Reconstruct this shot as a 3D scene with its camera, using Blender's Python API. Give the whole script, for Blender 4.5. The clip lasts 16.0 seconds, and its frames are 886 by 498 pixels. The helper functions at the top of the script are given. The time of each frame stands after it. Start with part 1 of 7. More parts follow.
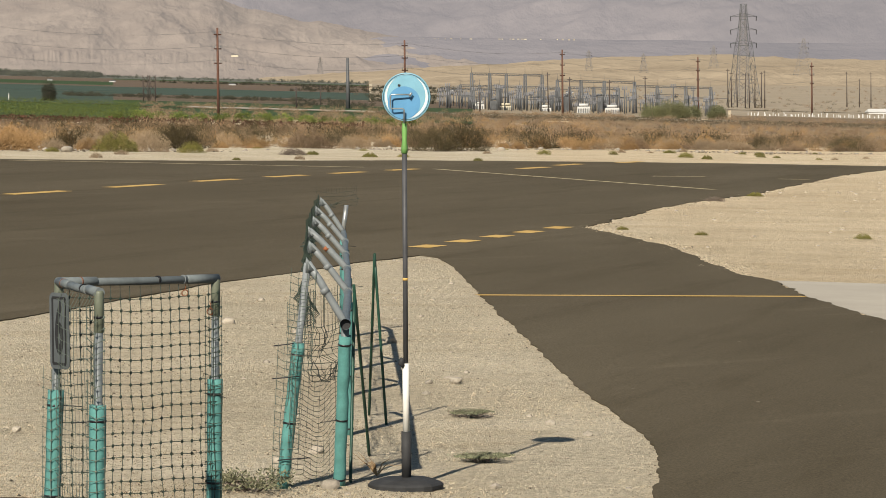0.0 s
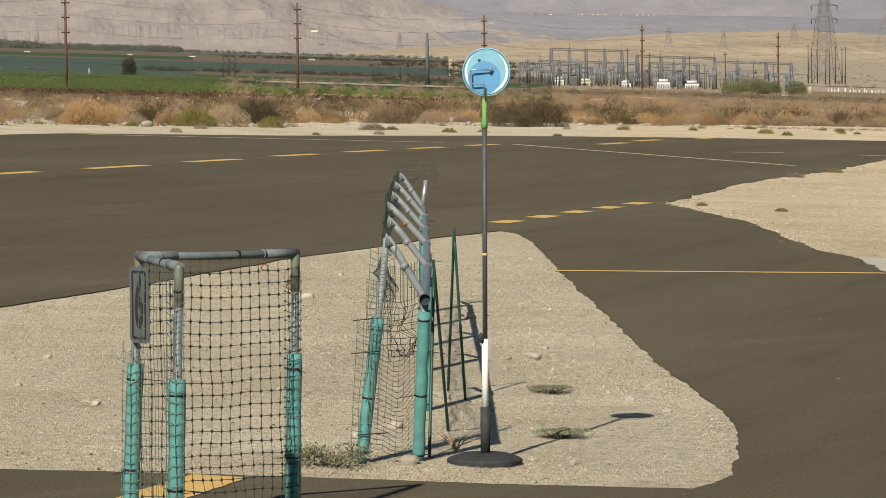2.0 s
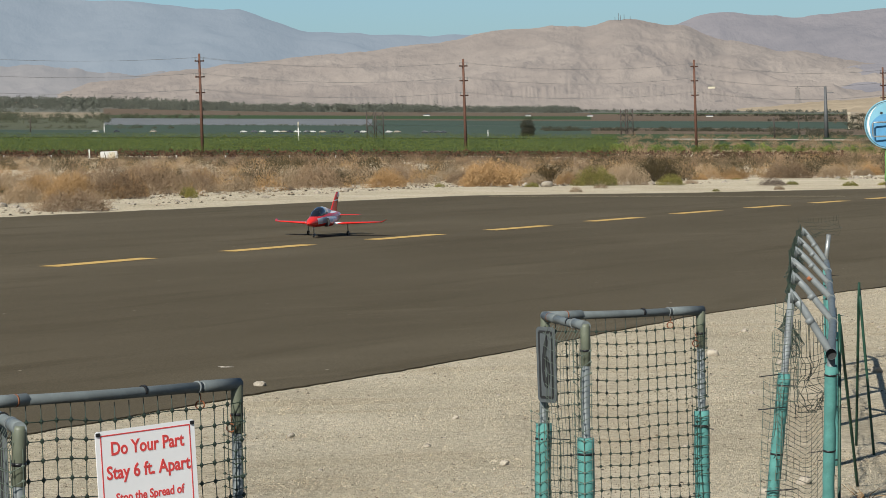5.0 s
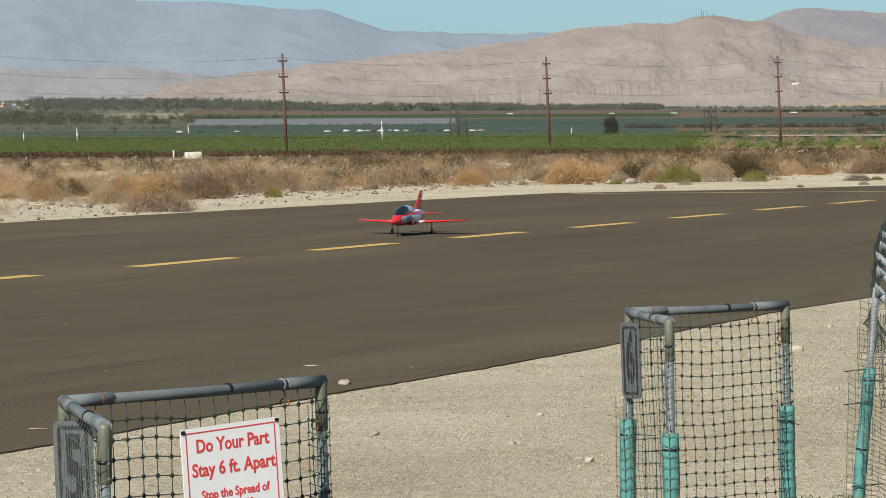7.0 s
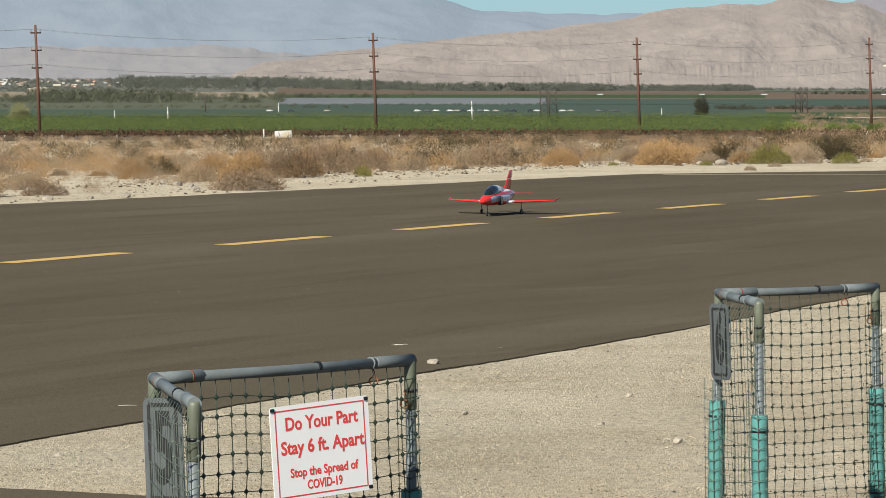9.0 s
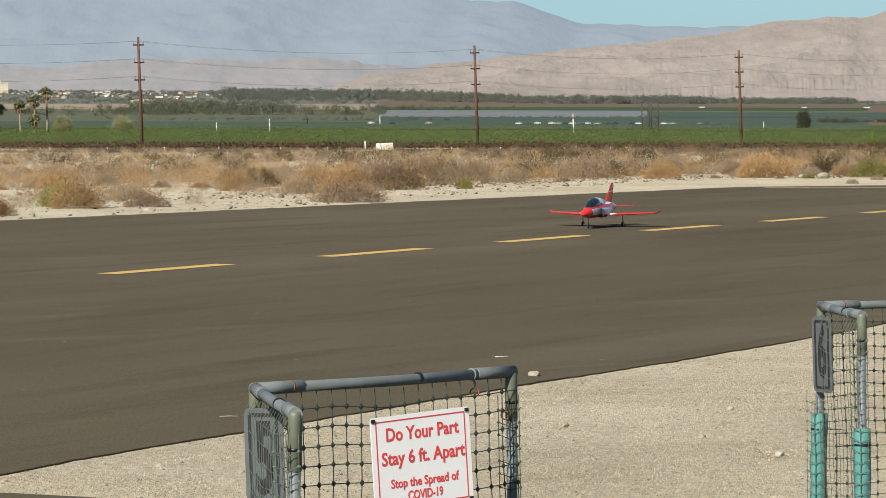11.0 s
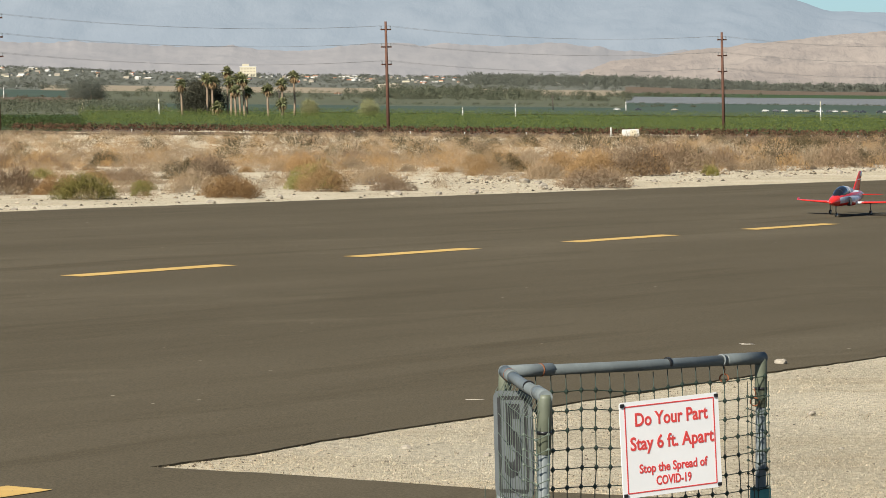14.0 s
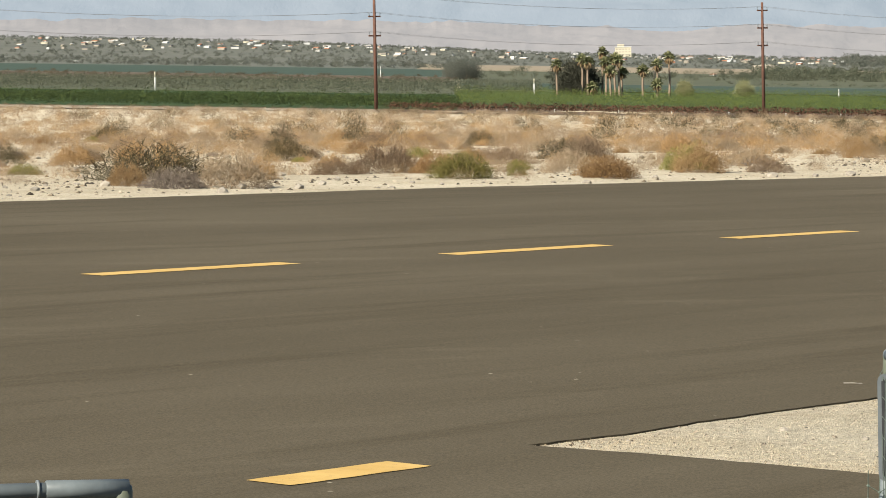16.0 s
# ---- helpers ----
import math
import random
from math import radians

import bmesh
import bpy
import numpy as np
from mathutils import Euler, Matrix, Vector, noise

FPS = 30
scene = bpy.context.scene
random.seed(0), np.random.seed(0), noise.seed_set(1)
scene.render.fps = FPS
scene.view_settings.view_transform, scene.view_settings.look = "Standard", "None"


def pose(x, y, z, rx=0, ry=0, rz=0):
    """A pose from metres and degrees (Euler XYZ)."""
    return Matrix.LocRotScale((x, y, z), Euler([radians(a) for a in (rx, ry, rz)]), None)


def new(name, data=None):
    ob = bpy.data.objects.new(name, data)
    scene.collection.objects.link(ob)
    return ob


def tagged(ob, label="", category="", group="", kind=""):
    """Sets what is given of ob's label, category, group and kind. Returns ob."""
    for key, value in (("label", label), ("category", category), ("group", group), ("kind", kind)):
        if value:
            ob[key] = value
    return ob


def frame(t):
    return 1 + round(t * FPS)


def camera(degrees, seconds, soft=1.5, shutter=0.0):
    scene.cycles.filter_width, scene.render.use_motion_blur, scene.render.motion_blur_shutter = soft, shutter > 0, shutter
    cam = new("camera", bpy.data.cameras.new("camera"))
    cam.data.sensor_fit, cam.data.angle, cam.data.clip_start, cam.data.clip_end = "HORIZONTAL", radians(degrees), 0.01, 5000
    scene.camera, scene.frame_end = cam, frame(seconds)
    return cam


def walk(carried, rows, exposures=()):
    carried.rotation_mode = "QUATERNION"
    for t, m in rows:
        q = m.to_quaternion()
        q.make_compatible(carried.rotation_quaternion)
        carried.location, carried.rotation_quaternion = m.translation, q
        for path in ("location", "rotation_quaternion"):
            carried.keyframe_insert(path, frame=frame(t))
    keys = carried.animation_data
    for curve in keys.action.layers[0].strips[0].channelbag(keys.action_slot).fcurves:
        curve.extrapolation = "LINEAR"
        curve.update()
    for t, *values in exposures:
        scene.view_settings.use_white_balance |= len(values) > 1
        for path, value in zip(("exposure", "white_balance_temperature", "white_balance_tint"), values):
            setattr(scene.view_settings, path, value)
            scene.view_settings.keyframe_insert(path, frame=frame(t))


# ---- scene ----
# ---- camera: a pan with a long lens, the eye drifting a few centimetres ----
EYE = 2.2
cam = camera(14.53, 16.0, soft=0.8)
# seconds, yaw to the left, pitch, lean to the right (degrees), drift of the eye
ROWS = [
    (0.0, 0.009, -2.807, 0.570, 0.000, 0.000, 0.000),
    (0.5, 0.275, -2.955, 0.377, 0.000, 0.013, 0.001),
    (1.0, 0.459, -3.057, 0.528, 0.002, 0.024, -0.000),
    (1.5, 0.620, -3.142, 0.543, 0.000, 0.025, -0.003),
    (2.0, 1.316, -3.201, 0.461, -0.004, 0.024, -0.002),
    (2.5, 2.370, -3.125, 0.400, -0.007, 0.014, -0.000),
    (3.0, 3.520, -2.918, 0.545, -0.013, 0.000, 0.001),
    (3.5, 4.511, -2.683, 1.047, -0.009, -0.004, 0.000),
    (4.0, 5.457, -2.489, 0.970, -0.013, 0.002, -0.001),
    (4.5, 6.430, -2.302, 1.884, -0.018, -0.005, -0.001),
    (5.0, 7.903, -2.105, 1.911, -0.018, -0.018, 0.000),
    (7.5, 9.594, -2.126, 2.345, -0.013, -0.023, -0.008),
    (8.0, 10.106, -2.213, 2.282, -0.014, -0.024, -0.008),
    (8.5, 10.525, -2.296, 2.157, -0.015, -0.027, -0.009),
    (9.0, 10.775, -2.353, 2.045, -0.015, -0.028, -0.008),
    (11.5, 12.904, -2.030, 1.945, -0.026, -0.004, -0.015),
    (12.0, 13.430, -2.031, 1.979, -0.032, -0.009, -0.015),
    (12.5, 14.241, -2.022, 2.011, -0.034, -0.012, -0.016),
    (13.0, 14.908, -2.045, 1.617, -0.034, -0.017, -0.018),
    (13.5, 15.571, -2.118, 1.726, -0.035, -0.024, -0.018),
    (14.0, 16.467, -2.202, 1.455, -0.040, -0.021, -0.020),
    (14.5, 17.524, -2.297, 1.423, -0.046, -0.036, -0.019),
    (15.0, 19.196, -2.354, 1.342, -0.055, -0.036, -0.018),
    (15.5, 20.652, -2.383, 1.132, -0.063, -0.037, -0.019),
    (16.0, 22.622, -2.387, 1.082, -0.068, -0.051, -0.020),
]
walk(cam, [(t, pose(ex, ey, EYE + ez, 0, 0, yaw) @ pose(0, 0, 0, 90 + pitch) @ pose(0, 0, 0, 0, 0, -roll)) for t, yaw, pitch, roll, ex, ey, ez in ROWS],
     [(0.0, 0.57, 6650, 12), (2.0, 0.57, 6550, 11), (3.0, 0.56, 6380, 10), (4.0, 0.54, 6170, 10), (5.0, 0.54, 6130, 10), (7.5, 0.68, 6200, 10), (9.0, 0.72, 6220, 10), (11.5, 0.77, 6270, 10), (12.5, 0.81, 6240, 10), (13.5, 0.87, 6350, 10), (14.5, 0.93, 6420, 10), (16.0, 1.05, 6420, 10)])

# ---- world and sun ----
SUN_EL, SUN_AZ = 37.0, 197.6          # azimuth clockwise from +y
world = bpy.data.worlds.new("sky")
scene.world = world
world.use_nodes = True
wn = world.node_tree.nodes
sky = wn.new("ShaderNodeTexSky")
sky.sky_type, sky.sun_disc = "NISHITA", False
sky.sun_elevation, sky.sun_rotation = radians(SUN_EL), radians(SUN_AZ)
sky.air_density, sky.dust_density, sky.ozone_density = 0.6, 0.7, 2.0
wn["Background"].inputs[1].default_value = 0.078
tint = wn.new("ShaderNodeMix")
tint.data_type, tint.blend_type = "RGBA", "MULTIPLY"
tint.inputs[0].default_value = 1.0
tint.inputs[7].default_value = (0.66, 0.76, 0.73, 1)
world.node_tree.links.new(sky.outputs[0], tint.inputs[6])
world.node_tree.links.new(tint.outputs[2], wn["Background"].inputs[0])
sun = new("sun", bpy.data.lights.new("sun", "SUN"))
sun.data.energy, sun.data.angle, sun.data.color = 5.0, radians(0.55), (1.0, 0.94, 0.82)
sun_way = Vector((math.sin(radians(SUN_AZ)) * math.cos(radians(SUN_EL)), math.cos(radians(SUN_AZ)) * math.cos(radians(SUN_EL)), math.sin(radians(SUN_EL))))
sun.matrix_world = Matrix.Translation((0, -5, 30)) @ sun_way.to_track_quat("Z", "Y").to_matrix().to_4x4()


# ---- materials ----
class Nodes:
    """A material with small helpers to wire its nodes."""

    def __init__(self, name, rough=0.8, metal=0.0, spec=0.3):
        self.m = bpy.data.materials.new(name)
        self.m.use_nodes = True
        self.t = self.m.node_tree
        self.b = self.t.nodes["Principled BSDF"]
        self.b.inputs["Roughness"].default_value = rough
        self.b.inputs["Metallic"].default_value = metal
        self.b.inputs["Specular IOR Level"].default_value = spec
        self.co = None

    def add(self, kind, **values):
        n = self.t.nodes.new(kind)
        for k, v in values.items():
            n.inputs[k].default_value = v
        return n

    def link(self, a, b):
        self.t.links.new(a, b)

    def where(self, world_space=True):
        if self.co is None:
            if world_space:
                self.co = self.t.nodes.new("ShaderNodeNewGeometry").outputs["Position"]
            else:
                self.co = self.t.nodes.new("ShaderNodeTexCoord").outputs["Object"]
        return self.co

    def noise(self, scale, detail=4.0, rough=0.6, stretch=None):
        n = self.add("ShaderNodeTexNoise", Scale=scale, Detail=detail, Roughness=rough)
        if stretch:
            mp = self.t.nodes.new("ShaderNodeMapping")
            mp.vector_type = "TEXTURE"          # turns first, then divides by the lengths given
            mp.inputs["Rotation"].default_value = (0, 0, radians(stretch[3]))
            mp.inputs["Scale"].default_value = stretch[:3]
            self.link(self.where(), mp.inputs[0])
            self.link(mp.outputs[0], n.inputs["Vector"])
        else:
            self.link(self.where(), n.inputs["Vector"])
        return n.outputs["Fac"]

    def ramp(self, fac, stops):
        n = self.t.nodes.new("ShaderNodeValToRGB")
        while len(n.color_ramp.elements) < len(stops):
            n.color_ramp.elements.new(0.5)
        for e, (p, c) in zip(n.color_ramp.elements, stops):
            e.position = p
            e.color = (*c, 1) if len(c) == 3 else c
        self.link(fac, n.inputs[0])
        return n.outputs[0]

    def mix(self, fac, a, b, kind="MIX"):
        n = self.t.nodes.new("ShaderNodeMix")
        n.data_type, n.blend_type = "RGBA", kind
        for sock, v in ((n.inputs[0], fac), (n.inputs[6], a), (n.inputs[7], b)):
            if isinstance(v, (int, float)):
                sock.default_value = v
            elif isinstance(v, tuple):
                sock.default_value = (*v, 1)
            else:
                self.link(v, sock)
        return n.outputs[2]

    def colour(self, c):
        if isinstance(c, tuple):
            self.b.inputs["Base Color"].default_value = (*c, 1)
        else:
            self.link(c, self.b.inputs["Base Color"])
        return self

    def bump(self, fac, strength=0.4, distance=0.01):
        n = self.add("ShaderNodeBump", Strength=strength, Distance=distance)
        self.link(fac, n.inputs["Height"])
        self.link(n.outputs[0], self.b.inputs["Normal"])
        return self


def grey(v):
    return (v, v, v)


def simple(name, c, rough=0.6, metal=0.0, var=0.25, scale=6.0, bump=0.0, spec=0.3, obvar=0.0):
    """Paint or plastic with a blotchy wear at two scales."""
    n = Nodes(name, rough, metal, spec)
    n.where(False)
    dark = tuple(v * (1 - var) for v in c)
    light = tuple(min(1.0, v * (1 + var)) for v in c)
    fac = n.noise(scale, 6.0)
    col = n.ramp(fac, [(0.3, dark), (0.7, light)])
    col = n.mix(n.ramp(n.noise(scale * 9, 3.0), [(0.35, grey(0)), (0.75, grey(0.5))]), col, tuple(v * (1 - 0.6 * var) for v in c))
    if obvar:
        info = n.t.nodes.new("ShaderNodeObjectInfo").outputs["Random"]
        col = n.mix(1.0, col, n.ramp(info, [(0, grey(1 - obvar)), (1, grey(1.0))]), "MULTIPLY")
    n.colour(col)
    if bump:
        n.bump(n.noise(scale * 12, 3.0), 0.4, bump)
    return n.m


def sand_material():
    n = Nodes("desert sand", 0.95, 0, 0.05)
    big = n.noise(0.35, 5.0, 0.65)
    col = n.ramp(big, [(0.3, (0.45, 0.385, 0.274)), (0.55, (0.545, 0.474, 0.348)), (0.75, (0.625, 0.55, 0.416))])
    wide = n.noise(0.02, 4.0, 0.6)
    col = n.mix(n.ramp(wide, [(0.4, grey(0)), (0.7, grey(0.35))]), col, (0.42, 0.335, 0.225))
    litter = n.noise(0.5, 6.0, 0.75)
    col = n.mix(n.ramp(litter, [(0.54, grey(0)), (0.66, grey(0.34))]), col, (0.29, 0.23, 0.155))
    # old wheel tracks and raked patches
    track = n.noise(0.9, 3.0, 0.5, (2.4, 0.7, 1.0, 25.0))
    col = n.mix(n.ramp(track, [(0.56, grey(0)), (0.66, grey(0.5))]), col, (0.43, 0.35, 0.235))
    sep = n.t.nodes.new("ShaderNodeSeparateXYZ")
    n.link(n.where(), sep.inputs[0])
    bank = n.add("ShaderNodeMapRange", **{"From Min": 1.6, "From Max": 3.6})
    n.link(sep.outputs[0], bank.inputs["Value"])
    col = n.mix(bank.outputs[0], col, n.mix(1.0, col, (1.06, 1.0, 0.93), "MULTIPLY"))      # finer, warmer sand east of the taxiway
    fine = n.noise(60.0, 5.0, 0.85)
    col = n.mix(1.0, col, n.ramp(fine, [(0.36, grey(0.62)), (0.46, grey(0.92)), (0.54, grey(1.04)), (0.64, grey(1.25))]), "MULTIPLY")
    mid = n.noise(16.0, 4.0, 0.8)
    col = n.mix(1.0, col, n.ramp(mid, [(0.34, grey(0.66)), (0.48, grey(0.98)), (0.64, grey(1.20))]), "MULTIPLY")
    v = n.add("ShaderNodeTexVoronoi", Scale=40.0)
    n.link(n.where(), v.inputs["Vector"])
    pebble = n.ramp(v.outputs["Distance"], [(0.14, grey(1)), (0.26, grey(0))])
    pick = n.ramp(n.noise(14.0, 2.0), [(0.50, grey(0)), (0.56, grey(1))])
    col = n.mix(n.mix(1.0, pebble, pick, "MULTIPLY"), col, n.mix(n.noise(15.0, 1.0), (0.14, 0.11, 0.075), (0.62, 0.55, 0.44)))
    n.colour(col)
    n.bump(n.mix(0.62, fine, n.noise(9.0, 6.0, 0.75)), 1.0, 0.055)
    return n.m


def asphalt_material():
    n = Nodes("aged asphalt", 0.95, 0, 0.04)
    big = n.noise(1.0, 6.0, 0.6, (3.0, 14.0, 1.0, -16.3))
    col = n.ramp(big, [(0.3, (0.0700, 0.0576, 0.0374)), (0.52, (0.0840, 0.0694, 0.0461)), (0.72, (0.1000, 0.0832, 0.0562))])
    streak = n.noise(1.0, 6.0, 0.7, (0.7, 9.0, 1.0, -16.3))
    col = n.mix(n.ramp(streak, [(0.34, grey(0.55)), (0.48, grey(0))]), col, (0.0560, 0.0453, 0.0278))
    pale = n.noise(1.0, 5.0, 0.65, (0.9, 5.0, 1.0, -40.0))
    col = n.mix(n.ramp(pale, [(0.58, grey(0)), (0.74, grey(0.4))]), col, (0.1250, 0.1054, 0.0720))
    fine = n.noise(60.0, 3.0, 0.8)
    col = n.mix(0.6, col, n.ramp(fine, [(0.38, grey(0.62)), (0.5, grey(1)), (0.62, grey(1.45))]), "MULTIPLY")
    v = n.add("ShaderNodeTexVoronoi", Scale=2.6)
    n.link(n.where(), v.inputs["Vector"])
    dots = n.ramp(v.outputs["Distance"], [(0.030, grey(1)), (0.05, grey(0))])
    col = n.mix(n.mix(1.0, dots, n.ramp(n.noise(0.8, 2.0), [(0.5, grey(0)), (0.62, grey(0.8))]), "MULTIPLY"), col, (0.4000, 0.3546, 0.2688))
    n.colour(col)
    n.bump(fine, 0.5, 0.006)
    return n.m


def yellow_material():
    n = Nodes("worn yellow road paint", 0.75, 0, 0.3)
    col = n.ramp(n.noise(3.0, 6.0, 0.7), [(0.3, (0.42, 0.26, 0.07)), (0.7, (0.52, 0.345, 0.11))])
    col = n.mix(n.ramp(n.noise(30.0, 5.0, 0.8), [(0.58, grey(0)), (0.72, grey(0.7))]), col, (0.12, 0.10, 0.07))
    n.colour(col)
    n.bump(n.noise(60.0), 0.4, 0.004)
    return n.m


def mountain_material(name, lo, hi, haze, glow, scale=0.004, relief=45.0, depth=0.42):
    """Bare rock, with the haze of miles of desert air painted on as a glow."""
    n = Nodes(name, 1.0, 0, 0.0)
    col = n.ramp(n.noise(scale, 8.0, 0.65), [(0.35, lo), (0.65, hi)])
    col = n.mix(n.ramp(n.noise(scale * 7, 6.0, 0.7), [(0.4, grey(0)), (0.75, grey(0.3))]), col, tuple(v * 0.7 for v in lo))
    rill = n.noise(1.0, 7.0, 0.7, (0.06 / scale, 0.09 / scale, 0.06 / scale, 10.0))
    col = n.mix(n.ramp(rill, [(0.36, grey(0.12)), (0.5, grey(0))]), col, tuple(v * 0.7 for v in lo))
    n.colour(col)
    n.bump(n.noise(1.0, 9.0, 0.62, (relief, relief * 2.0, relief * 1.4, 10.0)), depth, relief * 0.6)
    # haze colour added as emission; the rock itself gives off no light
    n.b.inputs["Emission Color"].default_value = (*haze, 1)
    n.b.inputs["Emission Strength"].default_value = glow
    return n.m


SAND = sand_material()
ASPHALT = asphalt_material()
YELLOW = yellow_material()
FADED = simple("bleached yellow line paint", (0.42, 0.345, 0.20), 0.8, 0, 0.25, 2.0)
CONCRETE = simple("pale concrete", (0.35, 0.315, 0.255), 0.9, 0, 0.12, 0.7)
PIPE = simple("weathered grey plastic pipe", (0.115, 0.13, 0.13), 0.5, 0, 0.3, 7.0, 0.0008, 0.35)
PIPE_OLD = simple("sun-bleached olive pipe", (0.105, 0.115, 0.08), 0.5, 0, 0.3, 8.0, 0.0008, 0.4)
POLE_WOOD = simple("treated pole timber", (0.10, 0.048, 0.032), 0.85, 0, 0.3, 1.5, 0.01)


# ---- mesh helpers ----
def tube(bm, a, b, r0, r1=None, seg=10, caps=True):
    a, b = Vector(a), Vector(b)
    r1 = r0 if r1 is None else r1
    q = (b - a).to_track_quat("Z", "Y").to_matrix()
    rings = []
    for p, r in ((a, r0), (b, r1)):
        rings.append([bm.verts.new(p + q @ Vector((r * math.cos(k * math.tau / seg), r * math.sin(k * math.tau / seg), 0))) for k in range(seg)])
    for k in range(seg):
        f = bm.faces.new((rings[0][k], rings[0][(k + 1) % seg], rings[1][(k + 1) % seg], rings[1][k]))
        f.smooth = True
    if caps:
        bm.faces.new(rings[0][::-1])
        bm.faces.new(rings[1])
    return bm


def chain(bm, pts, r, seg=8, caps=True):
    """A tube along a line of points; r is one radius or one for each point."""
    pts = [Vector(p) for p in pts]
    rr = [r] * len(pts) if isinstance(r, (int, float)) else r
    rings, q, last = [], None, None
    for i, p in enumerate(pts):
        d = (pts[min(i + 1, len(pts) - 1)] - pts[max(i - 1, 0)]).normalized()
        q = d.to_track_quat("Z", "Y").to_matrix() if q is None else last.rotation_difference(d).to_matrix() @ q
        last = d
        rings.append([bm.verts.new(p + q @ Vector((rr[i] * math.cos(k * math.tau / seg), rr[i] * math.sin(k * math.tau / seg), 0))) for k in range(seg)])
    for r0, r1 in zip(rings, rings[1:]):
        for k in range(seg):
            f = bm.faces.new((r0[k], r0[(k + 1) % seg], r1[(k + 1) % seg], r1[k]))
            f.smooth = True
    if caps:
        bm.faces.new(rings[0][::-1])
        bm.faces.new(rings[-1])
    return bm


def box(bm, c, s, turn=None, bevel=0.0):
    m = Matrix.Translation(c) @ (turn or Matrix()) @ Matrix.Diagonal((*s, 1))
    vs = bmesh.ops.create_cube(bm, size=1.0, matrix=m)["verts"]
    if bevel:
        bmesh.ops.bevel(bm, geom=list({e for v in vs for e in v.link_edges}), offset=bevel, segments=2, affect="EDGES", profile=0.5)
    return bm


def part(name, bm, mat, parent=None, label="", m=None):
    """Link a bmesh as one mesh object, under a thing or a part."""
    me = bpy.data.meshes.new(name)
    bm.to_mesh(me)
    bm.free()
    me.materials.append(mat)
    ob = new(name, me)
    if parent:
        ob.parent = parent
    if m is not None:
        ob.matrix_basis = m
    if label:
        ob["label"] = label
    return ob


def mesh_part(name, verts, faces, mat, parent=None, label="", smooth=False):
    me = bpy.data.meshes.new(name)
    me.from_pydata(verts, [], faces)
    me.materials.append(mat)
    if smooth:
        me.polygons.foreach_set("use_smooth", [True] * len(me.polygons))
    ob = new(name, me)
    if parent:
        ob.parent = parent
    if label:
        ob["label"] = label
    return ob


def thing(name, m, label, category, group="", kind=""):
    e = new(name)
    e.empty_display_size = 0.2
    e.matrix_basis = m
    return tagged(e, label, category, group, kind)


# ---- the lie of the land: a fan that falls to +x, and drops off behind the runway ----
SLOPE = -0.0367


def smooth(a, b, x):
    u = min(1.0, max(0.0, (x - a) / (b - a)))
    return u * u * (3 - 2 * u)


def flat(x, y):
    return SLOPE * x


def land(x, y):
    """Level along the runway; behind it the desert sinks to the valley, four metres lower."""
    r = math.hypot(x, y)
    start = brink(math.degrees(math.atan2(-x, y)))
    if r <= start:
        return SLOPE * x
    if r >= 400:
        az = math.degrees(math.atan2(-x, y))
        rise = 0.0
        if r > 900:          # the plain climbs gently to the town and to the foothills
            rise = (7.5 * smooth(10, 14, az) + 9.0 * smooth(19, 27, az)) * smooth(1900, 3300, r) + 14.0 * smooth(900, 4000, r) * smooth(2, -8, az)
        return SLOPE * x - 4.0 + rise
    fall = EYE / start + (0.0155 - EYE / start) * math.log(r / start) / math.log(400 / start)
    return SLOPE * x - (r * fall - EYE)


def brink(az):
    """Where behind the runway the ground begins to sink."""
    table = ((-180, 118), (-8, 118), (-4, 112), (0, 101), (4, 95), (8, 91), (10, 88), (12, 83), (14, 78), (16, 72), (20, 66), (24, 60), (28, 56), (32, 52), (180, 52))
    for (a0, r0), (a1, r1) in zip(table, table[1:]):
        if a0 <= az <= a1:
            return r0 + (r1 - r0) * (az - a0) / (a1 - a0)


def polar(az, r):
    """A place at az degrees to the left of +y."""
    return -r * math.sin(radians(az)), r * math.cos(radians(az))


TILT = pose(0, 0, 0, 0, -math.degrees(math.atan(SLOPE)), 0)   # lays a thing flat on the slope


# ---- ground ----
RUNWAY = [(-43, -8), (-42, 0), (-24.79, 42.99), (-21.78, 52.94), (-17.61, 64.29), (-13.47, 75.7), (-10.85, 82.5), (-6.06, 86.2), (-3, 89.81), (-0.99, 92.41), (4.22, 96.65), (8.35, 99.21),
          (12.94, 100.99), (24.98, 104.35), (24.12, 101.86), (12.38, 96.77), (9.96, 87.83), (7.79, 77.74), (6.26, 70.78), (5.1, 66.81), (3.94, 62.43), (2.57, 54.89), (2.1, 52.6), (2.51, 50.57),
          (3.06, 47.35), (3.27, 43.19), (3.48, 40.71), (3.76, 39.5), (3.84, 36.54), (4.23, 33.16), (5.3, 24.54), (6.8, 12), (8, -8)]
ISLAND = [(-7.11, 18.01), (-6.83, 18.89), (-6.4, 20.73), (-6.14, 21.61), (-5.11, 25.58), (-4.35, 28.15), (-3.54, 31.28), (-2.35, 36.46), (-1.78, 38.16), (-0.98, 41.17), (-0.29, 43.06), (-0.07, 42.59),
          (0.1, 40.89), (0.27, 37.6), (0.41, 34.7), (0.59, 31.61), (0.8, 28.02), (0.93, 25.44), (1.06, 23.94), (1.2, 22.24), (1.29, 21.05), (1.24, 20.06), (1.1, 18.38), (0.86, 17.7),
          (-0.2, 17.65), (-1.14, 17.69), (-2.46, 17.62), (-5.05, 17.68), (-6.38, 17.96)]


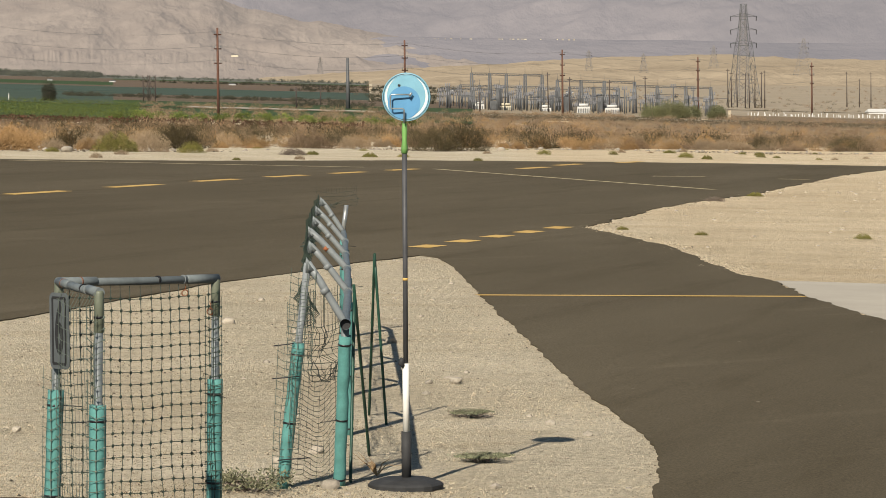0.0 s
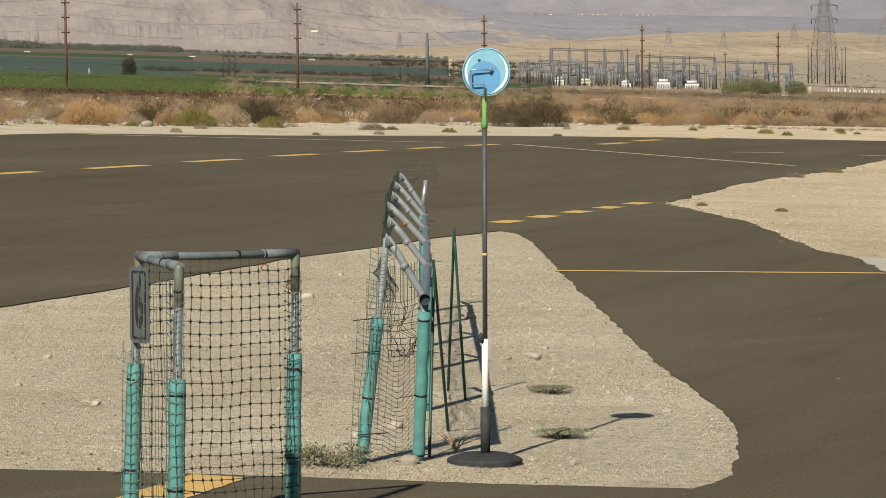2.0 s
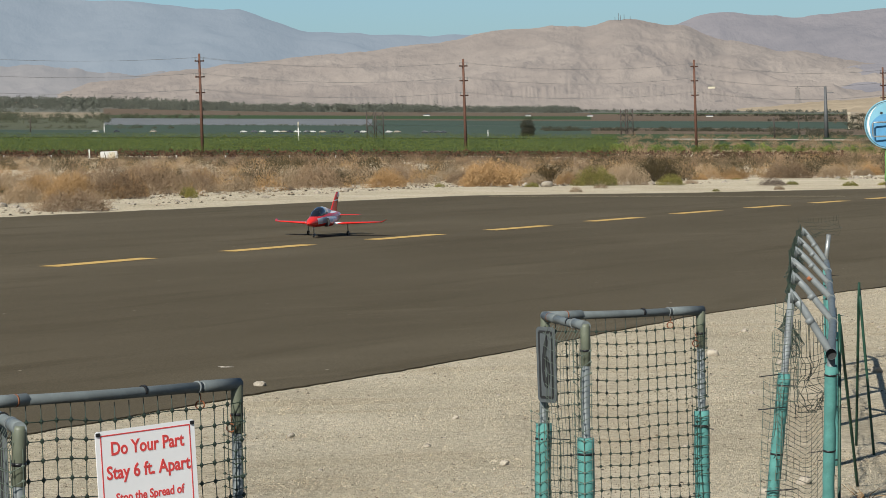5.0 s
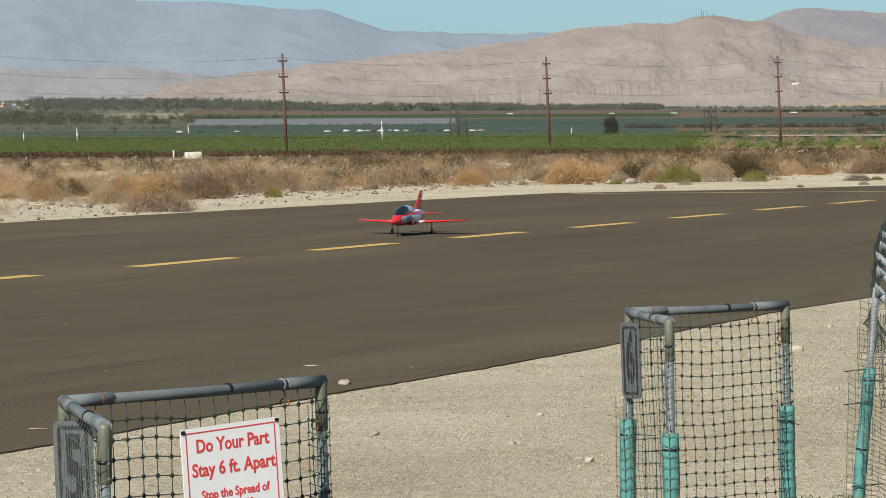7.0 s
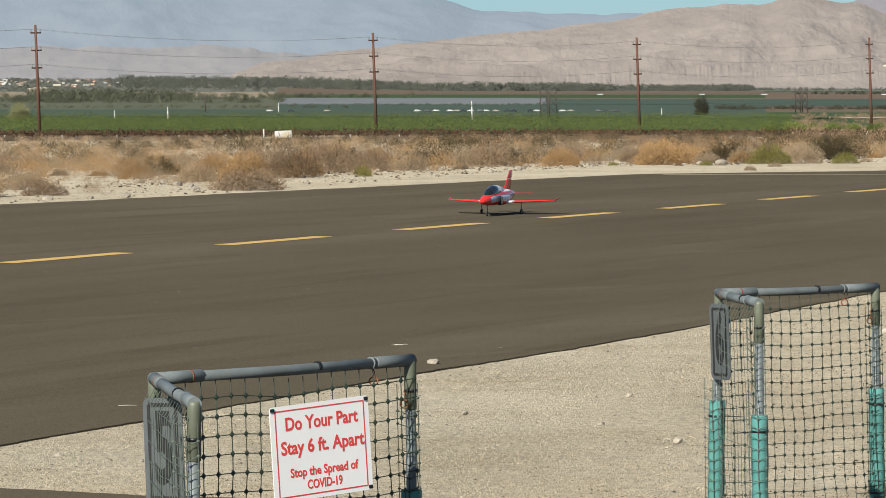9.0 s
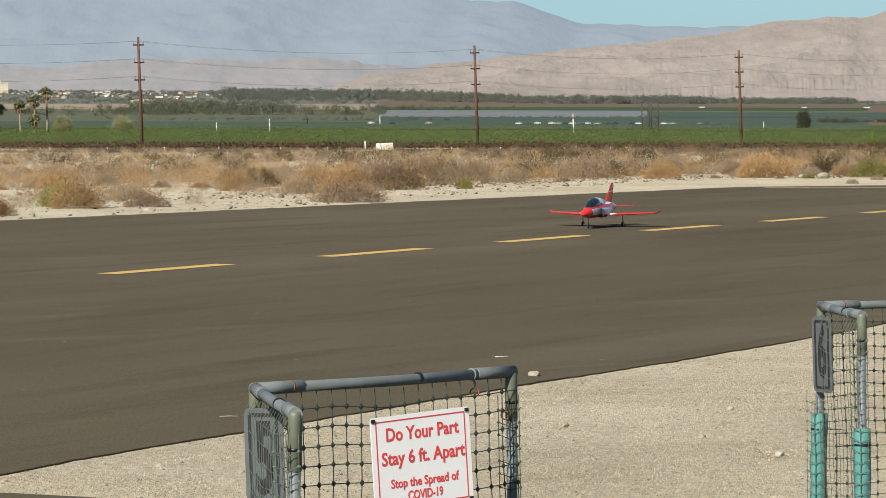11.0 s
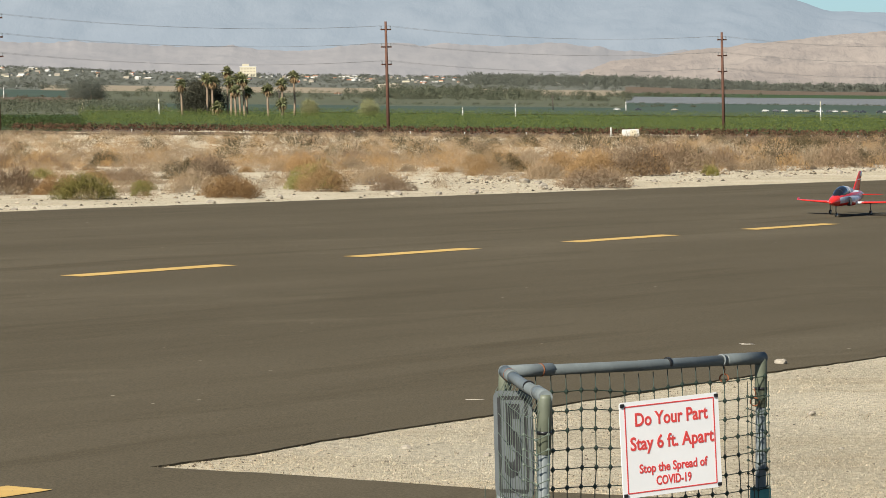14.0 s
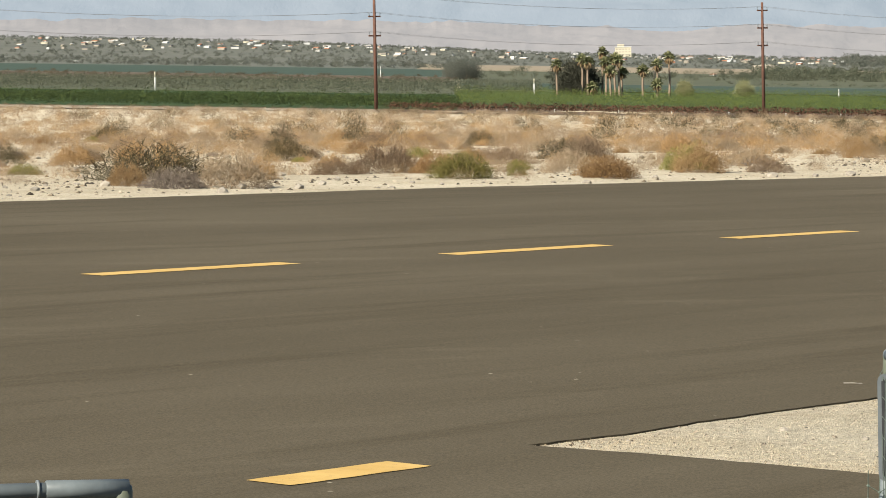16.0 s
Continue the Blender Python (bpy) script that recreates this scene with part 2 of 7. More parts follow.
def inside(x, y, poly):
    hit = False
    for (x0, y0), (x1, y1) in zip(poly, poly[1:] + poly[:1]):
        if (y0 > y) != (y1 > y) and x < (x1 - x0) * (y - y0) / (y1 - y0) + x0:
            hit = not hit
    return hit


def build_ground():
    azs = [-180 + 6 * k for k in range(27)] + [-18 + 0.25 * k for k in range(208)] + [34 + 5.84 * k for k in range(25)]
    rs = [0.0] + [1.5 * 1.028 ** k for k in range(288)]
    verts, faces = [], []
    for r in rs:
        for az in azs:
            x, y = polar(az, r)
            z = land(x, y) - 0.005
            rough = smooth(0, 12, r - brink(max(-180, min(180, az)))) * 0.14
            if 40 < r < 125 and -12 < az < 34 and inside(x, y, RUNWAY):
                rough = 0.0
            z += noise.noise((x * 0.12, y * 0.12, 1.0)) * rough + noise.noise((x * 0.9, y * 0.9, 7.0)) * (0.005 if r < 110 else 0.012)
            verts.append((x, y, z))
    n = len(azs)
    for i in range(len(rs) - 1):
        for k in range(n):
            a, b = i * n + k, i * n + (k + 1) % n
            faces.append((a, a + n, b + n, b))
    ob = mesh_part("ground", verts, faces, SAND, smooth=True)
    return tagged(ob, "pale sandy desert ground strewn with gravel", "ground", kind="structure")


def ragged(points, step, amp, seed, closed=True):
    """A worn outline: points joined by short jittered steps."""
    out = []
    last = len(points) if closed else len(points) - 1
    for i in range(last):
        a, b = Vector(points[i]), Vector(points[(i + 1) % len(points)])
        d = b - a
        side = Vector((-d.y, d.x)).normalized()
        k = max(1, int(d.length / step(a)))
        for j in range(k):
            p = a + d * (j / k)
            s = amp * (noise.noise((p.x * 1.1, p.y * 1.1, seed)) + 0.6 * noise.noise((p.x * 4.7, p.y * 4.7, seed + 5)) + 0.35 * noise.noise((p.x * 13, p.y * 13, seed + 9)))
            out.append(p + side * s)
    return out


def slab(name, outline, holes, top, mat, label, thick=0.05):
    from mathutils import geometry
    loops = [[Vector((p.x, p.y, 0)) for p in loop] for loop in (outline, *holes)]
    flatlist = [p for loop in loops for p in loop]
    verts = [(p.x, p.y, flat(p.x, p.y) + top) for p in flatlist]
    faces = []
    for t in geometry.tessellate_polygon(loops):
        a, b, c = (flatlist[i] for i in t)
        area = (b - a).cross(c - a).z
        if abs(area) > 1e-9:
            faces.append(t if area > 0 else t[::-1])
    base = 0
    for loop in loops:
        n, m = len(loop), len(verts)
        verts += [(p.x, p.y, flat(p.x, p.y) + top - thick) for p in loop]
        faces += [(base + k, base + (k + 1) % n, m + (k + 1) % n, m + k) for k in range(n)]
        base += n
    ob = mesh_part(name, verts, faces, mat)
    return tagged(ob, label, "pavement", kind="structure")


def build_paving():
    near = lambda p: 0.035 + 0.004 * max(0, p.length - 15)
    far = lambda p: 0.12 if p.y > 15 else 3.0
    rim = ragged(RUNWAY, far, 0.09, 3.0)
    hole = ragged(ISLAND, near, 0.038, 8.0)
    runway = slab("runway", rim, [hole[::-1]], 0.006, ASPHALT, "dark grey-brown sun-aged asphalt runway and taxiway")
    pad = [Vector(p) for p in ((3.78, 39.55), (29, 38.0), (40, 10), (6.8, 12.0), (5.3, 24.54), (4.23, 33.16), (3.84, 36.54))]
    slab("concrete_pad", pad, [], 0.003, CONCRETE, "pale smooth concrete pad beside the taxiway", 0.1)
    return runway


def stripe(parent, p, q, half, label="", skew=0.0, paint=None):
    """A painted stroke from p to q."""
    a, b = Vector(p), Vector(q)
    d = (b - a).normalized()
    side = Vector((-d.y, d.x)) * half
    n = max(1, int((b - a).length / 0.12))
    verts, faces = [], []
    for i in range(n + 1):
        c = a + (b - a) * (i / n)
        w = 1 + 0.10 * noise.noise((c.x * 6, c.y * 6, 4.0))
        for s in (side * w - d * skew, -side * w + d * skew):
            v = c + s
            verts.append((v.x, v.y, flat(v.x, v.y) + 0.0105))
    for i in range(n):
        faces.append((2 * i, 2 * i + 1, 2 * i + 3, 2 * i + 2))
    return mesh_part("painted_dash", verts, faces, paint or YELLOW, parent, label)


def build_markings(runway):
    # centre line of the runway
    for x0, y0, x1, y1 in ((-17.52, 24.12, -16.79, 26.92), (-16.09, 29.55, -15.33, 32.43), (-14.57, 34.89, -13.82, 37.77), (-13.07, 40.20, -12.33, 42.91), (-11.63, 45.24, -10.87, 48.01),
                           (-10.24, 50.39, -9.48, 53.09), (-8.85, 55.23, -8.10, 57.78), (-7.50, 59.80, -6.77, 62.31), (-6.23, 64.73, -5.50, 67.18), (-4.97, 69.65, -4.26, 71.98),
                           (-3.71, 73.93, -3.02, 76.17), (-2.49, 77.89, -1.81, 80.03), (-1.28, 81.78, -0.63, 83.84)):
        stripe(runway, (x0, y0), (x1, y1), 0.15)
    for x, y in ((1.92, 86.6), (2.95, 91.0), (4.86, 95.9)):
        stripe(runway, (x, y), (x + 0.75, y + 2.4), 0.16)
    # stop dashes where the taxiway meets the runway
    for k in range(5):
        x, y = -0.45 + 0.483 * k, 44.94 + 1.72 * k
        stripe(runway, (x + 0.12, y), (x + 0.36, y + 0.78), 0.15)
    # hold line, edge line and worn remnants
    stripe(runway, (0.33, 35.31), (3.80, 36.55), 0.075)
    stripe(runway, (-10.24, 81.89), (-1.89, 84.03), 0.10, "faded edge line", paint=FADED)
    stripe(runway, (-0.2, 84.2), (5.73, 73.5), 0.10, "faded edge line", paint=FADED)
    stripe(runway, (4.98, 82.9), (6.3, 83.9), 0.09, "faded edge line", paint=FADED)
    stripe(runway, (8.05, 83.4), (8.8, 83.7), 0.09, "faded edge line", paint=FADED)
    # lead-in dashes on the pit side
    for x, y in ((-7.64, 15.76), (-1.87, 16.52)):
        stripe(runway, (x + 0.02, y - 0.04), (x + 0.32, y + 1.07), 0.15)


# ---- mountains ----
def ridge(name, crest, foot, near, far, mat, label, gully, seed, cols=420, rows=40, cliffs=0.0, rills=1.0, swell=8.0, jag=0.03):
    """A bare range: its skyline and foot (degrees of azimuth and height), with gullies cut into its face."""
    def along(table, az):
        for (a0, e0), (a1, e1) in zip(table, table[1:]):
            if a0 <= az <= a1:
                return e0 + (e1 - e0) * smooth(a0, a1, az)
        return table[0][1] if az < table[0][0] else table[-1][1]
    verts, faces = [], []
    a0, a1 = crest[0][0], crest[-1][0]
    for i in range(cols + 1):
        az = a0 + (a1 - a0) * i / cols
        top = along(crest, az)
        tooth = jag * noise.fractal((az * 2.3, seed, 0), 0.9, 2.0, 5)
        low = along(foot, az) - 0.25
        for j in range(rows + 1):
            v = j / rows
            r = near + (far - near) * v
            x, y = polar(az, r)
            wob = 60 * noise.noise((x / 300, y / 300, seed + 40))
            spur = noise.ridged_multi_fractal(((x + wob) / gully, (y - wob) / (gully * 1.5), seed), 0.9, 2.1, 6, 1.0, 2.0) - 0.9
            rill = noise.fractal((x / (gully * 0.22), y / (gully * 0.5), seed + 3), 0.8, 2.1, 4)
            cut = math.sin(math.pi * min(1, v)) ** 0.8
            cliff = cliffs * math.exp(-((v - 0.23) / 0.055) ** 2) * smooth(1.6, 3.2, az) * smooth(10.5, 8.0, az)
            flute = abs(noise.fractal((az * 11.0, v * 1.5, seed + 8), 0.6, 2.1, 3))
            r -= 60 * cliff * (1.0 - 1.4 * flute)
            e = low + (top - low) * v ** 0.85 + tooth * v ** 6 + math.degrees(cut * (swell * spur + rills * rill) / r)
            x, y = polar(az, r)
            verts.append((x, y, EYE + r * math.tan(radians(e))))
    n = rows + 1
    for i in range(cols):
        for j in range(rows):
            a = i * n + j
            faces.append((a, a + 1, a + n + 1, a + n))
    ob = mesh_part(name, verts, faces, mat, smooth=True)
    return tagged(ob, label, "mountain", kind="structure")


def build_mountains():
    # painted haze: a strong glow on far ranges, a faint one on the foothills
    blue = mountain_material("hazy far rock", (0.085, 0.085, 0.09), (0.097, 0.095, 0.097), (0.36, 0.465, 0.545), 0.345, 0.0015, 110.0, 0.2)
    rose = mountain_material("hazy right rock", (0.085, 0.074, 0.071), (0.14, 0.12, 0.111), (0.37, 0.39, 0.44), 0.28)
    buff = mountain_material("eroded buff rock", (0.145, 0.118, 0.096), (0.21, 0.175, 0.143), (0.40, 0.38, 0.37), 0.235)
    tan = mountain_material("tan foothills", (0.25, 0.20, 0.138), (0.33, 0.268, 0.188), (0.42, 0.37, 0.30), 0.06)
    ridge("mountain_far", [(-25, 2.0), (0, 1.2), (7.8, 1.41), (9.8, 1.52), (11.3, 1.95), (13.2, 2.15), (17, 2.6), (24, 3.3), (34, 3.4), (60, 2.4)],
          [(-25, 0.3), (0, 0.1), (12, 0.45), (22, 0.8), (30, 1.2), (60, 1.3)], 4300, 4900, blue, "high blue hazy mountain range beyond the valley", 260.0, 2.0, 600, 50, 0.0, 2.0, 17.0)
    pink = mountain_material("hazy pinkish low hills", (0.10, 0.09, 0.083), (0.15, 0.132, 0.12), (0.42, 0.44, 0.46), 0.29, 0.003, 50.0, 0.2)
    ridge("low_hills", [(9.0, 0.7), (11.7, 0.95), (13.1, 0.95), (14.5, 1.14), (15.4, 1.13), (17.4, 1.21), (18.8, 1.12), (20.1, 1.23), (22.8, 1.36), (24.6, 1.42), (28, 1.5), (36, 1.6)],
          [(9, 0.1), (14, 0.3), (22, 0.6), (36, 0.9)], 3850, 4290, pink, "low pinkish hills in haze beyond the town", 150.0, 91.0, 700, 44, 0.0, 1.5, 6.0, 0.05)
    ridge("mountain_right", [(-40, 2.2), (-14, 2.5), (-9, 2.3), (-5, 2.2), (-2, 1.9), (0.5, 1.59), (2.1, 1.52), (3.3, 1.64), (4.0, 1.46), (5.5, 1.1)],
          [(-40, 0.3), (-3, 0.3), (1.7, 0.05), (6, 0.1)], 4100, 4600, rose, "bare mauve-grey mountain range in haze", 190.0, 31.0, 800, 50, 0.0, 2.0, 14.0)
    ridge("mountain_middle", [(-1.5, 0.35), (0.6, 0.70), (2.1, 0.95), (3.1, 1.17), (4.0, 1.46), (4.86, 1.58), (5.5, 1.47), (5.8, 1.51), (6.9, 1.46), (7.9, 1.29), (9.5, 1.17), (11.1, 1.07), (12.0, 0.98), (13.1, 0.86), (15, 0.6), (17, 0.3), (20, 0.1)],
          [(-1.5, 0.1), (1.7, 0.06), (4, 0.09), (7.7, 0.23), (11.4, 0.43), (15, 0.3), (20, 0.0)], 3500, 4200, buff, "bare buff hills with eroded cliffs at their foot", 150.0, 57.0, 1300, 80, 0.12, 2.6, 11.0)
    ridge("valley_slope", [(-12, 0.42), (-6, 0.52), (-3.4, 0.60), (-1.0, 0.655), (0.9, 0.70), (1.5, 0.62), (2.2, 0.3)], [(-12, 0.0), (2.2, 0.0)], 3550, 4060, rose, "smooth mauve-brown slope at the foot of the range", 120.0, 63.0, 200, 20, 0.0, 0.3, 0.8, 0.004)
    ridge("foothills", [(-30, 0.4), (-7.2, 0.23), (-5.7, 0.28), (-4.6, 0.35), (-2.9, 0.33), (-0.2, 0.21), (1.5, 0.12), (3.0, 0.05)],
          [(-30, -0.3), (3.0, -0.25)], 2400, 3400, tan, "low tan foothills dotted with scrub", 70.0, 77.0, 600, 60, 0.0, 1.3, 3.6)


# ---- power poles ----
def utility_pole(x, y, height, turn, lean=0.0):
    p = thing("utility_pole", pose(x, y, land(x, y) - 0.3, 0, lean, turn), "tall reddish-brown timber power pole with three crossarms", "power pole", "power poles along the desert")
    bm = bmesh.new()
    chain(bm, [(0, 0, 0), (0, 0, height * 0.5), (0, 0, height)], [0.21, 0.18, 0.14], 10)
    part("shaft", bm, POLE_WOOD, p)
    for z in (height * 0.955, height * 0.80, height * 0.645):
        bm = bmesh.new()
        box(bm, (0, 0, z - 0.35), (1.5, 0.14, 0.16))
        part("crossarm", bm, POLE_WOOD, p)
        for s in (-0.68, 0.68):
            bm = bmesh.new()
            for k in range(4):
                tube(bm, (s, 0, z - 0.27 + 0.09 * k), (s, 0, z - 0.22 + 0.09 * k), 0.09, 0.05, 8)
            part("insulator", bm, PIPE, p)
    return p


def build_poles():
    spots = [(-186, 300), (-152, 346.4), (-121.8, 390.5), (-88.0, 421), (-58.5, 446), (-30.5, 474), (-5.8, 546), (22.1, 638), (53.0, 720), (84, 790)]
    tops = []
    for (x, y), h in zip(spots, (13.5, 13.5, 13.2, 12.6, 12.3, 12.6, 12.4, 12.4, 12.4, 12.4)):
        utility_pole(x, y, h, 55)
        tops.append((x, y, land(x, y) - 0.3, h))
    wire = simple("dull aluminium wire", (0.16, 0.155, 0.15), 0.6)
    for k in range(6):
        s = -0.55 if k % 2 else 0.55
        f = (0.955, 0.80, 0.645)[k // 2]
        for a, b in zip(tops, tops[1:]):
            p = [Vector((q[0] + s * 0.57, q[1] + s * 0.82, q[2] + q[3] * f + 0.1)) for q in (a, b)]
            pts = []
            for i in range(13):
                u = i / 12
                v = p[0].lerp(p[1], u)
                v.z -= 0.9 * 4 * u * (1 - u)
                pts.append(v)
            bm = chain(bmesh.new(), pts, 0.010, 4, False)
            tagged(part("power_line", bm, wire), "thin sagging power line strung between two poles", "cable", "power lines")


build_ground()
runway = build_paving()
build_markings(runway)
build_mountains()
build_poles()


# ---- pilot barriers on the sand island ----
NET_PALE = simple("sun-bleached green plastic net", (0.085, 0.105, 0.082), 0.6, 0, 0.3, 30.0)
NET = simple("dark green knotted plastic net", (0.028, 0.042, 0.030), 0.5, 0, 0.4, 30.0)
FOAM = simple("faded teal foam sleeve", (0.07, 0.20, 0.18), 0.85, 0, 0.3, 11.0, 0.002)
PIPE_PALE = simple("pale grey sun-bleached pipe", (0.155, 0.168, 0.168), 0.5, 0, 0.25, 8.0, 0.0006, 0.35)
TIE = simple("black cable tie", (0.012, 0.012, 0.013), 0.4)
PLATE = simple("weathered grey aluminium plate", (0.085, 0.094, 0.096), 0.55, 0.1, 0.2, 10.0)
DARK_PAINT = simple("faded black paint", (0.02, 0.02, 0.02), 0.6, 0, 0.3, 20.0)
DIGIT = simple("faded charcoal paint", (0.02, 0.02, 0.021), 0.6, 0, 0.4, 16.0)
WHITE_SHEET = simple("white printed sign board", (0.73, 0.72, 0.71), 0.35, 0, 0.03, 6.0, 0, 0.4)
RED_PRINT = simple("faded red print", (0.58, 0.06, 0.055), 0.45, 0, 0.15, 30.0)
RUST = simple("rusted steel", (0.22, 0.08, 0.035), 0.9, 0, 0.4, 25.0, 0.001)
STEEL = simple("scuffed galvanised pipe", (0.30, 0.31, 0.30), 0.35, 0.6, 0.3, 14.0, 0.0005)
GREEN_STAKE = simple("dark green coated stake", (0.012, 0.045, 0.028), 0.45, 0, 0.3, 12.0)


def net_panel(parent, p, q, top, low, seed, mesh=0.048, bulge=0.03, tie=0.07, thick=0.0023, label="", mat=None, knot=0.0078, hook=(0, 0), rise=0.0):
    """A square-meshed net hung from a rail between p and q (local places on the ground plan)."""
    p, q = Vector((*p, 0)), Vector((*q, 0))
    d = q - p
    out = Vector((-d.y, d.x, 0)).normalized()
    n, m = max(2, round(d.length / mesh)), max(2, round((top - low) / mesh))
    grid = []
    for i in range(n + 1):
        col = []
        for j in range(m + 1):
            u, v = i / n, j / m
            w = noise.noise((u * 2.2, v * 2.6, seed)) + 0.5 * noise.noise((u * 6, v * 7, seed + 3))
            s = noise.noise((u * 4.1, v * 3.4, seed + 11))
            edge = math.sin(math.pi * u) ** 0.5
            pt = p + d * u + d.normalized() * (0.013 * s * edge) + out * (bulge * w * (0.3 + v) * (0.35 + edge))
            pt.z = top + rise * u - (top - low) * v + 0.012 * noise.noise((u * 5, v * 2, seed + 21)) - 0.02 * math.sin(math.pi * u) * (1 - v)
            col.append(pt)
        grid.append(col)
    bm = bmesh.new()
    for i in range(n + 1):
        chain(bm, [grid[i][0] + Vector((*hook, tie)), *grid[i]], thick, 4, False)
    for j in range(m + 1):
        chain(bm, [grid[i][j] for i in range(n + 1)], thick, 4, False)
    for i in range(n + 1):
        for j in range(m + 1):
            c, r = grid[i][j], knot
            w = d.normalized()
            v = [bm.verts.new(c + o * r) for o in (w * 1.35, out * 0.45, w * -1.35, out * -0.45, Vector((0, 0, 1.45)), Vector((0, 0, -1.45)))]
            for k in range(4):
                bm.faces.new((v[k], v[(k + 1) % 4], v[4]))
                bm.faces.new((v[(k + 1) % 4], v[k], v[5]))
    return part("net", bm, mat or NET, parent, label)


def lettering(parent, text, size, m, mat, squeeze=1.0, bold=0.0, name="lettering", width=0.0):
    """Words in the built-in font, as a thin mesh."""
    cu = bpy.data.curves.new("lettering", "FONT")
    cu.body, cu.size, cu.align_x, cu.align_y = text, size, "CENTER", "CENTER"
    cu.offset, cu.extrude, cu.resolution_u = bold, 0.0006, 3
    tmp = new("lettering_tmp", cu)
    bpy.context.view_layer.update()
    me = bpy.data.meshes.new_from_object(tmp.evaluated_get(bpy.context.evaluated_depsgraph_get()))
    bpy.data.objects.remove(tmp)
    if width:
        xs = [v.co.x for v in me.vertices]
        squeeze = width / (max(xs) - min(xs))
    me.transform(Matrix.Diagonal((squeeze, 1, 1, 1)))
    me.materials.clear()
    me.materials.append(mat)
    ob = new(name, me)
    ob.parent = parent
    ob.matrix_basis = m
    return ob


def rounded_plate(bm, w, h, r, t):
    """A plate in the xy plane with rounded corners."""
    ring = []
    for cx, cy, a0 in ((w / 2 - r, h / 2 - r, 0), (-w / 2 + r, h / 2 - r, 90), (-w / 2 + r, -h / 2 + r, 180), (w / 2 - r, -h / 2 + r, 270)):
        for k in range(5):
            a = radians(a0 + 22.5 * k)
            ring.append((cx + r * math.cos(a), cy + r * math.sin(a)))
    top = [bm.verts.new((x, y, t / 2)) for x, y in ring]
    low = [bm.verts.new((x, y, -t / 2)) for x, y in ring]
    bm.faces.new(top)
    bm.faces.new(low[::-1])
    for k in range(len(ring)):
        bm.faces.new((top[k - 1], low[k - 1], low[k], top[k]))
    return bm


def frame_line(bm, w, h, t, z):
    """A thin printed border."""
    for c, s in (((0, h / 2, z), (w, t, 0.001)), ((0, -h / 2, z), (w, t, 0.001)), ((-w / 2, 0, z), (t, h, 0.001)), ((w / 2, 0, z), (t, h, 0.001))):
        box(bm, c, s)
    return bm


def upright(x_axis, z_axis, origin):
    """A pose whose x runs along a wall and whose y points up."""
    x = Vector(x_axis).normalized()
    y = Vector((0, 0, 1))
    z = x.cross(y).normalized()
    if z.dot(Vector(z_axis)) < 0:
        x, z = -x, -z
    return Matrix(((x.x, y.x, z.x, origin[0]), (x.y, y.y, z.y, origin[1]), (x.z, y.z, z.z, origin[2]), (0, 0, 0, 1)))


def sleeve(parent, foot, head, z0, z1, seed, r=0.036):
    """A foam tube slipped over a post, a little crushed by its ties."""
    bm = bmesh.new()
    pts, rr = [], []
    for k in range(15):
        u = z0 + (z1 - z0) * k / 14
        pts.append(Vector(foot).lerp(Vector(head), u) + Vector((0.003 * noise.noise((u * 9, seed, 0)), 0.003 * noise.noise((u * 9, seed, 4)), 0)))
        rr.append(r * (1 + 0.05 * noise.noise((u * 14, seed, 8)) - (0.07 if k in (3, 9) else 0)))
    chain(bm, pts, rr, 12)
    s = part("foam_sleeve", bm, FOAM, parent, "faded teal foam padding")
    for u in (z0 + 0.05, z0 + (z1 - z0) * 0.45, z1 - 0.05):
        c = Vector(foot).lerp(Vector(head), u)
        d = (Vector(head) - Vector(foot)).normalized()
        bm = bmesh.new()
        tube(bm, c - d * 0.005, c + d * 0.005, r * 1.06, seg=12)
        a = seed * 2.4 + u * 9
        tube(bm, c, c + Vector((math.cos(a), math.sin(a), -0.1)) * 0.12, 0.0028, 0.002, 5)
        part("cable_tie", bm, TIE, parent)
    return s


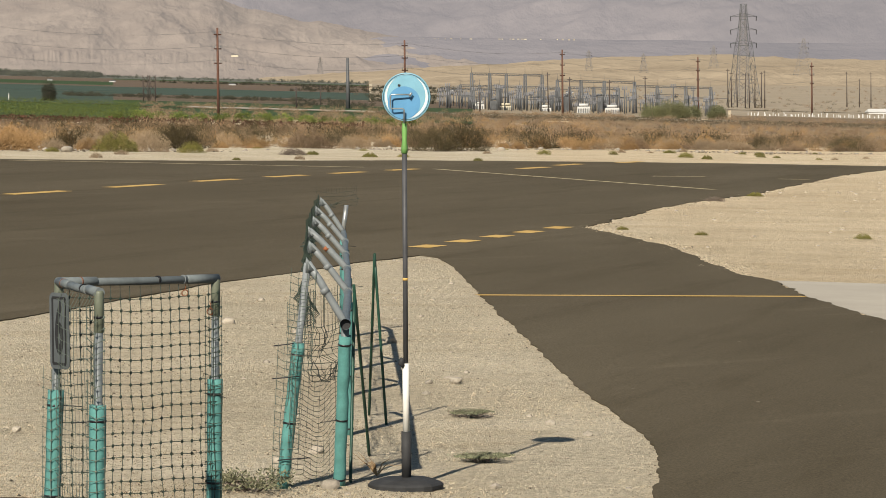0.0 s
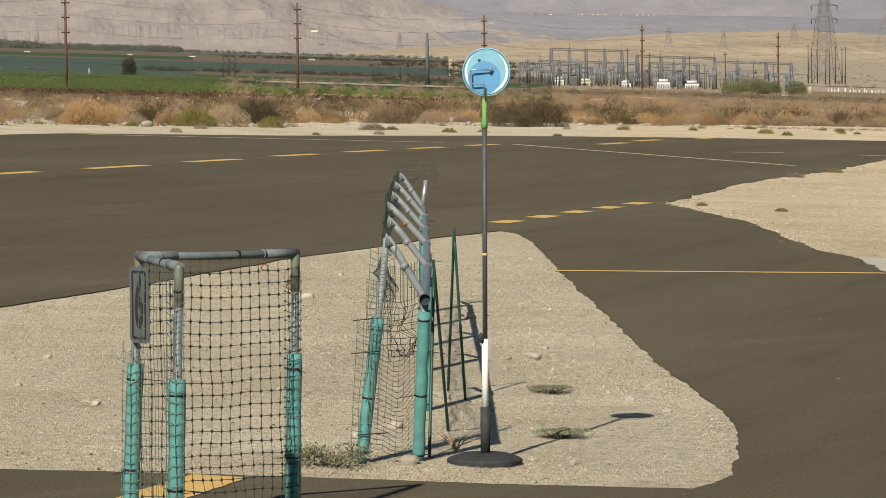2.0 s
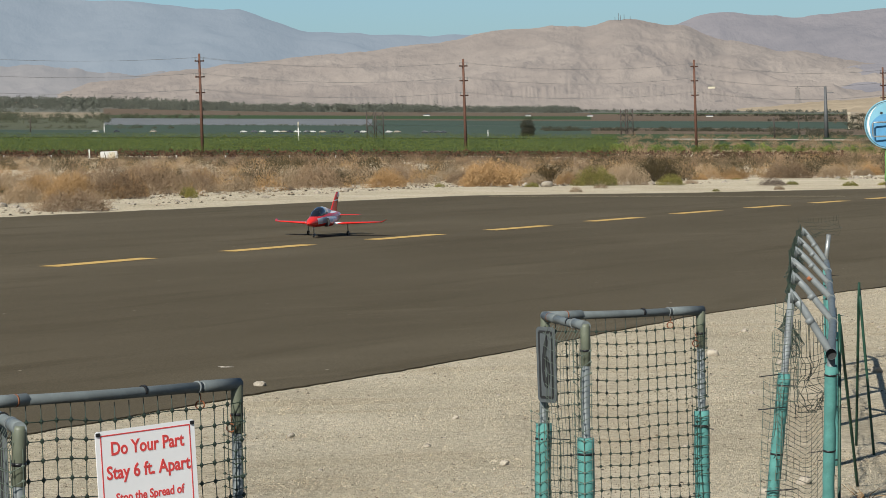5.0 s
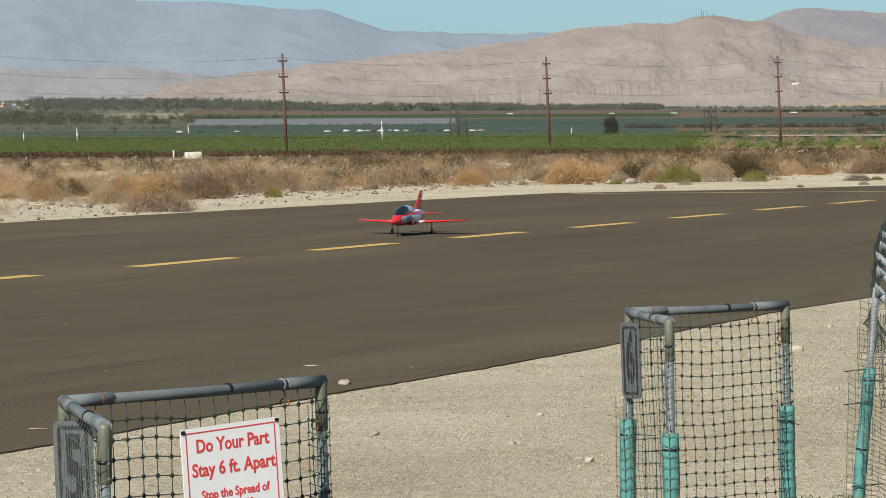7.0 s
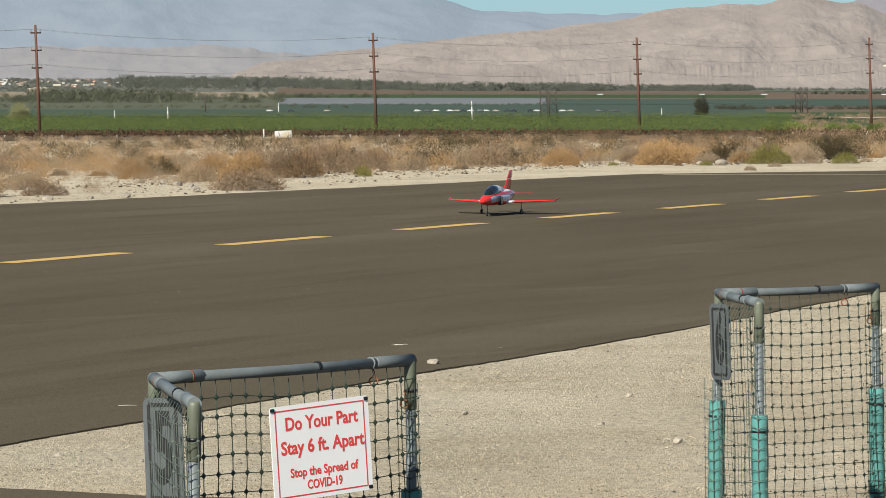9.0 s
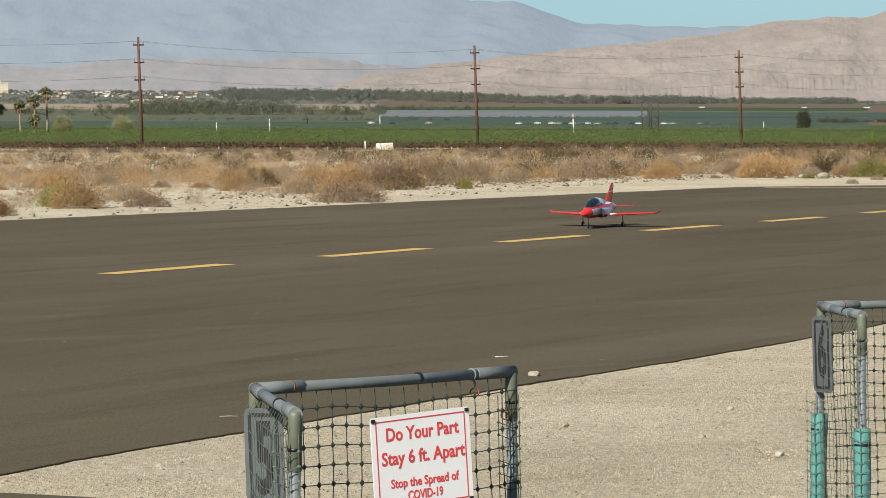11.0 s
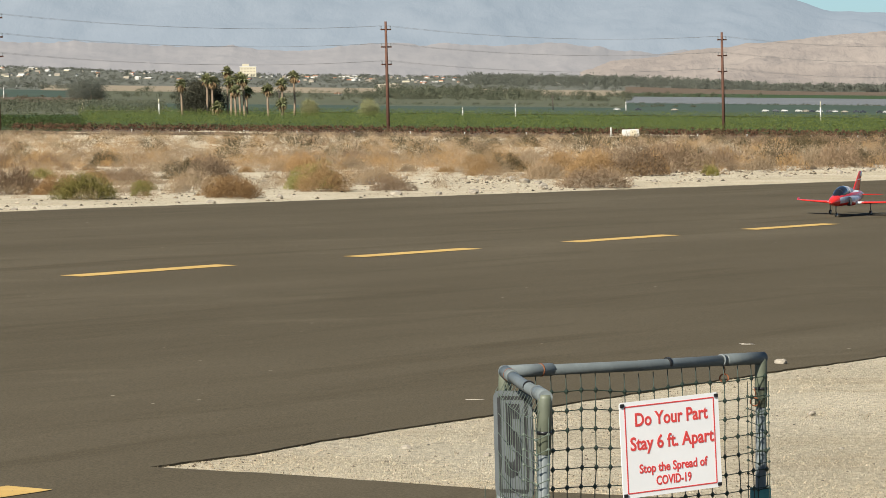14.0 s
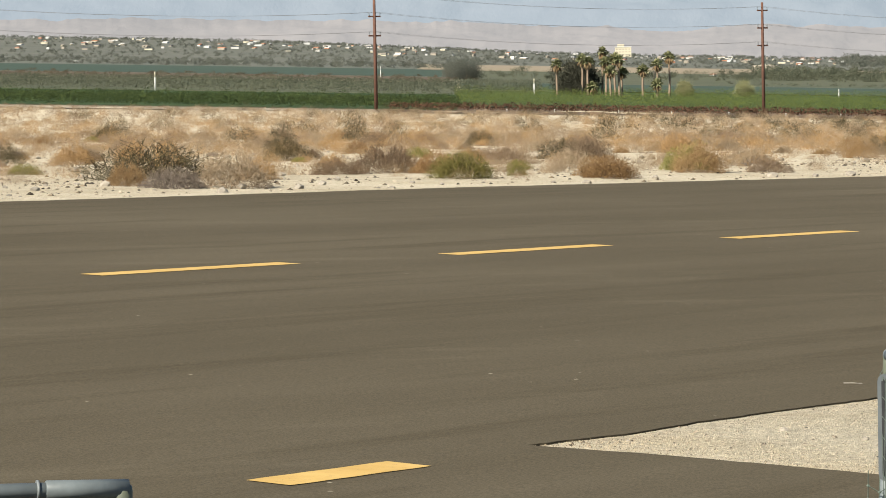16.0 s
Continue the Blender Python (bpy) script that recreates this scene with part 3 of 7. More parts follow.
def barrier(A, B, C, heights, lean, digit, plate_at, seed, label, mesh=0.055, bold=1.0):
    """A pipe corner frame with a net on two sides, padded posts and a numbered plate."""
    z0 = flat(*A)
    t = thing("pilot_barrier", pose(A[0], A[1], z0), label, "safety barrier", "netted pilot barriers")
    loc = lambda p, z: Vector((p[0] - A[0], p[1] - A[1], flat(*p) - z0 + z))
    r = 0.0182
    feet = {}
    for key, p, h, dx in zip("abc", (A, B, C), heights, lean):
        foot, head = loc(p, -0.1) + Vector((dx, 0, 0)), loc(p, h)
        feet[key] = (foot, head)
        up = (head - foot).normalized()
        bm = bmesh.new()
        tube(bm, foot, head, r, seg=14)
        post = part("post", bm, PIPE, t)
        bm = bmesh.new()
        chain(bm, [head - up * 0.17, head - up * 0.168, head - up * 0.004, head + up * 0.008], [r * 1.05, r * 1.18, r * 1.18, r * 1.02], 14)
        part("fitting", bm, PIPE_OLD, post, "olive pipe socket")
        sleeve(post, foot, head, 0.02, 0.66 if key == "c" else 0.65, seed + ord(key))
        bm = bmesh.new()
        c = head - up * 0.105
        tube(bm, c - up * 0.005, c + up * 0.005, r * 1.25, seg=14)
        part("cable_tie", bm, TIE, post)
    for a, b in (("a", "b"), ("a", "c")):
        p, q = feet[a][1], feet[b][1]
        d = (q - p).normalized()
        span = (q - p).length
        bm = bmesh.new()
        chain(bm, [p, p.lerp(q, 0.5) + Vector((0, 0, -0.004)), q], r, 14)
        rail = part("top_rail", bm, PIPE, t)
        for e, s, w in ((p, d, 0.20), (q, -d, 0.17)):
            bm = bmesh.new()
            chain(bm, [e - s * 0.012, e + s * w, e + s * (w + 0.003)], [r * 1.17, r * 1.17, r * 1.02], 14)
            part("coupling", bm, PIPE, rail)
        for k, u in enumerate((0.13, 0.62, 1 - 0.19 / span)):
            c = p.lerp(q, u)
            bm = bmesh.new()
            tube(bm, c - d * (0.003 if k != 1 else 0.006), c + d * (0.003 if k != 1 else 0.006), r * (1.21 if k != 1 else 1.1), seg=14)
            part("cable_tie", bm, (RUST, TIE, PIPE_PALE)[k], rail)
        if b == "c":          # a steel ring hung under the rail, another on the post
            for c in (p.lerp(q, 1 - 0.18 / span) - Vector((0, 0, 0.062)), q - Vector((0, 0, 0.15)) - d * 0.035):
                bm = bmesh.new()
                chain(bm, [c + Vector((0.014 * math.cos(k * math.tau / 16), 0.006 * math.cos(k * math.tau / 16), 0.014 * math.sin(k * math.tau / 16))) for k in range(17)], 0.0028, 6, False)
                chain(bm, [c + Vector((0, 0, 0.014)), c + Vector((0.004, 0, 0.03)), c + Vector((-0.002, 0, 0.046))], 0.002, 5)
                part("ring", bm, RUST, rail, "rusty steel ring")
    bm = bmesh.new()
    bmesh.ops.create_uvsphere(bm, u_segments=14, v_segments=10, radius=r * 1.2, matrix=Matrix.Translation(feet["a"][1]))
    part("elbow", bm, PIPE, t)
    for a, b in (("a", "b"), ("a", "c")):
        p, q = feet[a][1], feet[b][1]
        near = -Vector((*A, 0)).normalized().xy * 0.03
        if b == "b":          # the side net wraps outside the posts and the plate
            d = (q - p).normalized()
            near = Vector((-abs(d.y), -abs(d.x))) * 0.032
        over = (q - p).xy * 0.012
        net_panel(t, p.xy + near - over * 0.2, q.xy + near + over, p.z - 0.062, 0.03, seed + ord(b), mesh, rise=q.z - p.z, bulge=0.03 if b == "c" else 0.014, tie=0.058, hook=-near, label="dark green square-meshed safety net" if b == "c" else "bleached green square-meshed safety net", mat=NET if b == "c" else NET_PALE, thick=0.0015 * bold if b == "c" else 0.0012, knot=0.0075 * bold if b == "c" else 0.0044)
    # the nets are lapped round the posts
    for key, mat, high in (("b", NET_PALE, 0.10), ("a", NET_PALE, 0.42), ("c", NET, 0.12)):
        foot, head = feet[key]
        toward = -Vector((*B, 0)).normalized().xy
        across = Vector((-toward.y, toward.x))
        lap = net_panel(t, foot.xy + toward * 0.042 - across * 0.036, foot.xy + toward * 0.042 + across * 0.036, head.z - high, 0.05, seed + ord(key) * 3, 0.045, 0.010, 0.05, 0.0015, "", mat, 0.0046)
        slant = (head.x - foot.x) / (head.z - foot.z)
        lap.matrix_basis = Matrix(((1, 0, slant, -slant * foot.z), (0, 1, 0, 0), (0, 0, 1, 0), (0, 0, 0, 1)))
    # numbered plate behind the side net
    left, way, top, hh, sag = plate_at
    way = Vector((*way, 0))
    w = way.length
    c = loc(left, top - hh / 2) + way * 0.5 - Vector((0, 0, w * math.sin(radians(sag)) / 2))
    m = upright(way, Vector((way.y, -way.x, 0)), c) @ pose(0, 0, 0, 0, 0, -sag)
    bm = rounded_plate(bmesh.new(), w, hh, 0.025, 0.004)
    plate = part("number_plate", bm, PLATE, t, "grey plate with a dark painted number", m)
    bm = frame_line(bmesh.new(), w - 0.045, hh - 0.045, 0.012, 0.0028)
    part("border", bm, DARK_PAINT, plate)
    lettering(plate, digit, hh * 0.92, Matrix.Translation((0, 0.0, 0.0030)), DIGIT, 1.0, 0.010, "digit", w * 0.44)
    return t, feet


barrier((-1.696, 15.30), (-1.454, 14.63), (-1.0455, 15.90), (1.258, 1.26, 1.256), (-0.065, -0.035, -0.028), "6", ((-1.735, 15.26), (0.094, -0.10), 1.215, 0.335, 0.0), 3.0, "grey pipe barrier with dark net and teal padded posts")
b5, f5 = barrier((-3.039, 10.80), (-2.656, 9.85), (-2.3906, 11.77), (1.2335, 1.246, 1.2275), (-0.065, -0.06, -0.033), "5", ((-3.064, 10.74), (0.142, -0.05), 1.178, 0.345, 0.0), 14.0, "grey pipe barrier netted in dark green, holding a sign", 0.064, 1.15)
barrier((-4.303, 6.25), (-3.905, 5.30), (-3.675, 6.74), (1.21, 1.21, 1.209), (-0.05, -0.05, -0.03), "4", ((-4.33, 6.2), (0.1, -0.1), 1.17, 0.335, 0.0), 25.0, "grey pipe barrier beside the pit road")


def build_sign():
    """A printed board tied to the net."""
    m = upright((0.27, 0.30, 0), (0.30, -0.27, 0), (-2.606, 11.285, 1.060)) @ pose(0, 0, 0, 0, 0, 1.7)
    w, h = 0.404, 0.320
    bm = rounded_plate(bmesh.new(), w, h, 0.010, 0.003)
    s = part("notice_sign", bm, WHITE_SHEET, None, "", m)
    tagged(s, "white notice board with red lettering tied to a net", "sign")
    bm = frame_line(bmesh.new(), w - 0.042, h - 0.032, 0.0042, 0.0018)
    part("border", bm, RED_PRINT, s)
    for text, size, y, wide, bold in (("Do Your Part", 0.062, 0.300, 0.735, 0.0014), ("Stay 6 ft. Apart", 0.062, 0.052, 0.845, 0.0014), ("Stop the Spread of", 0.042, -0.212, 0.69, 0.0010), ("COVID-19", 0.042, -0.352, 0.355, 0.0010)):
        lettering(s, text, size, Matrix.Translation((0.005, y * h, 0.0018)), RED_PRINT, 0.88, bold, width=wide * w)
    for x, y in ((-0.192, 0.15), (0.192, 0.15), (0.192, -0.15), (-0.192, -0.15)):
        bm = bmesh.new()
        box(bm, (x, y, 0.003), (0.016, 0.012, 0.006), None, 0.002)
        part("cable_tie", bm, TIE, s)


build_sign()


def build_barrier_row():
    """The sloping frames farther along the row, seen almost end on."""
    L = [(-0.715, 18.45, 1.23), (-0.81, 21.3, 1.19), (-0.916, 23.9, 1.17), (-0.955, 25.9, 1.16), (-1.0, 27.7, 1.17), (-1.015, 29.2, 1.19)]
    R = [(-0.517, 18.45, 0.905), (-0.58, 21.3, 0.90), (-0.655, 23.9, 0.90), (-0.722, 25.9, 0.90), (-0.776, 27.7, 0.91), (-0.83, 29.2, 0.92)]
    t = thing("pilot_barrier", pose(-0.58, 18.6, flat(-0.58, 18.6)), "long grey pipe barrier with sloping bars and a torn net", "safety barrier", "netted pilot barriers")
    o = t.matrix_basis.translation
    V = lambda p: Vector(p) - o + Vector((-0.009, 0, -0.002))
    for k in range(6):
        l, r = V(L[k]), V(R[k])
        foot_l = Vector((L[k][0] - (0.165 if k == 0 else 0.05), L[k][1], flat(*L[k][:2]) - 0.05)) - o
        foot_r = Vector((R[k][0] - (0.06 if k == 0 else 0.02), R[k][1] + (0.2 if k == 0 else 0), flat(*R[k][:2]) - 0.05)) - o
        bm = bmesh.new()
        chain(bm, [l, l.lerp(r, 0.3) + Vector((0, 0, 0.01)), l.lerp(r, 0.9), r], 0.021 if k != 2 else 0.023, 10)
        bar = part("sloping_bar", bm, PIPE_PALE, t)
        bm = bmesh.new()
        tube(bm, l.lerp(r, 0.42), l.lerp(r, 0.5), 0.0245, seg=10)
        part("coupling", bm, RUST if k == 2 else PIPE_PALE, bar)
        if k < 1:
            bm = bmesh.new()
            tube(bm, foot_l, l, 0.02, seg=10)
            post = part("post", bm, PIPE_PALE, t)
            sleeve(post, foot_l, l, 0.04, 0.66, 40.0 + k, 0.034)
            # net wound round the leaning post, and a slack sheet beside it
            lean = Matrix.Identity(4)
            lean[0][2] = (l.x - foot_l.x) / (l.z - foot_l.z)
            for x0, x1, top, low, seed, thick in ((-0.05, 0.05, 0.72, 0.04, 71.0, 0.0017), (0.0, 0.13, 1.12, 0.62, 72.0, 0.0017), (0.03, 0.08, 0.66, 0.2, 73.0, 0.0016)):
                wrap = net_panel(t, (foot_l.x + x0, foot_l.y - 0.05), (foot_l.x + x1, foot_l.y - 0.03), top, low, seed, 0.04, 0.03, 0.04, thick, "", NET_PALE, 0.0035)
                wrap.matrix_basis = lean
            for z, x0, x1 in ((0.77, -0.13, -0.02), (0.595, -0.12, 0.03), (0.16, -0.04, 0.13)):
                c = foot_l.lerp(l, (z + 0.05) / (l.z - foot_l.z))
                part("cable_tie", tube(bmesh.new(), (c.x + x0, c.y - 0.045, z), (c.x + x1, c.y - 0.045, z + 0.012), 0.0038, 0.003, 6), TIE, post)
        bm = bmesh.new()
        tube(bm, foot_r, r, 0.022, seg=10)
        post = part("post", bm, PIPE, t)
        sleeve(post, foot_r, r, 0.04, 0.93, 60.0 + k, 0.034)
        bm = bmesh.new()
        chain(bm, [l + Vector((0, 0, -0.05)), l + Vector((0, 0, 0.01)), l + (r - l).normalized() * 0.05], 0.0225, 10)
        part("elbow", bm, PIPE, bar)
    # the long pipe that joins the lower ends, its near end open
    for k in range(5):
        a, b = V(R[k]), V(R[k + 1])
        bm = bmesh.new()
        tube(bm, a + (b - a).normalized() * (-0.02 if k == 0 else 0.0), b, 0.023, seg=12, caps=False)
        rail = part("long_rail", bm, PIPE, t)
        bm = bmesh.new()
        tube(bm, a - (b - a).normalized() * 0.06, a + (b - a).normalized() * 0.10, 0.029, seg=14, caps=(k != 0))
        c = part("coupling", bm, PIPE, rail)
        if k == 0:
            # black plug paints the shade inside the open pipe
            bm = bmesh.new()
            tube(bm, a - (b - a).normalized() * 0.03, a, 0.0285, seg=14)
            part("bore_shade", bm, DARK_PAINT, rail, "black plug painted as the shade in the open pipe end")
    # a taller bare stub at the far end
    bm = bmesh.new()
    tube(bm, V((-0.85, 29.4, 0.85)), V((-0.81, 29.4, 1.14)), 0.020, seg=10)
    part("stub", bm, STEEL, t, "bare shiny pipe stub")
    # its net: a long curtain down the left side and a slack end panel
    for k in range(5):
        l, r = V(L[k]), V(L[k + 1])
        net_panel(t, l.xy + Vector((-0.02, 0)), r.xy + Vector((-0.02, 0)), 1.16, 0.90 if k else 0.80, 80.0 + k, 0.05, 0.07, 0.06, 0.0014, knot=0.0035)
    bm = bmesh.new()
    xl, xr = L[0][0] - o.x - 0.13, R[0][0] - o.x - 0.05
    slack = lambda u, z: Vector((xl + 0.10 * z + (xr - xl - 0.10 * z) * u, 0.32 * u + 0.05 * noise.noise((u * 3, z * 4, 90)), z + 0.035 * math.sin(7.5 * u + 3 * z) * u - 0.05 * math.sin(math.pi * u) + 0.012 * noise.noise((u * 6, z * 9, 12))))
    for k in range(22):
        chain(bm, [slack(i / 16, 0.07 + 0.027 * k) for i in range(17)], 0.0015, 4, False)
    for i in range(9):
        chain(bm, [slack(i / 8, 0.07 + 0.027 * k) for k in range(0, 22, 3)], 0.0010, 4, False)
    part("slack_net", bm, NET, t, "slack net hanging in waves")
    net_panel(t, (L[0][0] - o.x - 0.02, 0.05), (R[0][0] - o.x - 0.05, 0.4), 0.86, 0.55, 91.0, 0.036, 0.08, 0.20, 0.0016, knot=0.003)
    net_panel(t, (L[0][0] - o.x - 0.12, -0.12), (L[0][0] - o.x + 0.0, -0.05), 0.97, 0.70, 92.0, 0.036, 0.11, 0.03, 0.0015, mat=NET_PALE, knot=0.003)
    net_panel(t, (L[5][0] - o.x - 0.05, 10.6), (L[5][0] - o.x + 0.28, 11.0), 1.24, 1.10, 95.0, 0.036, 0.16, 0.04, 0.0009, knot=0.002)


build_barrier_row()


def build_stakes():
    for foot, head in (((-0.52, 18.75), (-0.495, 19.2, 1.02)), ((-0.44, 20.2), (-0.50, 19.25, 1.06)), ((-0.50, 22.6), (-0.435, 21.9, 1.10)), ((-0.37, 22.0), (-0.437, 21.95, 1.08))):
        f = Vector((*foot, flat(*foot) - 0.08))
        bm = bmesh.new()
        d = Vector(head) - f
        chain(bm, [f + d * (k / 8) for k in range(9)], [0.0085 + 0.0012 * (k % 2) for k in range(9)], 8)
        tagged(part("garden_stake", bm, GREEN_STAKE), "thin dark green coated stake stuck in sand", "stake", "green stakes")


build_stakes()


def build_marker():
    """A pail lid on a paint roller handle, fixed to a pole on a rubber foot: a wind marker."""
    cyan = simple("pale cyan plastic lid", (0.15, 0.32, 0.40), 0.4, 0, 0.14, 12.0, 0, 0.4)
    blue = simple("sky blue paint", (0.075, 0.22, 0.37), 0.5, 0, 0.10, 14.0)
    white = simple("white plastic", (0.62, 0.60, 0.54), 0.45, 0, 0.1, 14.0)
    rubber = simple("dusty black rubber", (0.028, 0.028, 0.028), 0.75, 0, 0.35, 14.0, 0.002)
    grey_tube = simple("dark grey painted tube", (0.055, 0.055, 0.057), 0.55, 0, 0.3, 8.0)
    lime = simple("lime green grip", (0.12, 0.26, 0.07), 0.5, 0, 0.2, 14.0)
    x, y = -0.216, 18.62
    t = thing("wind_marker", pose(x, y, flat(x, y) - 0.006, 0, 0.36), "blue disc on a tall pole with a black rubber base", "marker")
    bm = bmesh.new()
    rings = []
    for z, r in ((0.0, 0.198), (0.022, 0.200), (0.034, 0.188), (0.052, 0.135), (0.058, 0.05), (0.059, 0.0005)):
        ring = []
        for k in range(24):
            a = k * math.tau / 24
            s = r * (1.0 + 0.022 * math.cos(8 * a + 0.4))
            ring.append(bm.verts.new((s * math.cos(a), s * math.sin(a), z)))
        rings.append(ring)
    for a, b in zip(rings, rings[1:]):
        for k in range(24):
            bm.faces.new((a[k], a[(k + 1) % 24], b[(k + 1) % 24], b[k]))
    part("base", bm, rubber, t)
    for name, z0, z1, r, mat, lab in (("socket", 0.05, 0.305, 0.027, rubber, "black socket"), ("lower_pole", 0.30, 0.672, 0.0185, white, "cream white section"),
                                      ("upper_pole", 0.66, 1.83, 0.0135, grey_tube, "dark grey section")):
        bm = bmesh.new()
        tube(bm, (0.004 - z0 * 0.002, 0, z0), (0.004 - z1 * 0.002, 0, z1), r, seg=14)
        part(name, bm, mat, t, lab)
    bm = bmesh.new()
    tube(bm, (0.002, 0, 1.118), (0.002, 0, 1.132), 0.0148, seg=12)
    part("band", bm, YELLOW, t, "yellow tape")
    bm = bmesh.new()
    chain(bm, [(-0.010, -0.012, 0.655), (-0.022, -0.02, 0.67), (-0.014, -0.02, 0.70), (-0.006, -0.015, 0.69)], [0.010, 0.017, 0.013, 0.006], 8)
    part("clamp", bm, rubber, t)
    bm = bmesh.new()
    chain(bm, [(0, 0, 1.80), (0.001, 0, 1.83), (0.001, 0, 1.87), (0.001, 0, 1.93), (0.001, 0, 1.965)], [0.017, 0.018, 0.0125, 0.0155, 0.010], 12)
    part("grip", bm, lime, t)
    c = Vector((0.012, 0.0, 2.102))
    back = pose(c.x, c.y, c.z, 90, 0, -6)
    bm = bmesh.new()
    for r, d in ((0.127, 0.006), (0.121, 0.010)):
        tube(bm, (0, 0, -d), (0, 0, d * 0.6), r, seg=40)
    disc = part("disc", bm, white, t, "white pail lid painted cyan", back)
    bm = bmesh.new()
    bmesh.ops.create_circle(bm, cap_ends=True, segments=40, radius=0.112, matrix=Matrix.Translation((0.0, 0.006, 0.0068)) @ Matrix.Diagonal((0.93, 1.0, 1, 1)))
    part("cyan_face", bm, cyan, disc)
    bm = bmesh.new()
    bmesh.ops.create_circle(bm, cap_ends=True, segments=40, radius=0.088, matrix=Matrix.Translation((-0.012, -0.031, 0.0086)))
    part("blue_face", bm, blue, disc)
    bm = bmesh.new()
    vs = [bm.verts.new((-0.038 + 0.008 * (1 + 0.6 * noise.noise((k * 0.9, 2.0, 0))) * math.cos(k * math.tau / 14), 0.062 + 0.007 * (1 + 0.7 * noise.noise((k * 0.9, 5.0, 0))) * math.sin(k * math.tau / 14), 0.0092)) for k in range(14)]
    bm.faces.new(vs)
    part("rust_stain", bm, DARK_PAINT, disc, "dark flaked patch")
    bm = bmesh.new()
    chain(bm, [(0.1225 * math.cos(k * math.tau / 40), 0.1225 * math.sin(k * math.tau / 40), 0.0085) for k in range(41)], 0.0012, 5, False)
    part("groove", bm, DARK_PAINT, disc)
    for r in (0.1265, 0.1185):
        bm = bmesh.new()
        chain(bm, [(r * math.cos(k * math.tau / 40), r * math.sin(k * math.tau / 40), 0.004) for k in range(41)], 0.0042, 6, False)
        part("rim", bm, cyan, disc)
    bm = bmesh.new()
    chain(bm, [(0, -0.03, 1.96), (0, -0.035, 2.033), (-0.008, -0.035, 2.04), (-0.066, -0.035, 2.04), (-0.073, -0.035, 2.047), (-0.073, -0.035, 2.108), (-0.066, -0.035, 2.115), (0.036, -0.035, 2.115)], 0.0042, 8)
    part("roller_wire", bm, STEEL, t, "bent steel roller wire")
    bm = bmesh.new()
    tube(bm, (0.028, -0.035, 2.105), (0.040, -0.035, 2.125), 0.006, seg=8)
    part("nut", bm, STEEL, t)


build_marker()


# ---- the model jet on the runway ----
def jet_paint():
    """Red with silver flashes along the flanks."""
    n = Nodes("glossy red and silver paint", 0.25, 0.0, 0.5)
    tc = n.t.nodes.new("ShaderNodeTexCoord").outputs["Object"]
    sep = n.t.nodes.new("ShaderNodeSeparateXYZ")
    n.link(tc, sep.inputs[0])
    n.co = tc

    def calc(op, a, b=0.0, c=0.0):
        k = n.t.nodes.new("ShaderNodeMath")
        k.operation = op
        for s, v in zip(k.inputs, (a, b, c)):
            if isinstance(v, (int, float)):
                s.default_value = v
            else:
                n.link(v, s)
        return k.outputs[0]
    x, z = sep.outputs[0], sep.outputs[2]
    wave = calc("MULTIPLY", calc("SINE", calc("MULTIPLY", x, 3.2)), 0.022)
    up = calc("ADD", calc("MULTIPLY_ADD", x, -0.055, 0.375), wave)
    low = calc("ADD", calc("MULTIPLY_ADD", x, 0.03, 0.245), calc("MULTIPLY", calc("SINE", calc("MULTIPLY_ADD", x, 5.0, 1.0)), 0.018))
    silver = calc("MULTIPLY", calc("MULTIPLY", calc("LESS_THAN", z, up), calc("GREATER_THAN", z, low)), calc("LESS_THAN", x, 0.74))
    white = calc("MULTIPLY", calc("GREATER_THAN", z, calc("ADD", up, 0.055)), calc("LESS_THAN", z, calc("ADD", up, 0.085)))
    shade = n.ramp(n.noise(3.0, 3.0), [(0.4, (0.26, 0.27, 0.31)), (0.6, (0.44, 0.45, 0.48))])
    red = n.ramp(n.noise(4.0, 3.0), [(0.3, (0.48, 0.018, 0.014)), (0.7, (0.58, 0.028, 0.018))])
    col = n.mix(silver, red, shade)
    col = n.mix(white, col, (0.75, 0.75, 0.75))
    n.colour(col)
    return n.m


JET = jet_paint()
JET_RED = simple("glossy bright red paint", (0.56, 0.025, 0.016), 0.25, 0, 0.08, 5.0, 0, 0.5)
JET_SILVER = simple("glossy silver paint", (0.36, 0.37, 0.41), 0.28, 0.2, 0.12, 4.0, 0, 0.5)
JET_WHITE = simple("glossy white paint", (0.62, 0.62, 0.62), 0.25, 0, 0.04, 5.0, 0, 0.5)
CANOPY = simple("smoked canopy", (0.012, 0.013, 0.017), 0.06, 0, 0.1, 5.0, 0, 0.8)
BLACK = simple("black rubber tyre", (0.015, 0.015, 0.015), 0.7, 0, 0.2, 20.0)


def loft(bm, rings, seg=24, power=2.3, caps=True):
    """Skin over rings of (x, y, z, half width, half height)."""
    made = []
    for x, y, z, w, h in rings:
        ring = []
        for k in range(seg):
            a = k * math.tau / seg
            c, s = math.cos(a), math.sin(a)
            ring.append(bm.verts.new((x, y + w * math.copysign(abs(c) ** (2 / power), c), z + h * math.copysign(abs(s) ** (2 / power), s))))
        made.append(ring)
    for a, b in zip(made, made[1:]):
        for k in range(seg):
            f = bm.faces.new((a[k], b[k], b[(k + 1) % seg], a[(k + 1) % seg]))
            f.smooth = True
    if caps:
        bm.faces.new(made[0])
        bm.faces.new(made[-1][::-1])
    return bm


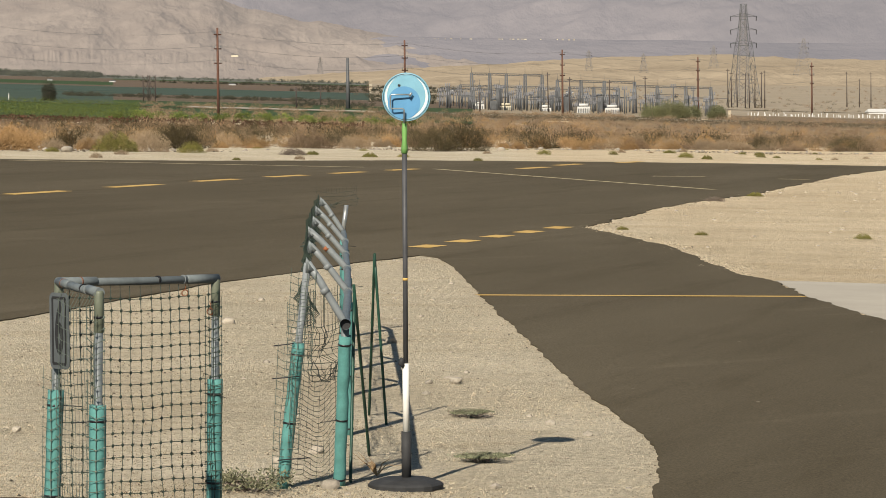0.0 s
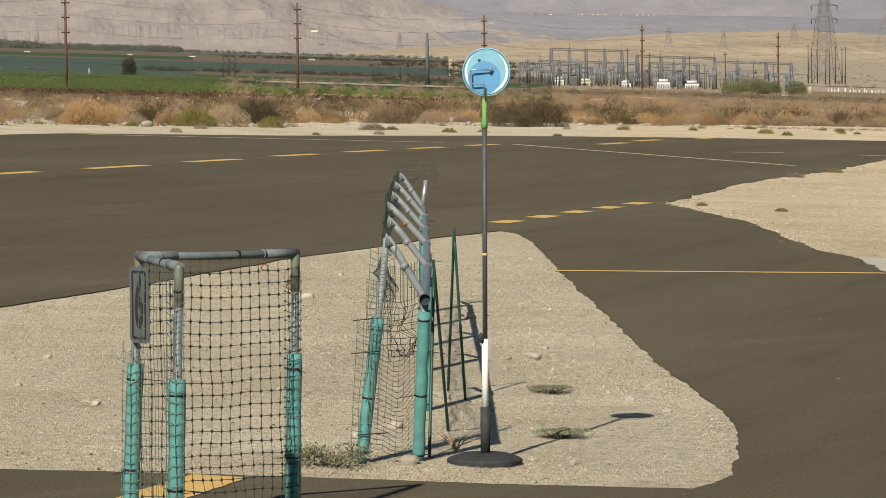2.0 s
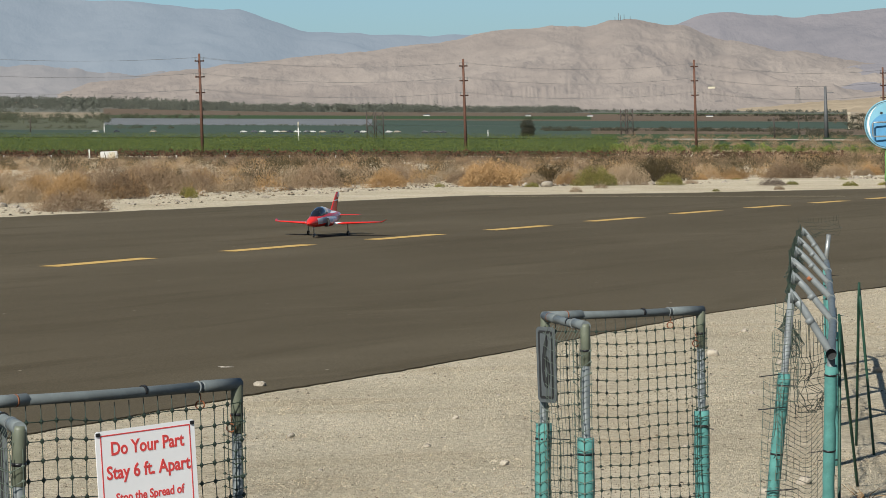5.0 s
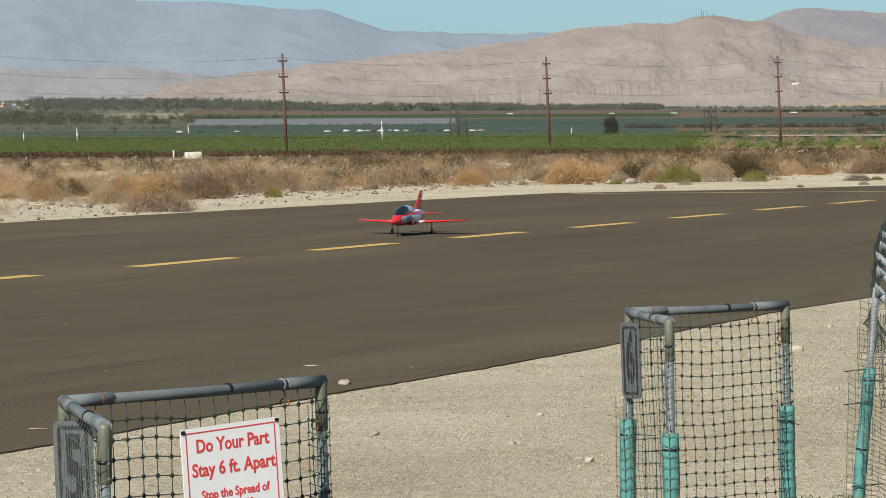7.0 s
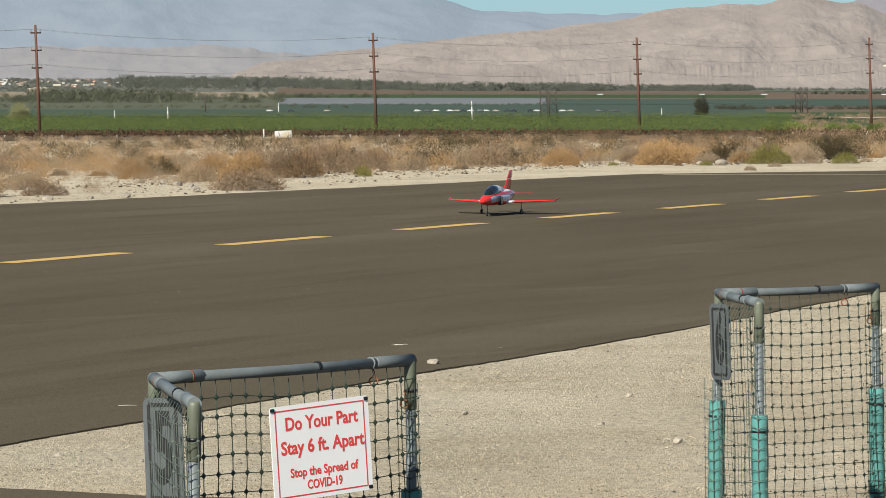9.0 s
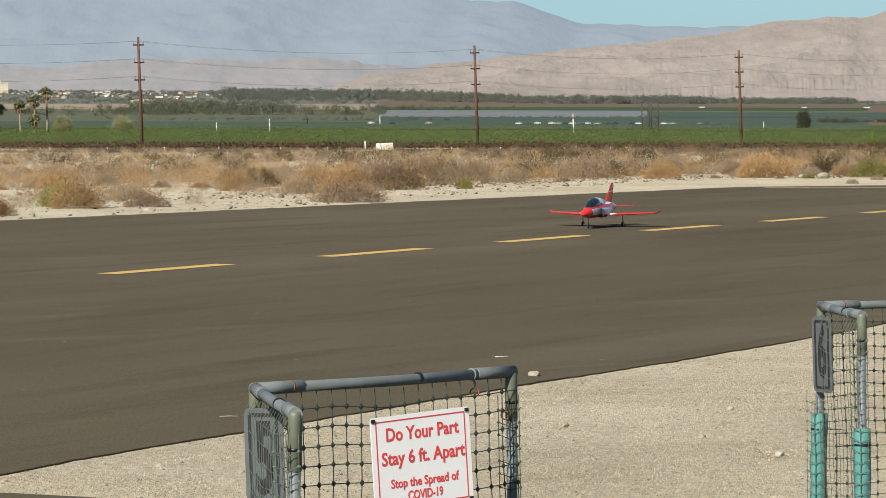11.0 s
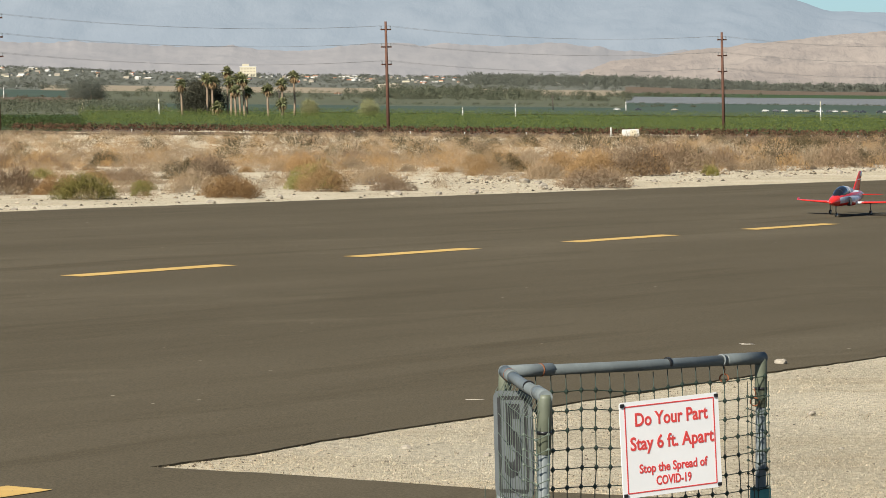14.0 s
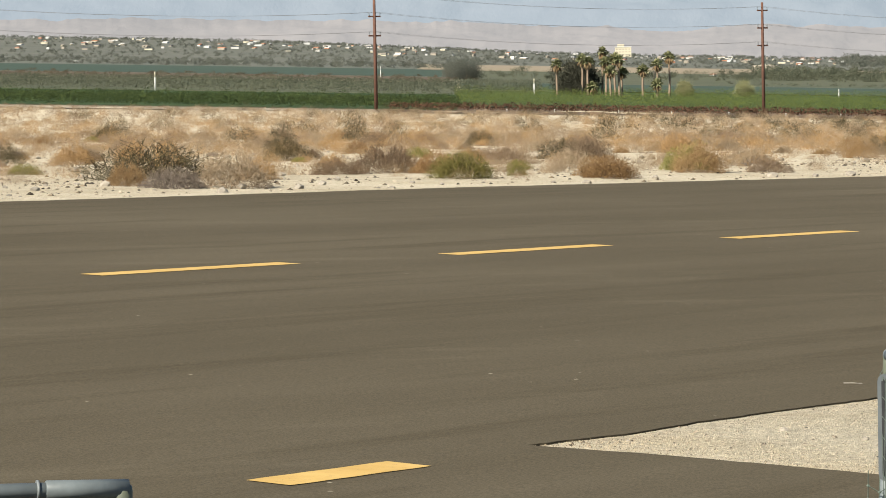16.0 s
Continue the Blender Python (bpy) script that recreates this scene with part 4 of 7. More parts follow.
def foil(bm, root, tip, upward=False, n=5):
    """A tapered surface; root and tip are (leading x, trailing x, y, z, thickness)."""
    shape = ((0.0, 0.0), (0.03, 0.55), (0.15, 1.0), (0.45, 0.85), (0.8, 0.35), (1.0, 0.05))
    rings = []
    for i in range(n + 1):
        u = i / n
        lx, tx, y, z, th = (a + (b - a) * u for a, b in zip(root, tip))
        if i == n:
            th *= 0.5
        pts = [(lx + (tx - lx) * s, t * th / 2) for s, t in shape] + [(lx + (tx - lx) * s, -t * th / 2) for s, t in shape[-1:0:-1]]
        rings.append([bm.verts.new((px, y + (v if upward else 0), z + (0 if upward else v))) for px, v in pts])
    for a, b in zip(rings, rings[1:]):
        for k in range(len(a)):
            f = bm.faces.new((a[k], a[(k + 1) % len(a)], b[(k + 1) % len(a)], b[k]))
            f.smooth = True
    bm.faces.new(rings[0])
    bm.faces.new(rings[-1][::-1])
    bmesh.ops.recalc_face_normals(bm, faces=bm.faces)
    return bm


def build_jet(x, y, heading):
    """heading: degrees that the nose is turned to the left of +x."""
    t = thing("model_jet", Matrix.Translation((x, y, flat(x, y) + 0.007)) @ TILT @ pose(0, 0, 0, 0, 0, heading) @ Matrix.Diagonal((1, 1, 0.89, 1)), "glossy red and silver model jet standing on its wheels", "model aircraft")
    bm = loft(bmesh.new(), [(1.02, 0, 0.265, 0.008, 0.008), (1.0, 0, 0.268, 0.03, 0.028), (0.92, 0, 0.275, 0.062, 0.055), (0.78, 0, 0.285, 0.092, 0.085), (0.58, 0, 0.30, 0.118, 0.112),
                            (0.35, 0, 0.315, 0.145, 0.128), (0.1, 0, 0.325, 0.16, 0.135), (-0.2, 0, 0.335, 0.158, 0.132), (-0.5, 0, 0.345, 0.135, 0.115), (-0.75, 0, 0.35, 0.10, 0.092),
                            (-0.92, 0, 0.35, 0.072, 0.07)])
    part("fuselage", bm, JET, t)
    bm = loft(bmesh.new(), [(0.74, 0, 0.345, 0.01, 0.01), (0.66, 0, 0.37, 0.06, 0.05), (0.5, 0, 0.40, 0.095, 0.10), (0.32, 0, 0.42, 0.105, 0.13), (0.14, 0, 0.425, 0.105, 0.128)], 24, 2.0)
    can = part("canopy", bm, CANOPY, t, "smoked clear canopy")
    for cx, w, h in ((0.54, 0.088, 0.096), (0.40, 0.101, 0.12)):
        bm = bmesh.new()
        chain(bm, [(cx, w * 1.01 * math.cos(a), 0.40 + (h + 0.004) * math.sin(a)) for a in [math.pi * k / 14 for k in range(15)]], 0.0022, 6)
        part("canopy_bow", bm, DARK_PAINT, can)
    bm = loft(bmesh.new(), [(0.15, 0, 0.425, 0.106, 0.129), (0.0, 0, 0.43, 0.10, 0.112), (-0.2, 0, 0.43, 0.075, 0.082), (-0.42, 0, 0.43, 0.045, 0.045), (-0.6, 0, 0.425, 0.02, 0.02)], 24, 2.0)
    part("spine", bm, JET_SILVER, t, "silver spine behind the canopy")
    for s in (1, -1):
        bm = loft(bmesh.new(), [(0.36, s * 0.135, 0.275, 0.062, 0.085), (0.2, s * 0.14, 0.28, 0.07, 0.09), (-0.1, s * 0.135, 0.285, 0.06, 0.08), (-0.4, s * 0.11, 0.30, 0.04, 0.06)], 18, 2.4, False)
        duct = part("intake", bm, JET, t)
        # black plug in place of the dark depth of the duct
        bm = bmesh.new()
        loft(bm, [(0.345, s * 0.135, 0.275, 0.056, 0.079), (0.33, s * 0.135, 0.275, 0.05, 0.07)], 18, 2.4)
        part("intake_shade", bm, DARK_PAINT, duct, "black plug painted as the shade in the air intake")
        bm = foil(bmesh.new(), (0.16, -0.50, s * 0.12, 0.235, 0.055), (-0.24, -0.50, s * 0.90, 0.262, 0.022), False, 8)
        wing = part("wing", bm, JET_RED, t)
        bm = foil(bmesh.new(), (0.165, -0.06, s * 0.16, 0.2365, 0.06), (0.02, -0.08, s * 0.34, 0.2425, 0.046), False, 3)
        part("wing_flash", bm, JET_WHITE, wing, "white leading edge flash")
        bm = foil(bmesh.new(), (-0.26, -0.49, s * 0.90, 0.258, 0.02), (-0.46, -0.56, s * 0.945, 0.30, 0.008), False, 3)
        part("winglet", bm, JET_RED, wing)
        bm = foil(bmesh.new(), (-0.62, -0.93, s * 0.06, 0.37, 0.024), (-0.80, -0.97, s * 0.42, 0.375, 0.012), False, 4)
        part("tailplane", bm, JET_RED, t)
    bm = foil(bmesh.new(), (-0.38, -0.88, 0, 0.40, 0.034), (-0.84, -1.02, 0, 0.80, 0.014), True, 6)
    fin = part("fin", bm, JET_RED, t)
    bm = foil(bmesh.new(), (-0.645, -0.93, 0, 0.60, 0.029), (-0.80, -1.0, 0, 0.72, 0.021), True, 2)
    bmesh.ops.scale(bm, vec=(1.004, 1.12, 0.22), verts=bm.verts, space=Matrix.Translation((0.78, 0, -0.645)))
    part("fin_flash", bm, JET_WHITE, fin, "white flash")
    bm = foil(bmesh.new(), (-0.88, -1.012, 0, 0.70, 0.020), (-0.97, -1.024, 0, 0.79, 0.016), True, 2)
    part("fin_flash", bm, JET_WHITE, fin, "white flash")
    bm = bmesh.new()
    tube(bm, (-0.90, 0, 0.35), (-0.985, 0, 0.35), 0.066, 0.056, 20, False)
    noz = part("exhaust", bm, STEEL, t, "metal tail pipe")
    # black disc paints the shaded inside of the tail pipe
    bm = bmesh.new()
    tube(bm, (-0.95, 0, 0.35), (-0.955, 0, 0.35), 0.055, seg=20)
    part("bore_shade", bm, DARK_PAINT, noz)
    for name, px, py, top, r in (("nose_gear", 0.66, 0.0, 0.23, 0.036), ("main_gear", -0.28, 0.34, 0.25, 0.045), ("main_gear", -0.28, -0.34, 0.25, 0.045)):
        bm = bmesh.new()
        tube(bm, (px, py, top), (px - 0.01, py, r * 2.2), 0.010, 0.008, 8)
        chain(bm, [(px - 0.01, py, r * 2.3), (px - 0.03, py + 0.02, r * 1.6), (px, py + 0.022, r)], 0.006, 6)
        leg = part(name, bm, STEEL, t)
        bm = bmesh.new()
        tube(bm, (px, py - 0.013, r), (px, py + 0.013, r), r, seg=18)
        bmesh.ops.bevel(bm, geom=[e for e in bm.edges if not e.smooth or len({f.smooth for f in e.link_faces}) > 1], offset=0.006, segments=2, affect="EDGES")
        w = part("wheel", bm, BLACK, leg, "small black tyre")
        bm = bmesh.new()
        tube(bm, (px, py - 0.0145, r), (px, py + 0.0145, r), r * 0.5, seg=12)
        part("hub", bm, STEEL, w)
    bm = bmesh.new()
    tube(bm, (1.015, 0, 0.265), (1.032, 0, 0.264), 0.010, 0.006, 10)
    part("nose_cap", bm, DARK_PAINT, t)


build_jet(-9.86, 56.6, -94.5)


# ---- desert scrub, stones and weeds ----
def plant_material(name, stops, rough=0.85, obvar=True):
    """Dry or leafy growth, each blade of its own tone."""
    n = Nodes(name, rough, 0, 0.15)
    geo = n.t.nodes.new("ShaderNodeNewGeometry")
    col = n.ramp(geo.outputs["Random Per Island"], stops)
    info = n.t.nodes.new("ShaderNodeObjectInfo").outputs["Random"]
    col = n.mix(1.0, col, n.ramp(info, [(0, grey(0.50)), (1, grey(0.80))]), "MULTIPLY")
    n.co = geo.outputs["Position"]
    col = n.mix(1.0, col, n.ramp(n.noise(0.16, 3.0), [(0.32, (0.80, 0.72, 0.62)), (0.5, (1.0, 0.97, 0.92)), (0.68, (1.22, 1.12, 0.98))]), "MULTIPLY")
    n.colour(col)
    return n.m


GOLD = plant_material("golden dry brush", [(0, (0.30, 0.185, 0.085)), (0.5, (0.40, 0.258, 0.125)), (1, (0.48, 0.33, 0.175))])
STRAW = plant_material("pale straw brush", [(0, (0.30, 0.225, 0.15)), (0.5, (0.37, 0.285, 0.192)), (1, (0.44, 0.35, 0.245))])
UMBER = plant_material("reddish brown brush", [(0, (0.20, 0.14, 0.09)), (0.5, (0.27, 0.195, 0.13)), (1, (0.34, 0.255, 0.175))])
ASH = plant_material("ash grey twigs", [(0, (0.15, 0.12, 0.10)), (1, (0.34, 0.29, 0.25))])
OLIVE = plant_material("dark olive creosote leaf", [(0, (0.055, 0.046, 0.024)), (0.6, (0.095, 0.078, 0.040)), (1, (0.15, 0.12, 0.062))])
FRESH = plant_material("yellow green brush", [(0, (0.13, 0.14, 0.035)), (0.6, (0.25, 0.24, 0.07)), (1, (0.38, 0.33, 0.12))])
WEED = plant_material("grey green weed", [(0, (0.14, 0.155, 0.095)), (1, (0.33, 0.345, 0.225))])
GRAVEL = plant_material("mixed gravel", [(0, (0.05, 0.042, 0.034)), (0.45, (0.20, 0.165, 0.12)), (0.78, (0.40, 0.342, 0.26)), (1, (0.58, 0.515, 0.41))])
GRIT = plant_material("coarse sand grit", [(0, (0.14, 0.12, 0.09)), (0.2, (0.36, 0.31, 0.225)), (0.75, (0.53, 0.462, 0.34)), (1, (0.62, 0.545, 0.42))])
STONE = simple("pale desert stone", (0.36, 0.315, 0.25), 0.9, 0, 0.3, 5.0, 0.004, 0.2, 0.4)


def blades(rng, n, w, h, width, length=0.16):
    """Verts and faces of a rounded bush of fine twigs, thickest towards its outside."""
    az = rng.uniform(0, math.tau, n)
    up = rng.uniform(0.0, 1.0, n) ** 0.8
    shell = rng.uniform(0.1, 1.0, n) ** 0.3
    lump = 1 + 0.14 * np.sin(3 * az + 1.3) * up + 0.10 * np.sin(5 * az + 4 * up)
    flatr = np.sqrt(np.maximum(0.0, 1 - up ** 2)) * shell * lump
    c, s = np.cos(az), np.sin(az)
    p = np.stack([c * flatr * w / 2, s * flatr * w / 2, up * shell * h * (0.9 + 0.25 * np.sin(4 * az))], 1)
    d = np.stack([c * flatr * 0.7, s * flatr * 0.7, 0.35 + up], 1) + rng.normal(0, 0.62, (n, 3))
    d = d / np.linalg.norm(d, axis=1)[:, None] * (length * w * rng.uniform(0.5, 1.5, n))[:, None]
    side = np.cross(d, rng.normal(0, 1, (n, 3)))
    side = side / np.linalg.norm(side, axis=1)[:, None] * (width * rng.uniform(0.6, 1.3, n))[:, None] / 2
    p[:, 2] = np.maximum(p[:, 2], 0.01)
    v = np.stack([p - d * 0.5 - side, p - d * 0.5 + side, p + d * 0.5], 1).reshape(-1, 3)
    k = np.arange(n)[:, None] * 3
    return v, [tuple(q) for q in (k + np.array([0, 1, 2])).tolist()]


def leaves(rng, n, w, h, size, lift=0.15, clumps=22):
    """Verts and faces of small leaves gathered in clumps at the branch ends."""
    ca = rng.uniform(0, math.tau, clumps)
    cr = rng.uniform(0.25, 1.0, clumps) ** 0.7
    cz = h * (lift + (1 - lift) * np.sqrt(np.maximum(0, 1 - cr ** 2 * 0.8)) * rng.uniform(0.12, 1.0, clumps))
    centre = np.stack([np.cos(ca) * cr * w / 2, np.sin(ca) * cr * w / 2, cz], 1)
    pick = rng.integers(0, clumps, n)
    p = centre[pick] + rng.normal(0, 1, (n, 3)) * np.array([0.10 * w, 0.10 * w, 0.10 * h])
    p[:, 2] = np.maximum(p[:, 2], 0.04)
    a = rng.normal(0, 1, (n, 3))
    b = rng.normal(0, 1, (n, 3))
    a = a / np.linalg.norm(a, axis=1)[:, None] * size * rng.uniform(0.5, 1.2, n)[:, None]
    b = np.cross(a, b)
    b = b / np.linalg.norm(b, axis=1)[:, None] * size * 0.45
    v = np.stack([p - a, p + b, p + a, p - b], 1).reshape(-1, 3)
    k = np.arange(n)[:, None] * 4
    return v, [tuple(q) for q in (k + np.array([0, 1, 2, 3])).tolist()], centre


def raw_mesh(name, v, f, mat):
    me = bpy.data.meshes.new(name)
    me.from_pydata(v.tolist() if hasattr(v, "tolist") else v, [], f)
    me.materials.append(mat)
    return me


def limbs(rng, ends, r, mat_name, mat):
    bm = bmesh.new()
    for e in ends:
        e = Vector(e)
        m = e * 0.5 + Vector((rng.normal(0, 0.08), rng.normal(0, 0.08), 0.04))
        chain(bm, [(0.1 * e.x, 0.1 * e.y, -0.02), m * 0.6, m + (e - m) * 0.35, e], [r, r * 0.8, r * 0.5, r * 0.2], 5, False)
    me = bpy.data.meshes.new(mat_name)
    bm.to_mesh(me)
    bm.free()
    me.materials.append(mat)
    return me


def shrub_kinds():
    """Several grown forms of each plant, about one metre across; each is crown and stems."""
    rng = np.random.default_rng(5)
    kinds = {}
    for key, mat, n, h, wid, forms in (("gold", GOLD, 6500, 0.60, 0.0085, 3), ("straw", STRAW, 5200, 0.54, 0.008, 3), ("umber", UMBER, 5200, 0.54, 0.008, 3), ("fresh", FRESH, 6500, 0.58, 0.0085, 2), ("ash", ASH, 4500, 0.42, 0.0085, 2)):
        kinds[key] = []
        for k in range(forms):
            v, f = blades(rng, n, 1.0, h * (0.85 + 0.15 * k), wid, 0.06)
            crown = raw_mesh("crown", v, f, mat)
            ends = [(0.4 * math.cos(a), 0.4 * math.sin(a), h * 0.7) for a in rng.uniform(0, math.tau, 7)]
            kinds[key].append((crown, limbs(rng, ends, 0.0022, "woody_base", ASH)))
    kinds["creosote"] = []
    for k in range(2):
        v, f, centre = leaves(rng, 2600, 1.0, 0.66, 0.009, 0.1, 70)
        v2, f2 = blades(rng, 2200, 1.0, 0.62, 0.008, 0.13)
        f = f + [tuple(i + len(v) for i in q) for q in f2]
        kinds["creosote"].append((raw_mesh("crown", np.concatenate([v, v2]), f, OLIVE), limbs(rng, centre[:26], 0.003, "woody_base", ASH)))
    return kinds


KINDS = shrub_kinds()
TEXT = {"gold": "golden brown dry desert bush growing in sand", "straw": "pale straw-coloured dry bush on stony sand", "umber": "reddish brown dry desert bush on sand", "fresh": "yellow-green leafy desert bush in sand",
        "ash": "low ash-grey twiggy bush beside the runway", "creosote": "dark olive creosote bush with bare grey stems"}


def shrub(kind, form, x, y, w, h, turn):
    crown, stems = KINDS[kind][form % len(KINDS[kind])]
    e = thing("shrub", Matrix.Translation((x, y, land(x, y) - 0.02)) @ pose(0, 0, 0, 0, 0, turn) @ Matrix.Diagonal((w, w, h, 1)), TEXT[kind], "shrub", "desert shrubs")
    for name, me in (("crown", crown), ("woody_base", stems)):
        ob = new(name, me)
        ob.parent = e
    return e


def verge(az):
    """How far from the eye the growth begins behind the runway."""
    for k in range(280):
        r = 128 - 0.35 * k
        if inside(*polar(az, r), RUNWAY):
            return r
    return 60.0


VERGE = {k: verge(k * 0.5) for k in range(-22, 66)}


def bare(az):
    """The width of open sand between the runway and the brush."""
    return 15 * smooth(15, 7, az) + 34 * smooth(6, -1, az)


def build_scrub():
    # the plants that stand out along the verge
    for kind, form, x, y, w, h in (("creosote", 0, -30.0, 57.6, 2.5, 1.15), ("gold", 0, -26.4, 49.9, 0.75, 0.75), ("ash", 0, -25.3, 49.4, 1.1, 0.95), ("fresh", 0, -23.58, 57.3, 1.25, 0.95), ("fresh", 1, -23.33, 59.35, 0.4, 0.5),
                                   ("gold", 1, -21.95, 60.1, 1.1, 0.65), ("fresh", 0, -22.05, 65.4, 1.15, 1.0), ("gold", 2, -27.0, 56, 0.9, 0.6), ("gold", 2, -21.2, 63.6, 1.2, 0.9), ("gold", 0, -21.5, 59.3, 1.1, 0.75),
                                   ("umber", 0, -29.8, 68.2, 1.6, 1.3), ("straw", 0, -25.4, 80, 1.1, 0.9), ("gold", 1, -20.8, 83.6, 1.3, 1.0), ("fresh", 1, -16.9, 79.3, 0.35, 0.45), ("fresh", 1, -8.9, 94.6, 1.3, 0.95),
                                   ("straw", 1, -8.2, 96.6, 1.4, 1.15), ("gold", 0, -11.9, 95.2, 1.6, 1.1), ("fresh", 1, -6.9, 95.6, 0.8, 0.55), ("fresh", 1, -17.3, 80.6, 0.35, 0.4), ("gold", 2, -19.6, 78.6, 1.4, 0.95),
                                   ("ash", 1, -4.1, 95.4, 0.8, 0.5), ("creosote", 1, -0.3, 113, 1.7, 1.5), ("creosote", 0, 0.7, 114, 1.9, 1.75), ("creosote", 1, -8.6, 112, 1.6, 1.2), ("creosote", 0, -11.5, 108, 1.7, 1.2), ("umber", 1, -4.4, 114, 1.9, 1.3), ("gold", 1, -12.0, 96.5, 1.8, 1.2), ("straw", 2, -23.5, 62.5, 1.0, 0.8), ("umber", 1, -27.9, 61.5, 1.2, 0.7)):
        shrub(kind, form, x, y, w, h, (x * 77) % 360)
    rng = random.Random(11)
    names = ["gold", "straw", "umber", "creosote", "ash", "fresh"]
    made = 0
    while made < 300:
        az = rng.uniform(-9.5, 31)
        edge = VERGE[max(-22, min(65, round(az * 2)))]
        gap = 1.2 + bare(az)
        open_land = smooth(12, 17, az)
        r = edge + gap + rng.random() ** (0.9 + 0.5 * open_land) * (40 - 0.3 * gap + 75 * open_land)
        x, y = polar(az, r)
        if noise.noise((x * 0.11, y * 0.11, 3)) < rng.uniform(-0.55, 0.25) - 0.25 * smooth(14, 34, r - edge):
            continue
        if rng.random() < open_land * (0.25 if r - edge > 11 else 0.7):
            continue
        kind = rng.choices(names, (7, 7, 5, 2.6, 1.6, 1.0))[0]
        w = {"creosote": 1.35, "gold": 1.1, "straw": 1.15, "umber": 1.3, "ash": 0.8, "fresh": 0.8}[kind] * rng.uniform(0.55, 1.25)
        shrub(kind, rng.randrange(3), x, y, w, w * rng.uniform(0.55, 0.9), rng.uniform(0, 360))
        made += 1
    for x, y, w in ((5.2, 66.5, 0.75), (6.3, 70.1, 0.6), (2.7, 52.4, 0.35), (3.8, 51.2, 0.4), (6.2, 51.3, 0.5), (7.4, 105.9, 0.9), (10.0, 109.2, 0.6), (7.5, 114.9, 0.8), (9.9, 114.7, 0.5), (5.6, 114.4, 0.5), (11.7, 108.1, 0.4), (-2.0, 95.5, 0.8), (-1.1, 96.8, 0.6)):
        shrub("ash" if x == 5.2 else "fresh", int(w * 10), x, y, w * 0.6, w * 0.34, x * 31 % 360)
    # weeds on the bare verge
    for az in [k * 0.48 - 7 for k in range(32)]:
        edge = VERGE[max(-22, min(65, round(az * 2)))]
        x, y = polar(az + rng.uniform(-0.3, 0.3), edge + rng.uniform(0.8, 5 + 0.8 * bare(az)))
        s = rng.uniform(0.25, 0.6)
        shrub("fresh" if rng.random() < 0.4 else "straw", rng.randrange(3), x, y, s * 0.8, s * 0.5, rng.uniform(0, 360))


def scatter_far(name, mat, count, a0, a1, near, far, size, n, width, seed, label, tall=0.5):
    """A belt of brush too far off to count, as one mesh."""
    rng = np.random.default_rng(seed)
    vs, fs, base = [], [], 0
    forms = [blades(rng, int(n * 1.7), 1.0, tall, width * 0.85, 0.062) for _ in range(5)]
    thin = [blades(rng, int(n * 0.8), 1.0, tall, width * 0.95, 0.07) for _ in range(5)]
    for k in range(count):
        az = rng.uniform(a0, a1)
        edge = VERGE[max(-22, min(65, round(az * 2)))]
        r0 = min(0.9 * far, max(near, edge + 2 + bare(az)) + (38 * smooth(11, 17, az) if size > 0.7 else 0))
        r = math.sqrt(rng.uniform(r0 ** 2, far ** 2))
        x, y = polar(az, r)
        if 0.7 * noise.noise((x * 0.05, y * 0.05, seed)) + 0.6 * noise.noise((x * 0.21, y * 0.21, 2.0 * seed)) < rng.uniform(-0.45, 0.22):
            continue
        v, f = (forms if r < 190 else thin)[k % 5]
        t = rng.uniform(0, math.tau)
        s = size * rng.uniform(0.55, 1.4)
        m = np.array([[math.cos(t), -math.sin(t), 0], [math.sin(t), math.cos(t), 0], [0, 0, rng.uniform(0.8, 1.2)]]) * s
        vs.append(v @ m.T + np.array([x, y, land(x, y) - 0.03]))
        fs += [tuple(i + base for i in q) for q in f]
        base += len(v)
    ob = new(name, raw_mesh(name, np.concatenate(vs), fs, mat))
    return tagged(ob, label, "scrub", kind="stuff")


def stone_mesh(rng, squash=0.6, plain=False):
    bm = bmesh.new()
    if plain:
        v = [bm.verts.new(p) for p in ((0.5, 0, 0), (0, 0.5, 0), (-0.5, 0, 0), (0, -0.5, 0), (0.1, 0, 0.5), (0, 0, -0.5))]
        for k in range(4):
            bm.faces.new((v[k], v[(k + 1) % 4], v[4]))
            bm.faces.new((v[(k + 1) % 4], v[k], v[5]))
    else:
        bmesh.ops.create_icosphere(bm, subdivisions=1, radius=0.5)
    for v in bm.verts:
        v.co *= rng.uniform(0.75, 1.2)
        v.co.z *= squash
    return bm


def scatter_stones(name, count, place, lo, hi, seed, label, mat=STONE):
    rng = random.Random(seed)
    forms = []
    for _ in range(6):
        bm = stone_mesh(rng, rng.uniform(0.5, 0.8), count > 4000)
        bm.verts.ensure_lookup_table()
        bm.verts.index_update()
        forms.append((np.array([v.co[:] for v in bm.verts]), [tuple(v.index for v in f.verts) for f in bm.faces]))
        bm.free()
    vs, fs, base = [], [], 0
    for k in range(count):
        x, y = place(rng)
        v, f = forms[k % 6]
        s = lo + (hi - lo) * rng.random() ** 4
        t = rng.uniform(0, math.tau)
        m = np.array([[math.cos(t), -math.sin(t), 0], [math.sin(t), math.cos(t), 0], [0, 0, 1]]) * s
        vs.append(v @ m.T + np.array([x, y, land(x, y) - 0.012 + s * 0.12]))
        fs += [tuple(i + base for i in q) for q in f]
        base += len(v)
    ob = new(name, raw_mesh(name, np.concatenate(vs), fs, mat))
    return tagged(ob, label, "stones", kind="stuff")


